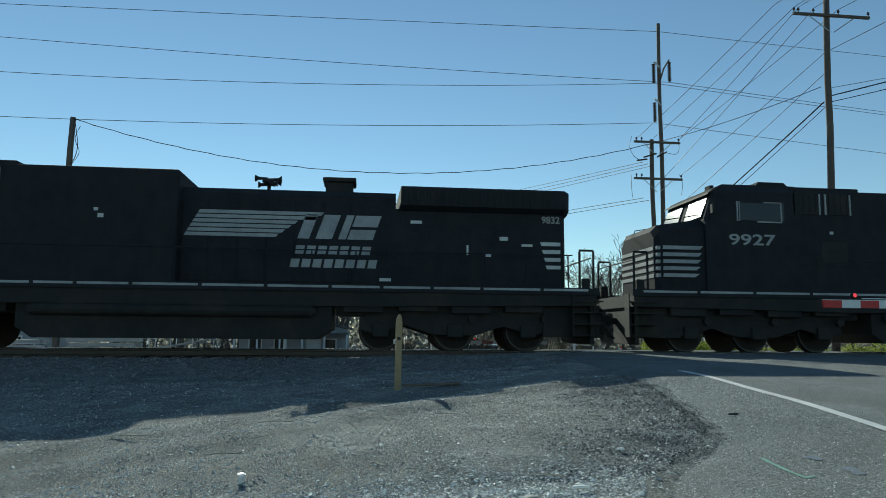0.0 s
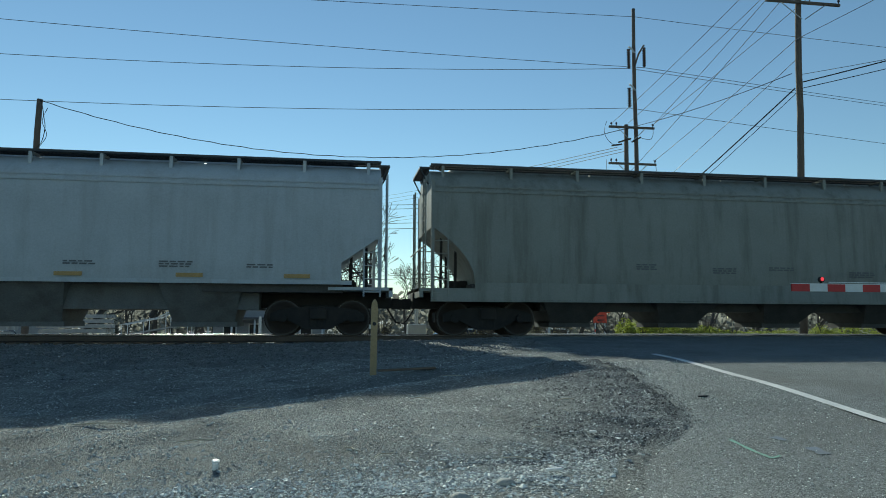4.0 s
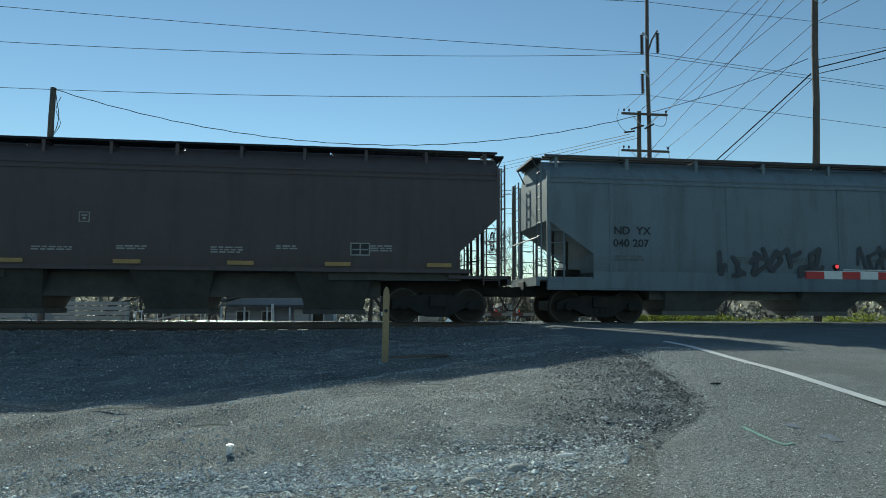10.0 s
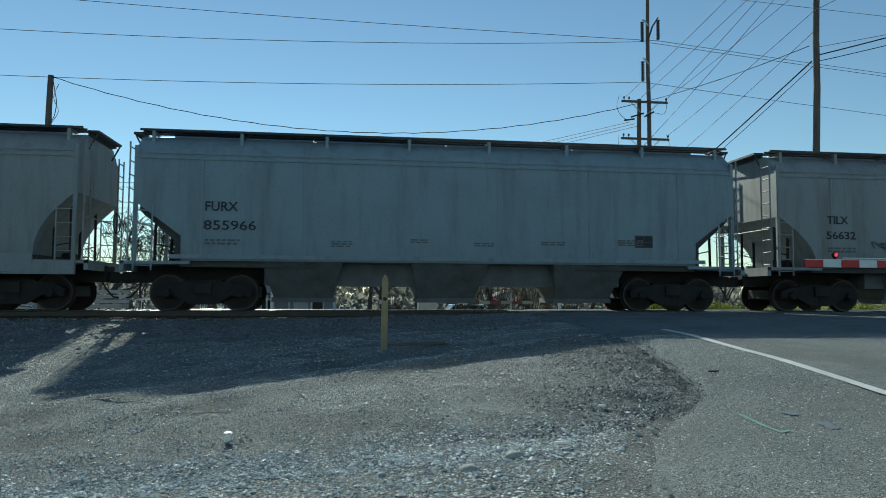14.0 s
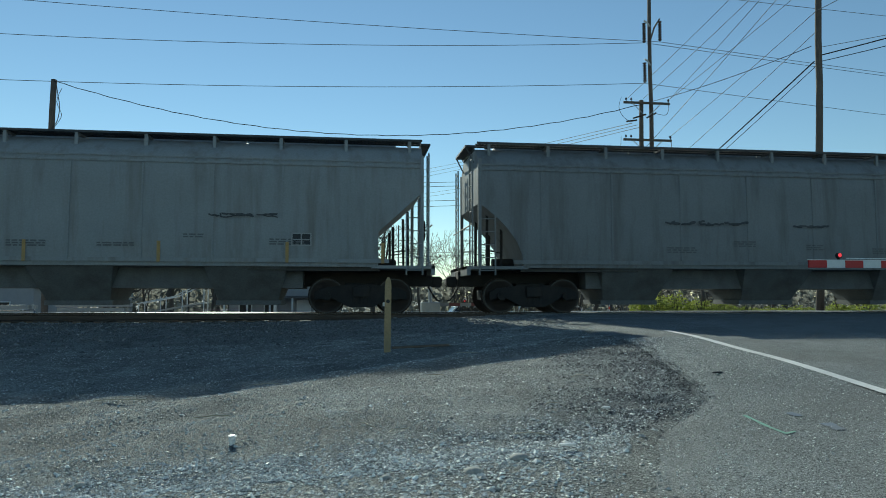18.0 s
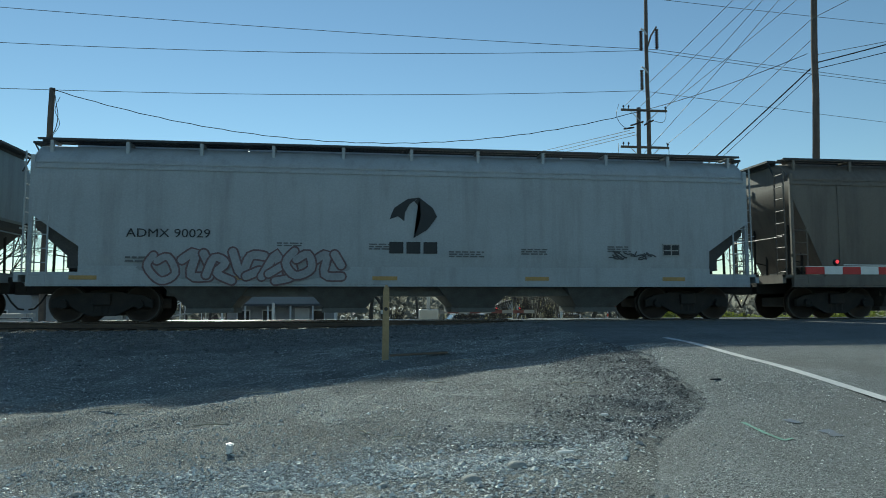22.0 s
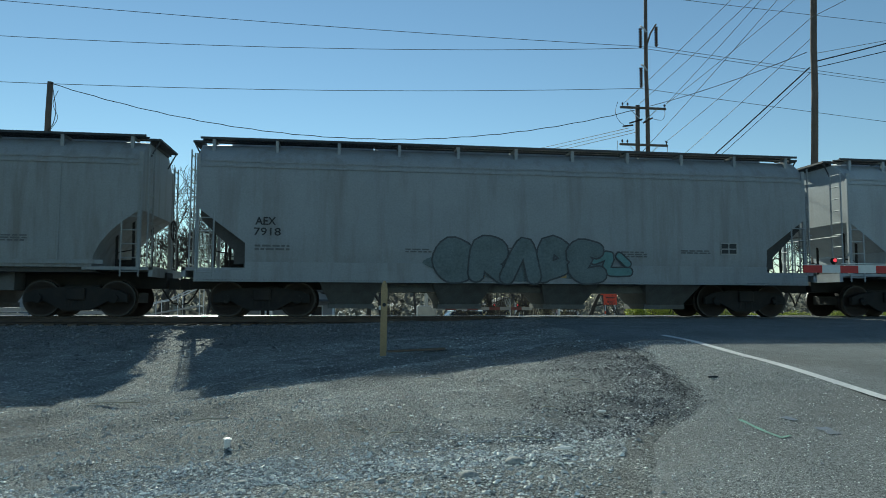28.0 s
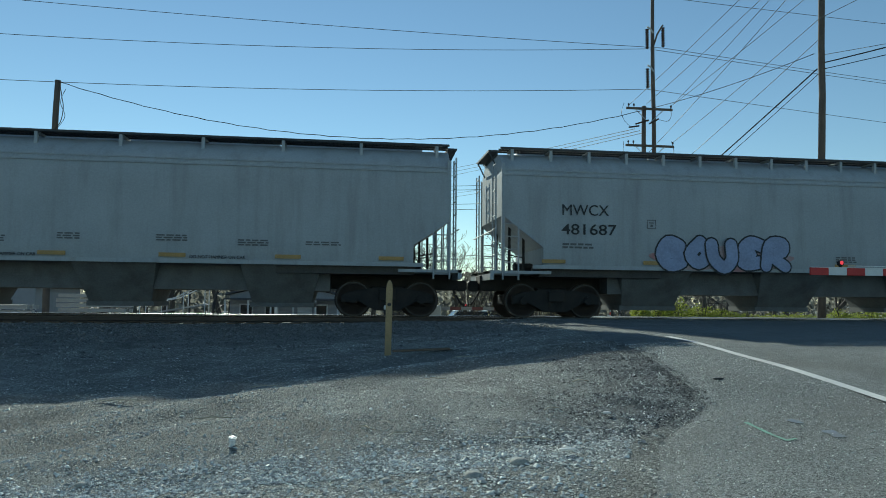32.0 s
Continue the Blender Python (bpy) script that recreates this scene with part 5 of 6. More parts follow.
        for x in (0.2, L - 1.0):
            for k in range(4):
                part("step", box(bmesh.new(), x, x + 0.8, s * 1.42 - 0.16, s * 1.42 + 0.16, 0.42 + 0.3 * k, 0.45 + 0.3 * k), U, loco)
            part("step_side", box(bmesh.new(), x - 0.03, x, s * 1.42 - 0.16, s * 1.42 + 0.16, 0.4, 1.55), U, loco)
    for x in (0.45, L - 0.45):
        part("pilot", box(bmesh.new(), x - 0.06, x + 0.06, -1.4, 1.4, 0.2, 1.5, 0.02), U, loco)
        part("end_chain_rail", tube(bmesh.new(), [(x, -1.4, 2.5), (x, 1.4, 2.5)], 0.018, 6), U, loco)
    link_part("coupler", shared("coupler", coupler_mesh, UNDER), loco, at=pose(0.55, 0, 0, 0, 0, 180))
    link_part("coupler", shared("coupler", coupler_mesh, UNDER), loco, at=pose(L - 0.25, 0, 0))
    for y in (-0.55, -0.35, 0.35, 0.55):
        link_part("air_hose", shared("air_hose", hose_mesh, UNDER), loco, at=pose(L - 0.3, y, 0.05))
        link_part("air_hose", shared("air_hose", hose_mesh, UNDER), loco, at=pose(0.3, y, 0.05, 0, 0, 180))
    for cx in (4.0, 18.1):
        for s in (-1, 1):
            link_part("truck_frame", shared("truck_frame", loco_truck_frame, UNDER), loco, at=pose(cx, s * 1.1, 0))
            for d in (-1.95, 0, 1.95):
                part("brake_cylinder", disc(bmesh.new(), s * 1.16, s * 1.34, 0.11, cx + d + 0.45, 0.85, 10), U, loco)
                part("axle_box", box(bmesh.new(), cx + d - 0.2, cx + d + 0.2, s * 1.15 - 0.12, s * 1.15 + 0.12, 0.36, 0.7, 0.02), U, loco)
        for d in (-1.95, 0, 1.95):
            wheelset(loco, cx + d, 0.53)
    return loco


locomotive(-15.33, "9832", "black diesel freight locomotive with white stripes and emblem")
locomotive(7.2, "9927", "second black diesel freight locomotive with white stripes and pale number")
# ------------------------------------------------------------ poles and wires


def pole(name, x, y, top, r0, r1, label, lean=0.0):
    z0 = ground_z(x, y) - 0.3
    ob = empty(name, pose(x, y, z0), label, "utility pole", "utility poles")
    n = 8
    bm = tube(bmesh.new(), [(lean * k / n + 0.02 * math.sin(k * 1.7), 0.015 * math.sin(k * 2.3), (top - z0) * k / n) for k in range(n + 1)], [r0 + (r1 - r0) * k / n for k in range(n + 1)], 12)
    smooth(part("shaft", bm, POLE_WOOD, ob))
    return ob, z0


def cross_arm(ob, z0, z, x0, x1, pins, mat=POLE_WOOD):
    arm = part("cross_arm", box(bmesh.new(), x0, x1, -0.20, -0.09, z - z0 - 0.06, z - z0 + 0.06, 0.01), mat, ob)
    for x in pins:
        bm = tube(bmesh.new(), [(x, -0.145, z - z0 + 0.06), (x, -0.145, z - z0 + 0.14), (x, -0.145, z - z0 + 0.16), (x, -0.145, z - z0 + 0.22), (x, -0.145, z - z0 + 0.27)], [0.015, 0.02, 0.06, 0.05, 0.03], 8)
        part("pin_insulator", bm, PORCELAIN, arm)
    mid = (x0 + x1) / 2
    for s in (-1, 1):
        part("arm_brace", tube(bmesh.new(), [(mid + s * 0.08, -0.13, z - z0 - 0.75), (mid + s * (x1 - x0) * 0.3, -0.15, z - z0 - 0.05)], 0.022, 5), GALVANISED, arm)
    return arm


def string_insulator(ob, x, z, z0, n=8):
    bm = bmesh.new()
    for i in range(n):
        h = z - z0 - i * 0.146
        tube(bm, [(x, -0.1, h), (x, -0.1, h - 0.03), (x, -0.1, h - 0.06), (x, -0.1, h - 0.145)], [0.03, 0.125, 0.10, 0.03], 10)
    return part("insulator_string", bm, PORCELAIN, ob)


tall, tz = pole("tall_utility_pole", 16.72, 37.0, 19.45, 0.15, 0.10, "tall weathered wooden utility pole with hanging insulators", 0.05)
for s, zt, z1 in ((1, 17.25, 17.1), (-1, 17.1, 16.95), (-1, 14.85, 14.65)):
    x1 = 0.62 * s if s > 0 else -0.33
    part("bracket", tube(bmesh.new(), [(0.03, -0.1, zt - tz - 1.3 if s > 0 else zt - tz - 0.35), (x1 * 0.45, -0.1, zt - tz - 0.55 if s > 0 else zt - tz - 0.1), (x1, -0.1, zt - tz)], 0.05, 7), GALVANISED if s < 0 else POLE_WOOD, tall)
    string_insulator(tall, x1, z1, tz)

short, sz = pole("utility_pole", 16.08, 36.8, 12.42, 0.14, 0.12, "wooden utility pole with two cross arms and wiring")
cross_arm(short, sz, 12.24, -1.08, 1.64, (-0.93, -0.63, 1.57))
cross_arm(short, sz, 10.13, -1.13, 1.70, (-0.98, -0.68, 1.64))
for a, b in (((-0.6, -0.3, 11.3), (0.15, -0.3, 11.55)), ((0.2, -0.3, 11.35), (0.75, -0.3, 11.65)), ((-1.0, -0.3, 11.1), (-0.4, -0.3, 11.2))):
    part("cut_out_switch", tube(bmesh.new(), [(a[0], a[1], a[2] - sz), (b[0], b[1], b[2] - sz)], 0.05, 6), PORCELAIN, short)


def jumper(ob, pts, z0, r=0.014):
    fine_pts = []
    for i in range(len(pts) - 1):
        p0, p1 = Vector(pts[i]), Vector(pts[i + 1])
        pm, pn = Vector(pts[max(i - 1, 0)]), Vector(pts[min(i + 2, len(pts) - 1)])
        for k in range(5):
            t = k / 5
            q = 0.5 * ((2 * p0) + (p1 - pm) * t + (2 * pm - 5 * p0 + 4 * p1 - pn) * t * t + (3 * p0 - pm - 3 * p1 + pn) * t ** 3)
            fine_pts.append(q - Vector((0, 0, z0)))
    fine_pts.append(Vector(pts[-1]) - Vector((0, 0, z0)))
    part("jumper_wire", tube(bmesh.new(), fine_pts, r, 4), WIRE, ob)


jumper(short, [(-1.25, -0.25, 12.5), (-1.42, -0.3, 11.9), (-1.2, -0.3, 11.4), (-0.8, -0.3, 11.1)], sz)
jumper(short, [(1.45, -0.25, 12.45), (1.5, -0.3, 11.9), (1.3, -0.3, 11.55), (0.8, -0.3, 11.6)], sz)
jumper(short, [(1.5, -0.25, 10.4), (1.62, -0.3, 9.9), (1.55, -0.3, 9.2)], sz)
jumper(short, [(-1.3, -0.25, 10.3), (-1.35, -0.3, 9.6), (-1.3, -0.3, 9.0)], sz)

right, rz = pole("utility_pole", 19.49, 27.0, 16.5, 0.16, 0.125, "stout brown wooden utility pole with one cross arm", 0.55)
cross_arm(right, rz, 15.36, -1.15, 2.45, (-1.1, -0.9, -0.2, 0.98, 2.4))

leftp, lz = pole("utility_pole", -15.17, 37.0, 12.37, 0.17, 0.14, "plain wooden utility pole with a looped cable", 0.04)
jumper(leftp, [(0.25, -0.15, 12.0), (0.35, -0.2, 11.5), (0.45, -0.2, 10.9), (0.35, -0.2, 10.2), (0.1, -0.2, 9.8)], lz, 0.02)
jumper(leftp, [(0.5, -0.15, 11.9), (0.3, -0.2, 11.2), (0.55, -0.2, 10.5), (0.25, -0.2, 9.9)], lz, 0.015)


def wire(name, a, b, sag, r, mat, label, n=20, wavy=0.0):
    a, b = Vector(a), Vector(b)
    pts = []
    for i in range(n + 1):
        t = i / n
        p = a.lerp(b, t)
        p.z -= sag * 4 * t * (1 - t)
        p.z += wavy * math.sin(i * 2.1)
        pts.append(p)
    return tagged(part(name, tube(bmesh.new(), pts, r, 5), mat), label, "wire", "overhead wires")


PH = "thin grey overhead power line"
# across the back, left of the tall pole and right of it
for pl, pp, pr, sag in (((-60, 37, 17.82), (16.8, 37, 18.98), (87, 54.3, 25.0), 0.1),
                        ((-60, 37, 18.7), (17.34, 36.9, 15.9), (89, 55.2, 18.6), 0.71),
                        ((-60, 37, 17.0), (16.42, 36.9, 15.8), (89, 55.6, 18.5), 1.73),
                        ((-60, 37, 13.97), (16.36, 36.9, 13.45), (89, 56.5, 15.2), 1.44)):
    wire("power_line", pl, pp, sag, 0.016, WIRE_GREY, PH, 30)
    wire("power_line", pp, pr, 0.3, 0.016, WIRE_GREY, PH, 16)
wire("telephone_cable", (-15.05, 36.85, 12.27), (16.5, 36.4, 12.25), 2.34, 0.020, WIRE, "sagging black twisted cable between poles", 60, 0.02)
wire("telephone_cable", (16.5, 36.4, 12.25), (19.47, 26.9, 12.1), 0.15, 0.017, WIRE, "black twisted cable between poles", 20)
DL = "thin distribution wire between pole cross arms"
for a, b, c in (((15.15, 36.45, 12.42), (17.45, 26.85, 15.65), (21.5, 8.0, 18.5)), ((16.1, 36.5, 12.45), (18.42, 26.85, 15.66), (22.5, 8.0, 17.5)),
                ((17.62, 36.45, 12.45), (18.62, 26.85, 15.66), (22.9, 8.0, 17.5)), ((16.1, 36.5, 9.6), (19.33, 26.85, 15.66), (23.5, 8.0, 17.5)),
                ((17.62, 36.45, 12.45), (20.47, 26.85, 15.66), (26.5, 8.0, 17.5)), ((17.65, 36.45, 10.35), (19.71, 26.85, 13.64), (24.5, 8.0, 15.6))):
    wire("distribution_wire", a, b, 0.08, 0.014, WIRE_GREY, DL, 12)
    wire("distribution_wire", b, c, 0.2, 0.014, WIRE_GREY, DL, 12)
wire("distribution_wire", (17.6, 36.6, 8.7), (19.62, 26.85, 12.68), 0.05, 0.014, WIRE_GREY, DL, 12)
wire("service_cable", (19.66, 27.0, 11.48), (17.4, 36.7, 6.98), 0.05, 0.030, WIRE, "thick black service cable", 14)
wire("service_cable", (19.7, 27.0, 11.25), (17.6, 36.7, 6.8), 0.05, 0.015, WIRE, "thin black service wire", 14)
wire("service_cable", (20.0, 27.0, 11.77), (29.0, 22.0, 13.8), 0.1, 0.028, WIRE, "thick black service cable", 14)
wire("service_cable", (20.0, 27.0, 11.5), (29.0, 22.0, 13.3), 0.1, 0.018, WIRE, "thin black service wire", 14)
wire("service_cable", (19.9, 27.0, 12.1), (29.0, 22.0, 13.1), 0.05, 0.014, GALVANISED, "thin bright guy wire", 10)

for zf in (9.75, 9.45, 8.4, 8.0, 4.6, 4.35):
    wire("power_line", (-46, 50, zf - 0.9), (12, 50, zf + 0.25), 0.5, 0.018, WIRE_GREY, "distant thin power line behind the trees", 14)

pole("utility_pole", -46, 50.1, 9.6, 0.15, 0.12, "distant plain wooden utility pole")
pole("utility_pole", 12.0, 50.1, 10.3, 0.15, 0.12, "distant plain wooden utility pole")

# lines that run off behind the railway from the short pole
for k in range(3):
    wire("distribution_wire", (15.45 + 0.3 * k, 36.6, 11.05 - 0.09 * k), (6.8 + 0.3 * k, 150, 27.5 - 0.75 * k), 0.3, 0.018, WIRE, "black line running off behind the railway", 10)
for k in range(2):
    wire("distribution_wire", (15.45 + 0.3 * k, 36.6, 9.0 - 0.12 * k), (6.9 + 0.3 * k, 150, 22.6 - 0.7 * k), 0.2, 0.018, WIRE, "black line running off behind the railway", 10)
far_pole, fz = pole("utility_pole", 6.9, 150.2, 28.5, 0.3, 0.2, "distant tall wooden utility pole")

# ------------------------------------------------------------ marker post and gate


def marker_post():
    x, y = 0.52, 10.3
    z = ground_z(x, y)
    ob = empty("marker_post", pose(x, y, z - 0.02, 0, 0.6, 0), "faded yellow wooden marker post with a pointed top", "post")
    bm = bmesh.new()
    w, d = 0.047, 0.03
    lerp_rows(bm, [[(-w, -d, 0), (w, -d, 0), (w, d, 0), (-w, d, 0)], [(-w, -d, 0.5), (w, -d, 0.5), (w, d, 0.5), (-w, d, 0.5)], [(-w * 0.98, -d, 0.98), (w * 0.98, -d, 0.98), (w, d, 0.98), (-w, d, 0.98)],
                   [(-w * 0.8, -d * 0.8, 1.06), (w * 0.8, -d * 0.8, 1.06), (w * 0.8, d * 0.8, 1.06), (-w * 0.8, d * 0.8, 1.06)], [(-0.01, -0.01, 1.11), (0.012, -0.01, 1.11), (0.012, 0.01, 1.11), (-0.01, 0.01, 1.11)]])
    part("stake", bm, POST_YELLOW, ob)
    part("knot", tube(bmesh.new(), [(0, -d - 0.006, 0.755), (0, -d + 0.004, 0.755)], [0.026, 0.03], 10), LETTER_DARK, ob, "dark knot hole")
    part("tag", box(bmesh.new(), -w - 0.03, -w + 0.002, -0.01, 0.01, 0.68, 0.74, 0.004), LETTER_WHITE, ob, "torn white tag")
    return ob


marker_post()


def crossing_gate():
    y = 14.5
    gx = 14.6
    z = ground_z(gx, y)
    ob = empty("crossing_gate", pose(gx, y, z), "lowered red and white level-crossing gate arm with red lamps", "crossing gate")
    part("mast", tube(bmesh.new(), [(0.5, 0, 0), (0.5, 0, 4.2)], 0.07, 12), GALVANISED, ob)
    part("mechanism_box", box(bmesh.new(), 0.15, 0.85, -0.25, 0.25, 0.9, 1.6, 0.04), GALVANISED, ob)
    zc = 2.10 - z
    x = -4.38
    i = 0
    while x < 0.2:
        w = 0.45
        part("arm_panel", box(bmesh.new(), x, x + w - 0.002, -0.02, 0.02, zc - 0.085, zc + 0.085, 0.006), RED_PAINT if i % 2 == 0 else WHITE_PAINT, ob, "red panel" if i % 2 == 0 else "white panel")
        x += w
        i += 1
    part("arm_edge", box(bmesh.new(), -4.39, 0.2, -0.026, 0.026, zc + 0.085, zc + 0.10), WHITE_PAINT, ob)
    for lx in (-3.63, -1.6, 0.0):
        lamp = part("gate_lamp", tube(bmesh.new(), [(lx, 0.05, zc + 0.19), (lx, 0.02, zc + 0.19), (lx, -0.05, zc + 0.19)], [0.03, 0.07, 0.062], 12), UNDER, ob)
        part("lamp_lens", tube(bmesh.new(), [(lx, -0.05, zc + 0.20), (lx, -0.07, zc + 0.20)], [0.046, 0.03], 12), LAMP_RED, lamp, "glowing red lens")
        part("lamp_bracket", box(bmesh.new(), lx - 0.02, lx + 0.02, -0.02, 0.02, zc + 0.09, zc + 0.14), UNDER, lamp)
    part("lamp_cable", tube(bmesh.new(), [(-3.45, -0.02, zc + 0.13), (-1.7, -0.02, zc + 0.125), (0.1, -0.02, zc + 0.13)], 0.012, 5), WHITE_PAINT, ob)
    return ob


LAMP_DIM = glow("lamp_dim_red", (0.6, 0.04, 0.05), 0.5)
LAMP_RED = glow("lamp_red", (0.8, 0.05, 0.07), 0.9)
crossing_gate()


def litter():
    def spot(x, y):
        return ground_z(x, y)
    x, y = 0.99, 10.05
    ob = part("plank", box(bmesh.new(), -0.42, 0.42, -0.05, 0.05, 0, 0.03, 0.006), OLD_WOOD, at=pose(x, y, spot(x, y) + 0.05, 0, -2, 6))
    tagged(ob, "weathered grey board lying on the gravel", "board")
    for nm, px, py, l, mat, lab in (("paper_scrap", 1.95, 5.23, 0.03, WHITE_PAINT, "small white scrap of litter on the gravel"), ("cigarette_end", 1.36, 4.35, 0.055, WHITE_PAINT, "white tube of litter on the gravel"), ("rubber_strip", 3.36, 6.12, 0.05, LETTER_DARK, "dark strip of rubber on the asphalt")):
        ob = part(nm, box(bmesh.new(), -l, l, -0.014, 0.014, 0, 0.016, 0.005), mat, at=pose(px, py, spot(px, py) + (0.010 if nm == "rubber_strip" else 0.02), 0, 0, 8))
        tagged(ob, lab, "litter")


    x, y = -0.855, 5.28
    cup = empty("paper_cup", pose(x, y, rough_ground(x, y) - 0.004, 8, 6, 0), "crumpled white paper cup standing in the gravel", "cup")
    smooth(part("wall", tube(bmesh.new(), [(0, 0, 0.0), (0.002, 0, 0.03), (0.0, 0.002, 0.055), (0, 0, 0.066), (0, 0, 0.066), (0, 0, 0.02)], [0.020, 0.023, 0.024, 0.028, 0.026, 0.018], 14, cap=False), WHITE_PAINT, cup))
    part("rim", tube(bmesh.new(), [(0.0275 * math.cos(a), 0.0275 * math.sin(a), 0.066) for a in np.linspace(0, 2 * math.pi, 15)], 0.003, 6, cap=False), WHITE_PAINT, cup, "rolled white rim")


litter()


def straws():
    r = random.Random(15)
    for x, y, l, a in ((-1.15, 6.45, 0.22, 5), (0.12, 5.45, 0.12, -60), (0.35, 5.2, 0.10, 40), (1.25, 4.75, 0.14, -25), (1.62, 5.6, 0.09, 30), (-0.9, 7.9, 0.2, 8), (-2.3, 7.4, 0.25, 4), (0.9, 7.6, 0.12, -12), (2.2, 6.6, 0.10, 20), (1.5, 9.1, 0.2, 5)):
        z = rough_ground(x, y) + 0.012
        bm = tube(bmesh.new(), [(-l, 0, 0), (-l * 0.3, r.uniform(-0.02, 0.02), 0.012), (l * 0.4, r.uniform(-0.02, 0.02), 0.01), (l, 0, 0.002)], [0.003, 0.005, 0.005, 0.003], 5)
        tagged(part("straw", bm, STRAW, at=pose(x, y, z, 0, 0, a)), "pale dry straw lying on the gravel", "straw", "dry straws on the lot")


STRAW = material("straw", (0.45, 0.41, 0.32), 0.7, vary=0.2, scale=20, fine=90, bump=0)
straws()
PAINT_GREEN = material("paint_green", (0.15, 0.30, 0.235), 0.8, vary=0.3, scale=10, fine=80, bump=0.2, second=(0.13, 0.128, 0.125), amount=0.9)
PAINT_BLUE = material("paint_blue", (0.125, 0.155, 0.20), 0.8, vary=0.3, scale=10, fine=80, bump=0.2, second=(0.13, 0.128, 0.125), amount=0.9)


def ground_mark(name, pts, width, mat, label):
    vs, fs = [], []
    r = random.Random(2)
    fine_pts = []
    for (x0, y0), (x1, y1) in zip(pts, pts[1:]):
        n = max(2, int(math.hypot(x1 - x0, y1 - y0) / 0.05))
        fine_pts += [(x0 + (x1 - x0) * k / n, y0 + (y1 - y0) * k / n) for k in range(n + 1)]
    for i, (x, y) in enumerate(fine_pts):
        a, b = fine_pts[max(i - 1, 0)], fine_pts[min(i + 1, len(fine_pts) - 1)]
        d = Vector((b[0] - a[0], b[1] - a[1])).normalized()
        w = width * r.uniform(0.6, 1.1) / 2
        for s in (-1, 1):
            px, py = x - d.y * w * s, y + d.x * w * s
            vs.append((px, py, ground_z(px, py) + 0.018))
        if i:
            fs.append((2 * i - 2, 2 * i - 1, 2 * i + 1, 2 * i))
    me = bpy.data.meshes.new(name)
    me.from_pydata(vs, [], fs)
    me.materials.append(mat)
    tagged(new(name, me), label, "paint mark", kind="structure")


ground_mark("paint_mark", [(2.75, 4.66), (2.72, 4.32), (2.72, 4.14), (2.80, 4.17)], 0.03, PAINT_GREEN, "green sprayed utility arrow on the asphalt")
ground_mark("paint_mark", [(3.05, 4.62), (3.07, 4.50)], 0.06, PAINT_BLUE, "faint blue sprayed patch on the asphalt")
ground_mark("paint_mark", [(3.09, 4.28), (3.08, 4.18), (3.06, 4.10)], 0.08, PAINT_BLUE, "faint blue sprayed patch on the asphalt")

# ------------------------------------------------------------ trees and growth behind the track


def tree(x, y, height, seed, label, spread=0.42, twigs=True, thick=0.022):
    r = random.Random(seed)
    z = ground_z(x, y)
    ob = empty("tree", pose(x, y, z - 0.1), label, "tree", "bare trees")
    trunk, fine_bm = bmesh.new(), bmesh.new()

    def grow(p, d, length, rad, depth):
        pts, rs = [p.copy()], [rad]
        n = 4
        for i in range(n):
            d = (d + Vector((r.gauss(0, 0.19), r.gauss(0, 0.19), r.gauss(0.02, 0.11)))).normalized()
            p = p + d * length / n
            pts.append(p.copy())
            rs.append(max(0.017, rad * (1 - 0.45 * (i + 1) / n)))
        tube(trunk if depth < 2 else fine_bm, pts, rs, 7 if depth < 1 else 5 if depth < 2 else 3, cap=False)
        if depth >= 5:
            return
        for k in range(r.choice((3, 4, 5)) if depth < 2 else r.choice((3, 4)) if depth < 3 else r.choice((2, 3))):
            i = r.choice((2, 3, 4)) if k else 4
            a = d.orthogonal().normalized()
            a.rotate(Matrix.Rotation(r.uniform(0, 6.28), 3, d))
            nd = (d + a * r.uniform(spread * 0.7, spread * 2.0) + Vector((0, 0, 0.12))).normalized()
            grow(pts[i], nd, length * r.uniform(0.55, 0.8), rs[i] * r.uniform(0.5, 0.7), depth + 1)

    grow(Vector((0, 0, 0)), Vector((r.gauss(0, 0.05), r.gauss(0, 0.05), 1)).normalized(), height * 0.36, height * thick, 0)
    part("trunk", trunk, BARK, ob)
    part("crown", fine_bm, TWIG, ob, "fine bare twigs")
    return ob


for x, y, h, seed in ((2.6, 48, 12.6, 31), (-8.0, 48, 11.2, 32), (-3.6, 50, 11.0, 34)):
    tree(x, y, h, seed, "dark spreading bare tree with crooked limbs", 0.62, True, 0.021)
T0 = "bare leafless tree behind the railway"
for i, (x, y, h) in enumerate(((-1.4, 60, 14.5), (-4.8, 62, 13.0), (-8.5, 60, 13.5), (-15.0, 58, 14.0), (-11.8, 66, 12.0), (1.8, 64, 11.5), (20.0, 62, 13.5), (17.0, 70, 11.0), (23.5, 66, 12.0), (-21.0, 62, 13.5), (-28, 60, 13), (7.0, 74, 9.5), (11.5, 80, 10), (29.0, 75, 12.0), (-3, 75, 13), (-18, 72, 13),  (31, 58, 12), (34, 60, 11), (36.5, 56, 12.5), (40, 62, 12), (44.5, 60, 12), (49, 62, 12), (27, 56, 11))):
    tree(x, y, h, 60 + i, T0)


for i, (x, y, h) in enumerate(((-13.5, 48, 8.5), (-11.2, 50, 9.5), (-9.4, 47.5, 8.0), (-6.2, 51, 10.5), (-2.4, 51.5, 10.0), (-16.5, 50, 9.0), (17.2, 50.5, 9.5), (18.8, 54, 9.5), (22, 53, 8.0))):
    tree(x, y, h, 160 + i, "slender bare tree with many forks behind the railway", 0.36, True, 0.015)


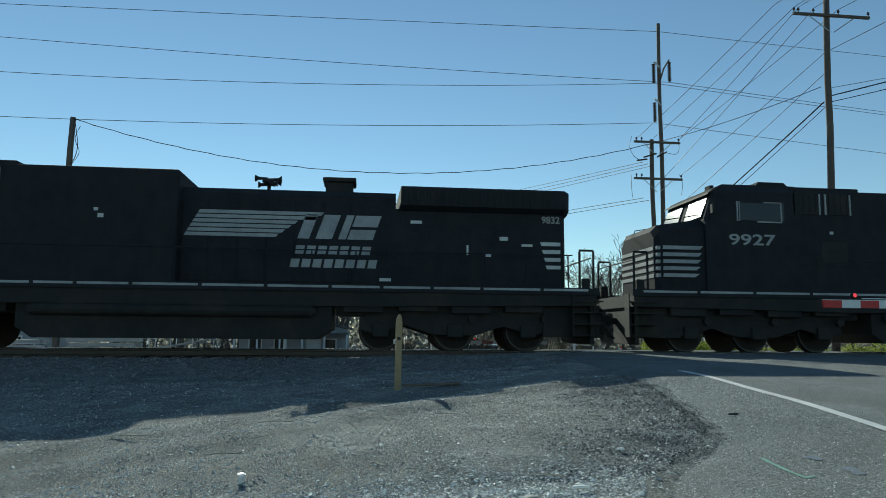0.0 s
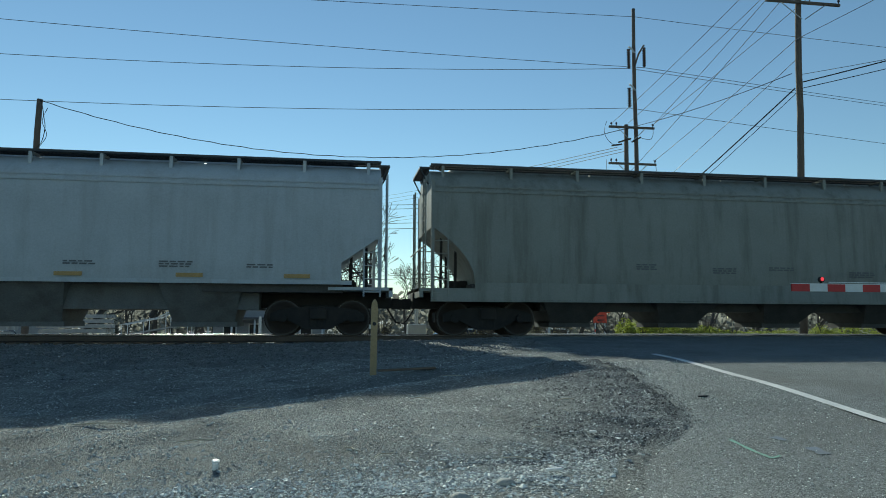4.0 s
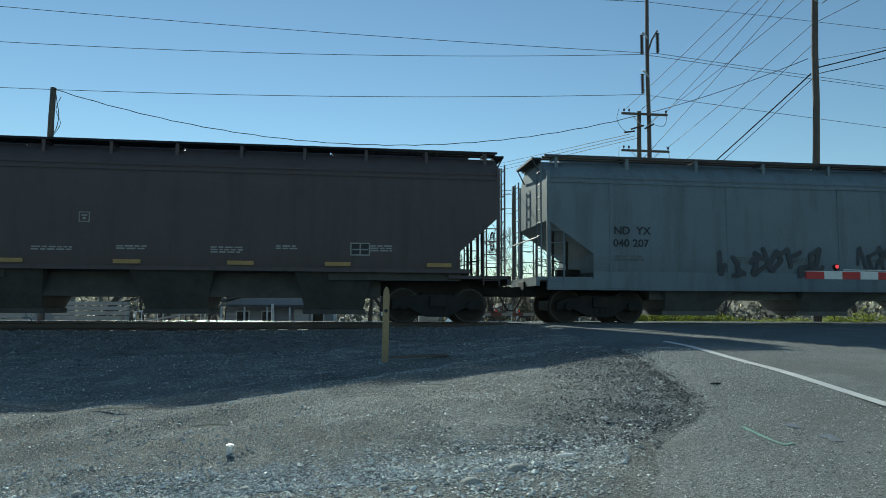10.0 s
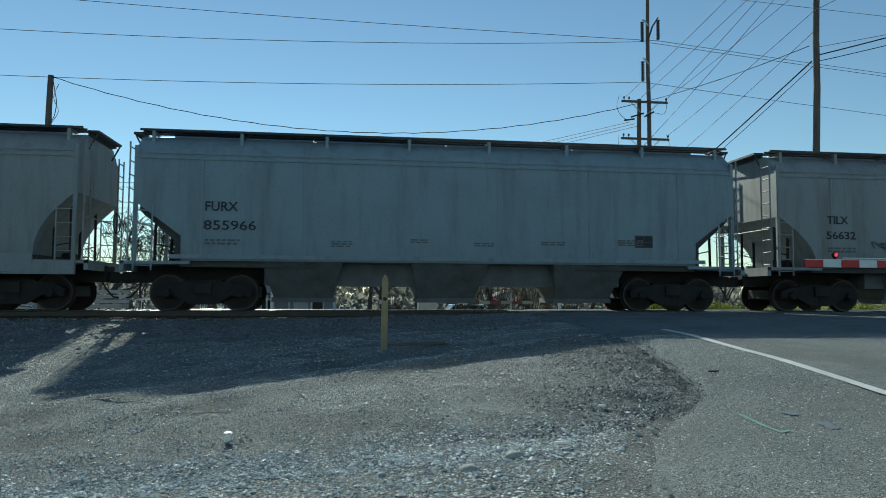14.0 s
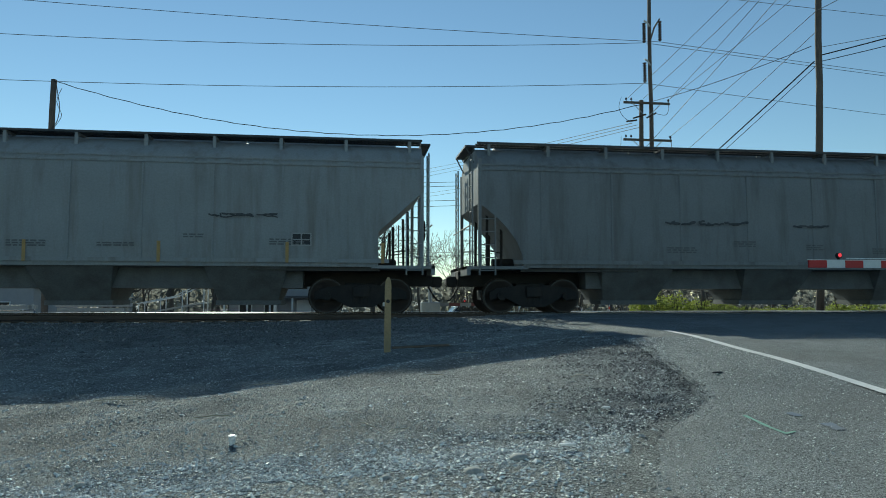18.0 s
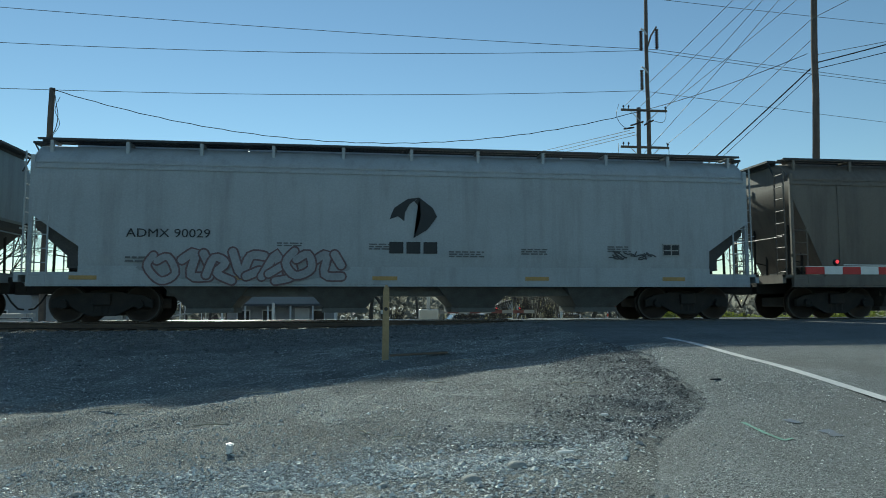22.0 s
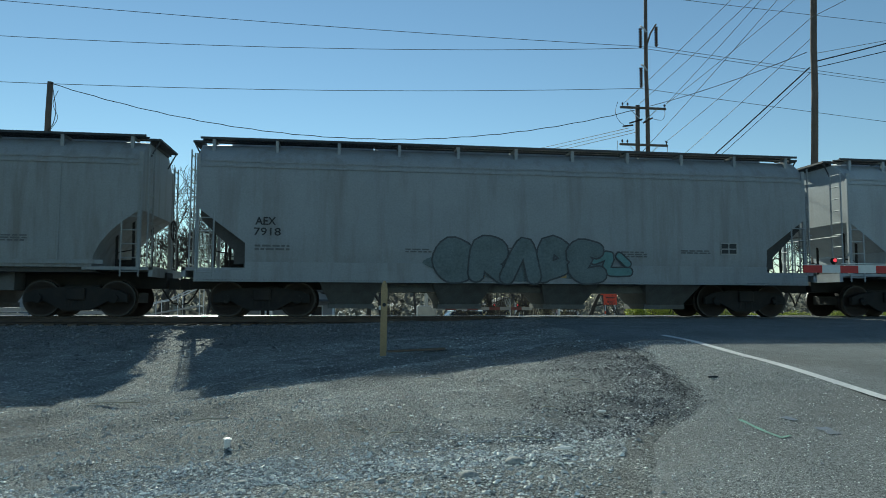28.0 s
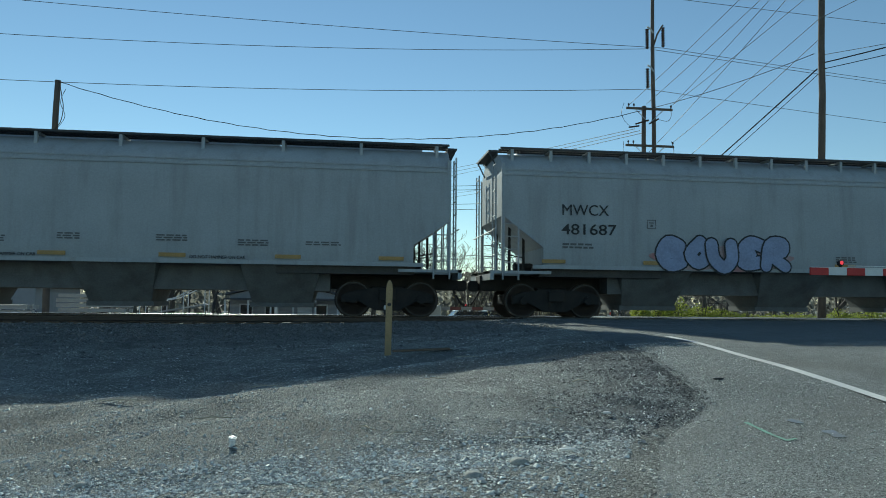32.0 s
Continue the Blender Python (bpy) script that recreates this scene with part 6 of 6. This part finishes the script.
def shrub(x, y, z, w, h, seed, mat, label, count=900, leaf=0.06, stems=14):
    r = random.Random(seed)
    ob = empty("shrub", pose(x, y, z), label, "shrub", "growth behind the track")
    bm = bmesh.new()
    for k in range(stems):
        a = r.uniform(0, 6.28)
        tip = Vector((math.cos(a) * w * r.uniform(0.2, 0.5), math.sin(a) * 0.5 * r.uniform(0.2, 1), h * r.uniform(0.6, 1.0)))
        tube(bm, [(tip.x * 0.1, tip.y * 0.1, 0), tip * 0.55 + Vector((0, 0, 0.1)), tip], [0.015, 0.01, 0.004], 4)
    part("brushwood", bm, BARK, ob)["kind"] = "stuff"
    vs, fs = [], []
    for k in range(count):
        u = r.random() ** 0.6
        a = r.uniform(0, 6.28)
        top = h * (0.55 + 0.45 * noise.noise(Vector((a, seed, 1)))) * math.sqrt(max(0.0, 1 - u * u * 0.8))
        p = Vector((math.cos(a) * u * w / 2, math.sin(a) * u * 0.8, r.random() ** 0.7 * top))
        d = Vector((r.gauss(0, 1), r.gauss(0, 1), r.gauss(0.4, 1))).normalized()
        e = d.orthogonal().normalized()
        n = len(vs)
        s = leaf * r.uniform(0.6, 1.5)
        vs += [tuple(p - e * s * 0.4), tuple(p + d * s), tuple(p + e * s * 0.4), tuple(p - d * s)]
        fs += [(n, n + 1, n + 2), (n, n + 2, n + 3)]
    me = bpy.data.meshes.new("foliage")
    me.from_pydata(vs, [], fs)
    me.materials.append(mat)
    link_part("foliage", me, ob)
    return ob


GL = "yellow-green weedy shrub beside the track"
for i, (x, y, w, h) in enumerate(((12.7, 29.6, 0.8, 1.3), (13.7, 30, 1.3, 1.9), (14.7, 30.2, 1.6, 1.7), (15.8, 30, 1.7, 1.3), (16.9, 30, 1.6, 1.0), (18.2, 30.3, 1.9, 0.75), (19.6, 30, 2.0, 0.7), (21.2, 30.5, 2.2, 0.8), (23.0, 30.5, 2.0, 1.0), (25.0, 31, 2.4, 1.5), (27.5, 31, 2.6, 1.7), (30, 31, 2.5, 1.3))):
    shrub(x, y, ground_z(x, y) + 0.25, w, h, 200 + i, LEAF, GL, 1100, 0.065)
DRY = leafy(islands(material("dry_leaf", (0.30, 0.27, 0.14), 0.8, vary=0.3, scale=3, fine=40, bump=0), 0.5))
for i, (x, y, w, h) in enumerate(((5.6, 33, 2.6, 3.2), (7.2, 33.5, 3.0, 3.8), (9.0, 34, 2.8, 3.6), (10.6, 36, 2.4, 3.4), (12.4, 38, 2.6, 3.2), (2.2, 36, 1.6, 2.2), (16.5, 40, 3.0, 2.6), (19.5, 41, 3.2, 3.0), (23, 42, 3.4, 3.0))):
    shrub(x, y, ground_z(x, y), w, h, 300 + i, DRY, "large half-bare bush behind the crossing", 520, 0.038, 90)


def evergreen(x, y, height, seed):
    """Tiers of drooping boughs round a straight trunk."""
    r = random.Random(seed)
    ob = empty("tree", pose(x, y, ground_z(x, y)), "dark narrow evergreen tree behind the railway", "tree")
    smooth(part("trunk", tube(bmesh.new(), [(0, 0, 0), (0.03, 0, height * 0.6), (0, 0, height)], [0.16, 0.09, 0.02], 7), BARK, ob))
    vs, fs = [], []
    for k in range(3200):
        h = r.random() ** 0.8
        reach = (1 - h) * height * 0.17 * r.uniform(0.3, 1.15)
        a = r.uniform(0, 6.28)
        p = Vector((math.cos(a) * reach, math.sin(a) * reach, 0.8 + h * (height - 0.8) - reach * 0.3))
        d = Vector((math.cos(a), math.sin(a), -0.5 + r.gauss(0, 0.3))).normalized() * r.uniform(0.08, 0.2)
        e = Vector((-d.y, d.x, r.gauss(0, 0.05))) * 0.35
        n = len(vs)
        vs += [tuple(p - d), tuple(p + e), tuple(p + d), tuple(p - e)]
        fs.append((n, n + 1, n + 2, n + 3))
    me = bpy.data.meshes.new("crown")
    me.from_pydata(vs, [], fs)
    me.materials.append(NEEDLE)
    link_part("crown", me, ob)


NEEDLE = islands(material("needle", (0.05, 0.065, 0.035), 0.8, vary=0.3, scale=3, fine=40, bump=0), 0.4)
evergreen(-3.9, 55, 7.0, 3)


def far_woods():
    """A belt of far bare woods and hedges: uneven clumps of small facets."""
    r = random.Random(8)
    vs, fs = [], []
    for k in range(27000):
        x = r.uniform(-170, 190)
        y = r.uniform(95, 125)
        top = 4.6 + 3.6 * abs(noise.noise(Vector((x * 0.06, 1.5, 0)))) + 2.2 * noise.noise(Vector((x * 0.3, 4, 0)))
        z = -1.2 + r.random() ** 0.8 * top
        s = r.uniform(0.25, 0.8)
        d = Vector((r.gauss(0, 1), r.gauss(0, 0.4), r.gauss(0, 1))).normalized() * s
        e = Vector((d.z, r.gauss(0, 0.3), -d.x)) * 0.5
        n = len(vs)
        p = Vector((x, y, z))
        vs += [tuple(p - d), tuple(p + e), tuple(p + d), tuple(p - e)]
        fs.append((n, n + 1, n + 2, n + 3))
    me = bpy.data.meshes.new("far_woods")
    me.from_pydata(vs, [], fs)
    me.materials.append(FAR_WOOD)
    tagged(new("far_woods", me), "grey-brown belt of distant bare woods", "woods", kind="stuff")


FAR_WOOD = leafy(islands(material("far_wood", (0.21, 0.205, 0.175), 0.9, vary=0.3, scale=0.3, fine=3, bump=0), 0.5))
far_woods()

# ------------------------------------------------------------ houses, vehicles and small things behind the track
SIDING = material("house_siding", (0.30, 0.31, 0.32), 0.7, vary=0.12, scale=2, fine=20, bump=0.1)
TRIM = material("house_trim", (0.62, 0.63, 0.63), 0.6, vary=0.08, scale=3, fine=30, bump=0.05)
SHINGLE = material("roof_shingle", (0.10, 0.10, 0.105), 0.9, vary=0.3, scale=2, fine=20, bump=0.4)
CAR_WHITE = material("car_white", (0.72, 0.73, 0.74), 0.25, vary=0.04, scale=2, fine=20, bump=0)
ORANGE = material("sign_orange", (0.85, 0.10, 0.05), 0.5, vary=0.08, scale=3, fine=30, bump=0)
BOARD = material("pale_board", (0.45, 0.43, 0.40), 0.8, vary=0.2, scale=3, fine=30, bump=0.2)


def house(x0, x1, y, depth, eave, ridge, label, porch=True, wall_mat=SIDING):
    z = ground_z((x0 + x1) / 2, y)
    ob = empty("house", pose(x0, y, z), label, "house", "houses behind the track")
    w = x1 - x0
    part("wall", box(bmesh.new(), 0, w, 0, depth, 0, eave), wall_mat, ob)
    part("roof", prism(bmesh.new(), [(-0.3, eave), (w / 2, ridge), (w + 0.3, eave), (w + 0.3, eave + 0.12), (w / 2, ridge + 0.14), (-0.3, eave + 0.12)], -0.3, depth + 0.3), SHINGLE, ob)
    part("gable", prism(bmesh.new(), [(0, eave), (w / 2, ridge - 0.02), (w, eave)], 0.0, depth), wall_mat, ob)
    part("door", box(bmesh.new(), w * 0.62, w * 0.62 + 0.9, -0.06, 0.0, 0.05, 2.05, 0.02), TRIM, ob)
    for u in (0.15, 0.38, 0.84):
        win = part("window", box(bmesh.new(), w * u - 0.42, w * u + 0.42, -0.05, 0.0, 0.85, 1.95), TRIM, ob)
        part("pane", box(bmesh.new(), w * u - 0.34, w * u + 0.34, -0.06, -0.045, 0.93, 1.87), GLASS_DARK, win)
    if porch:
        part("porch_roof", box(bmesh.new(), -0.1, w + 0.1, -1.8, -0.02, 2.2, 2.32, 0.01), SHINGLE, ob)
        part("porch_floor", box(bmesh.new(), 0, w, -1.7, -0.02, 0, 0.3), BOARD, ob)
        for i in range(6):
            part("porch_post", box(bmesh.new(), w * i / 5 - 0.05, w * i / 5 + 0.05, -1.7, -1.6, 0.3, 2.2), TRIM, ob)
    return ob


house(-7.6, -0.9, 45, 7, 2.5, 3.4, "low grey-sided house with a white-posted porch")
house(-34, -22, 52, 8, 2.9, 4.6, "grey-sided house with a dark shingle roof", False)
house(18.0, 23.0, 88, 5, 1.7, 2.7, "distant pale gabled shed", False, BOARD)


def car(x, y, turn, label, mat):
    z = ground_z(x, y)
    ob = empty("parked_car", pose(x, y, z, 0, 0, turn), label, "car", "parked cars")
    bm = bmesh.new()
    lerp_rows(bm, [[(u, -0.88 * k, 0.3), (u, -0.92 * k, h * 0.8), (u, -0.8 * k, h), (u, 0.8 * k, h), (u, 0.92 * k, h * 0.8), (u, 0.88 * k, 0.3)] for u, h, k in ((-2.25, 0.75, 0.9), (-2.0, 0.95, 0.98), (-0.9, 1.02, 1), (1.4, 1.04, 1), (2.1, 0.98, 0.97), (2.25, 0.8, 0.9))])
    body = smooth(part("body", bm, mat, ob))
    body.data.set_sharp_from_angle(angle=radians(35))
    bm = bmesh.new()
    lerp_rows(bm, [[(-1.35 + 0.5 * q, -0.86 + 0.13 * q, 1.0 + 0.55 * q), (1.85 - 0.25 * q, -0.86 + 0.13 * q, 1.0 + 0.55 * q), (1.85 - 0.25 * q, 0.86 - 0.13 * q, 1.0 + 0.55 * q), (-1.35 + 0.5 * q, 0.86 - 0.13 * q, 1.0 + 0.55 * q)] for q in (0, 0.92)])
    part("glasshouse", bm, GLASS_DARK, ob)
    part("roof", box(bmesh.new(), -0.9, 1.62, -0.74, 0.74, 1.50, 1.58, 0.03), mat, ob)
    for px in (-0.86, 0.35, 1.62):
        for s in (-1, 1):
            part("pillar", tube(bmesh.new(), [(px + (0.0 if px > 0 else -0.45), s * 0.85, 1.0), (px, s * 0.73, 1.52)], 0.045, 6), mat, ob)
    for px in (-1.4, 1.4):
        for s in (-1, 1):
            wheel = part("wheel", disc(bmesh.new(), s * 0.74, s * 0.93, 0.33, px, 0.33, 18), UNDER, ob)
            part("rim", disc(bmesh.new(), s * 0.925, s * 0.94, 0.2, px, 0.33, 12), GALVANISED, wheel)
    return ob


car(8.2, 50, 4, "white parked estate car behind the railway", CAR_WHITE)
car(13.0, 63, 10, "pale parked car in the distance", CAR_WHITE)
car(16.1, 50, 70, "white parked car seen end on behind the crossing", CAR_WHITE)
car(-20.5, 44, 0, "pale parked car beside a house", CAR_WHITE)


def works_sign():
    x, y = 17.9, 46.0
    z = ground_z(x, y)
    ob = empty("road_works_sign", pose(x, y, z), "orange road works sign on two legs", "sign")
    top = 2.10 - z
    part("panel", box(bmesh.new(), -0.48, 0.48, -0.02, 0.02, top - 0.98, top - 0.28, 0.02), ORANGE, ob)
    part("upper_panel", box(bmesh.new(), -0.70, 0.70, -0.05, -0.01, top - 0.29, top, 0.02), ORANGE, ob)
    part("legend_bar", box(bmesh.new(), -0.3, 0.3, -0.03, -0.02, top - 0.52, top - 0.46), LETTER_DARK, ob)
    part("arrow", prism(bmesh.new(), [(-0.26, top - 0.78), (-0.12, top - 0.70), (-0.12, top - 0.75), (0.22, top - 0.75), (0.22, top - 0.81), (-0.12, top - 0.81), (-0.12, top - 0.86)], -0.03, -0.02), LETTER_DARK, ob, "black arrow")
    for sx in (-0.35, 0.35):
        part("leg", tube(bmesh.new(), [(sx, 0.03, 0), (sx, 0.03, top - 0.3)], 0.04, 8), WHITE_PAINT, ob)
    for k in range(3):
        part("leg_band", tube(bmesh.new(), [(-0.35, 0.03, 0.5 + k * 0.45), (-0.35, 0.03, 0.7 + k * 0.45)], 0.05, 8), ORANGE, ob)


works_sign()


# far arm's gate red and white, darkened in the colour as if backlit
BACKLIT_RED = material("gate_backlit_red", (0.16, 0.06, 0.055), 0.6, vary=0.2, scale=5, fine=60, bump=0.05)
BACKLIT_WHITE = material("gate_backlit_white", (0.28, 0.28, 0.27), 0.6, vary=0.15, scale=5, fine=60, bump=0.05)


def far_gate():
    x, y = 3.42, 26.0
    z = ground_z(x, y)
    ob = empty("crossing_gate", pose(x, y, z), "far lowered red and white level-crossing gate arm", "crossing gate")
    part("mast", tube(bmesh.new(), [(-0.5, 0, 0), (-0.5, 0, 2.2)], 0.07, 10), GALVANISED, ob)
    part("mechanism_box", box(bmesh.new(), -0.85, -0.15, -0.25, 0.25, 0.1, 0.75, 0.03), GALVANISED, ob)
    zc = 1.07 - z
    for i in range(9):
        part("arm_panel", box(bmesh.new(), -0.2 + i * 0.42, 0.215 + i * 0.42, -0.02, 0.02, zc - 0.06, zc + 0.06), BACKLIT_RED if i % 2 else BACKLIT_WHITE, ob)
    for lx in (0.8, 2.09, 2.99):
        lamp = part("gate_lamp", disc(bmesh.new(), -0.05, 0.05, 0.06, lx, zc + 0.13, 12), UNDER, ob)
        part("lamp_lens", disc(bmesh.new(), -0.07, -0.05, 0.03, lx, zc + 0.13, 12), LAMP_DIM, lamp, "glowing red lens")


far_gate()


def yard_things():
    def stack(x, y, w, n, label):
        z = ground_z(x, y)
        ob = empty("board_stack", pose(x, y, z), label, "boards")
        r = random.Random(6)
        for i in range(n):
            for k in range(3):
                part("board", box(bmesh.new(), -w / 2 + r.uniform(-0.2, 0.2), w / 2 + r.uniform(-0.2, 0.2), k * 0.3, k * 0.3 + 0.27, 0.25 * i, 0.25 * i + 0.18), BOARD, ob)
    stack(-13.3, 38, 3.4, 9, "stack of pale timber boards in a yard")
    stack(-15.6, 33, 2.8, 6, "low stack of pale timber boards")
    # ramp with hand rails
    x, y = -8.6, 35.0
    z = ground_z(x, y)
    ob = empty("access_ramp", pose(x, y, z), "pale metal access ramp with sloping hand rails", "ramp")
    part("deck", prism(bmesh.new(), [(-1.6, 1.0), (1.4, 1.55), (1.4, 1.62), (-1.6, 1.07)], 0, 1.0), BOARD, ob)
    for s in (0.0, 1.0):
        part("hand_rail", tube(bmesh.new(), [(-1.6, s, 1.55), (0.1, s, 1.9), (1.5, s, 2.6)], 0.03, 6), TRIM, ob)
        for k in range(4):
            part("rail_post", tube(bmesh.new(), [(-1.5 + k, s, 0.0), (-1.5 + k, s, 1.6 + k * 0.3)], 0.025, 6), TRIM, ob)
    for i, (x, y, h) in enumerate(((-17.3, 36, 2.2), (-3.3, 31, 1.7), (9.6, 31, 1.6))):
        ob = part("white_post", tube(bmesh.new(), [(0, 0, 0), (0, 0, h), (0, 0, h + 0.03)], [0.06, 0.06, 0.02], 10), TRIM, at=pose(x, y, ground_z(x, y)))
        tagged(ob, "plain white post in the ground", "post")


yard_things()


def stones():
    r = random.Random(77)
    for x, y, s in ((1.02, 4.22, 0.055), (0.70, 4.02, 0.06), (0.2, 4.1, 0.03), (-0.6, 4.3, 0.035), (-1.6, 4.5, 0.03)):
        bm = bmesh.new()
        bmesh.ops.create_icosphere(bm, subdivisions=2, radius=s)
        for v in bm.verts:
            q = 1 + 0.22 * noise.noise(v.co * 12 + Vector((x * 9, y * 7, 0)))
            v.co = Vector((v.co.x * q * 1.15, v.co.y * q, v.co.z * q * 0.62))
        ob = smooth(part("stone", bm, STONE, at=pose(x, y, ground_z(x, y) + s * 0.1, 0, 0, r.uniform(0, 180))))
        tagged(ob, "rounded grey stone lying in the gravel", "stone", "loose stones")


STONE = material("stone", (0.33, 0.33, 0.30), 0.85, vary=0.3, scale=12, fine=80, bump=0.3)
stones()


def motions():
    """The train's run: every vehicle keeps its place in the train; wheels turn with the way made."""
    def way(t):
        return 11.61 * t + 0.35 * (1.0 if t <= 1.1 else max(0.0, 1 - (t - 1.1) / 0.1))
    for wheels, x, radius in WHEELSETS:
        # each wheelset rolls through the stretch of track that can be seen, about 30 m either side of the crossing
        start = wheels.parent.matrix_basis.translation.x + x
        first = max(0, math.floor((start - 31) / 11.61 * FPS))
        last = min(32 * FPS, math.ceil((start + 27) / 11.61 * FPS))
        ks = sorted({0, 32 * FPS} | set(range(first, last + 1)))
        walk(wheels, [(k / FPS, pose(x, 0, radius, 0, -math.degrees(way(min(max(k, first), last) / FPS) / radius) % 360, 0)) for k in ks])
    for car_, offset in CARS:
        walk(car_, [(t, pose(offset - way(t), TRACK_Y, RAIL_Z)) for t in (0, 0.4, 0.8, 1.0, 1.1, 1.2, 1.3, 1.5, 2, 4, 8, 16, 24, 32)])


motions()
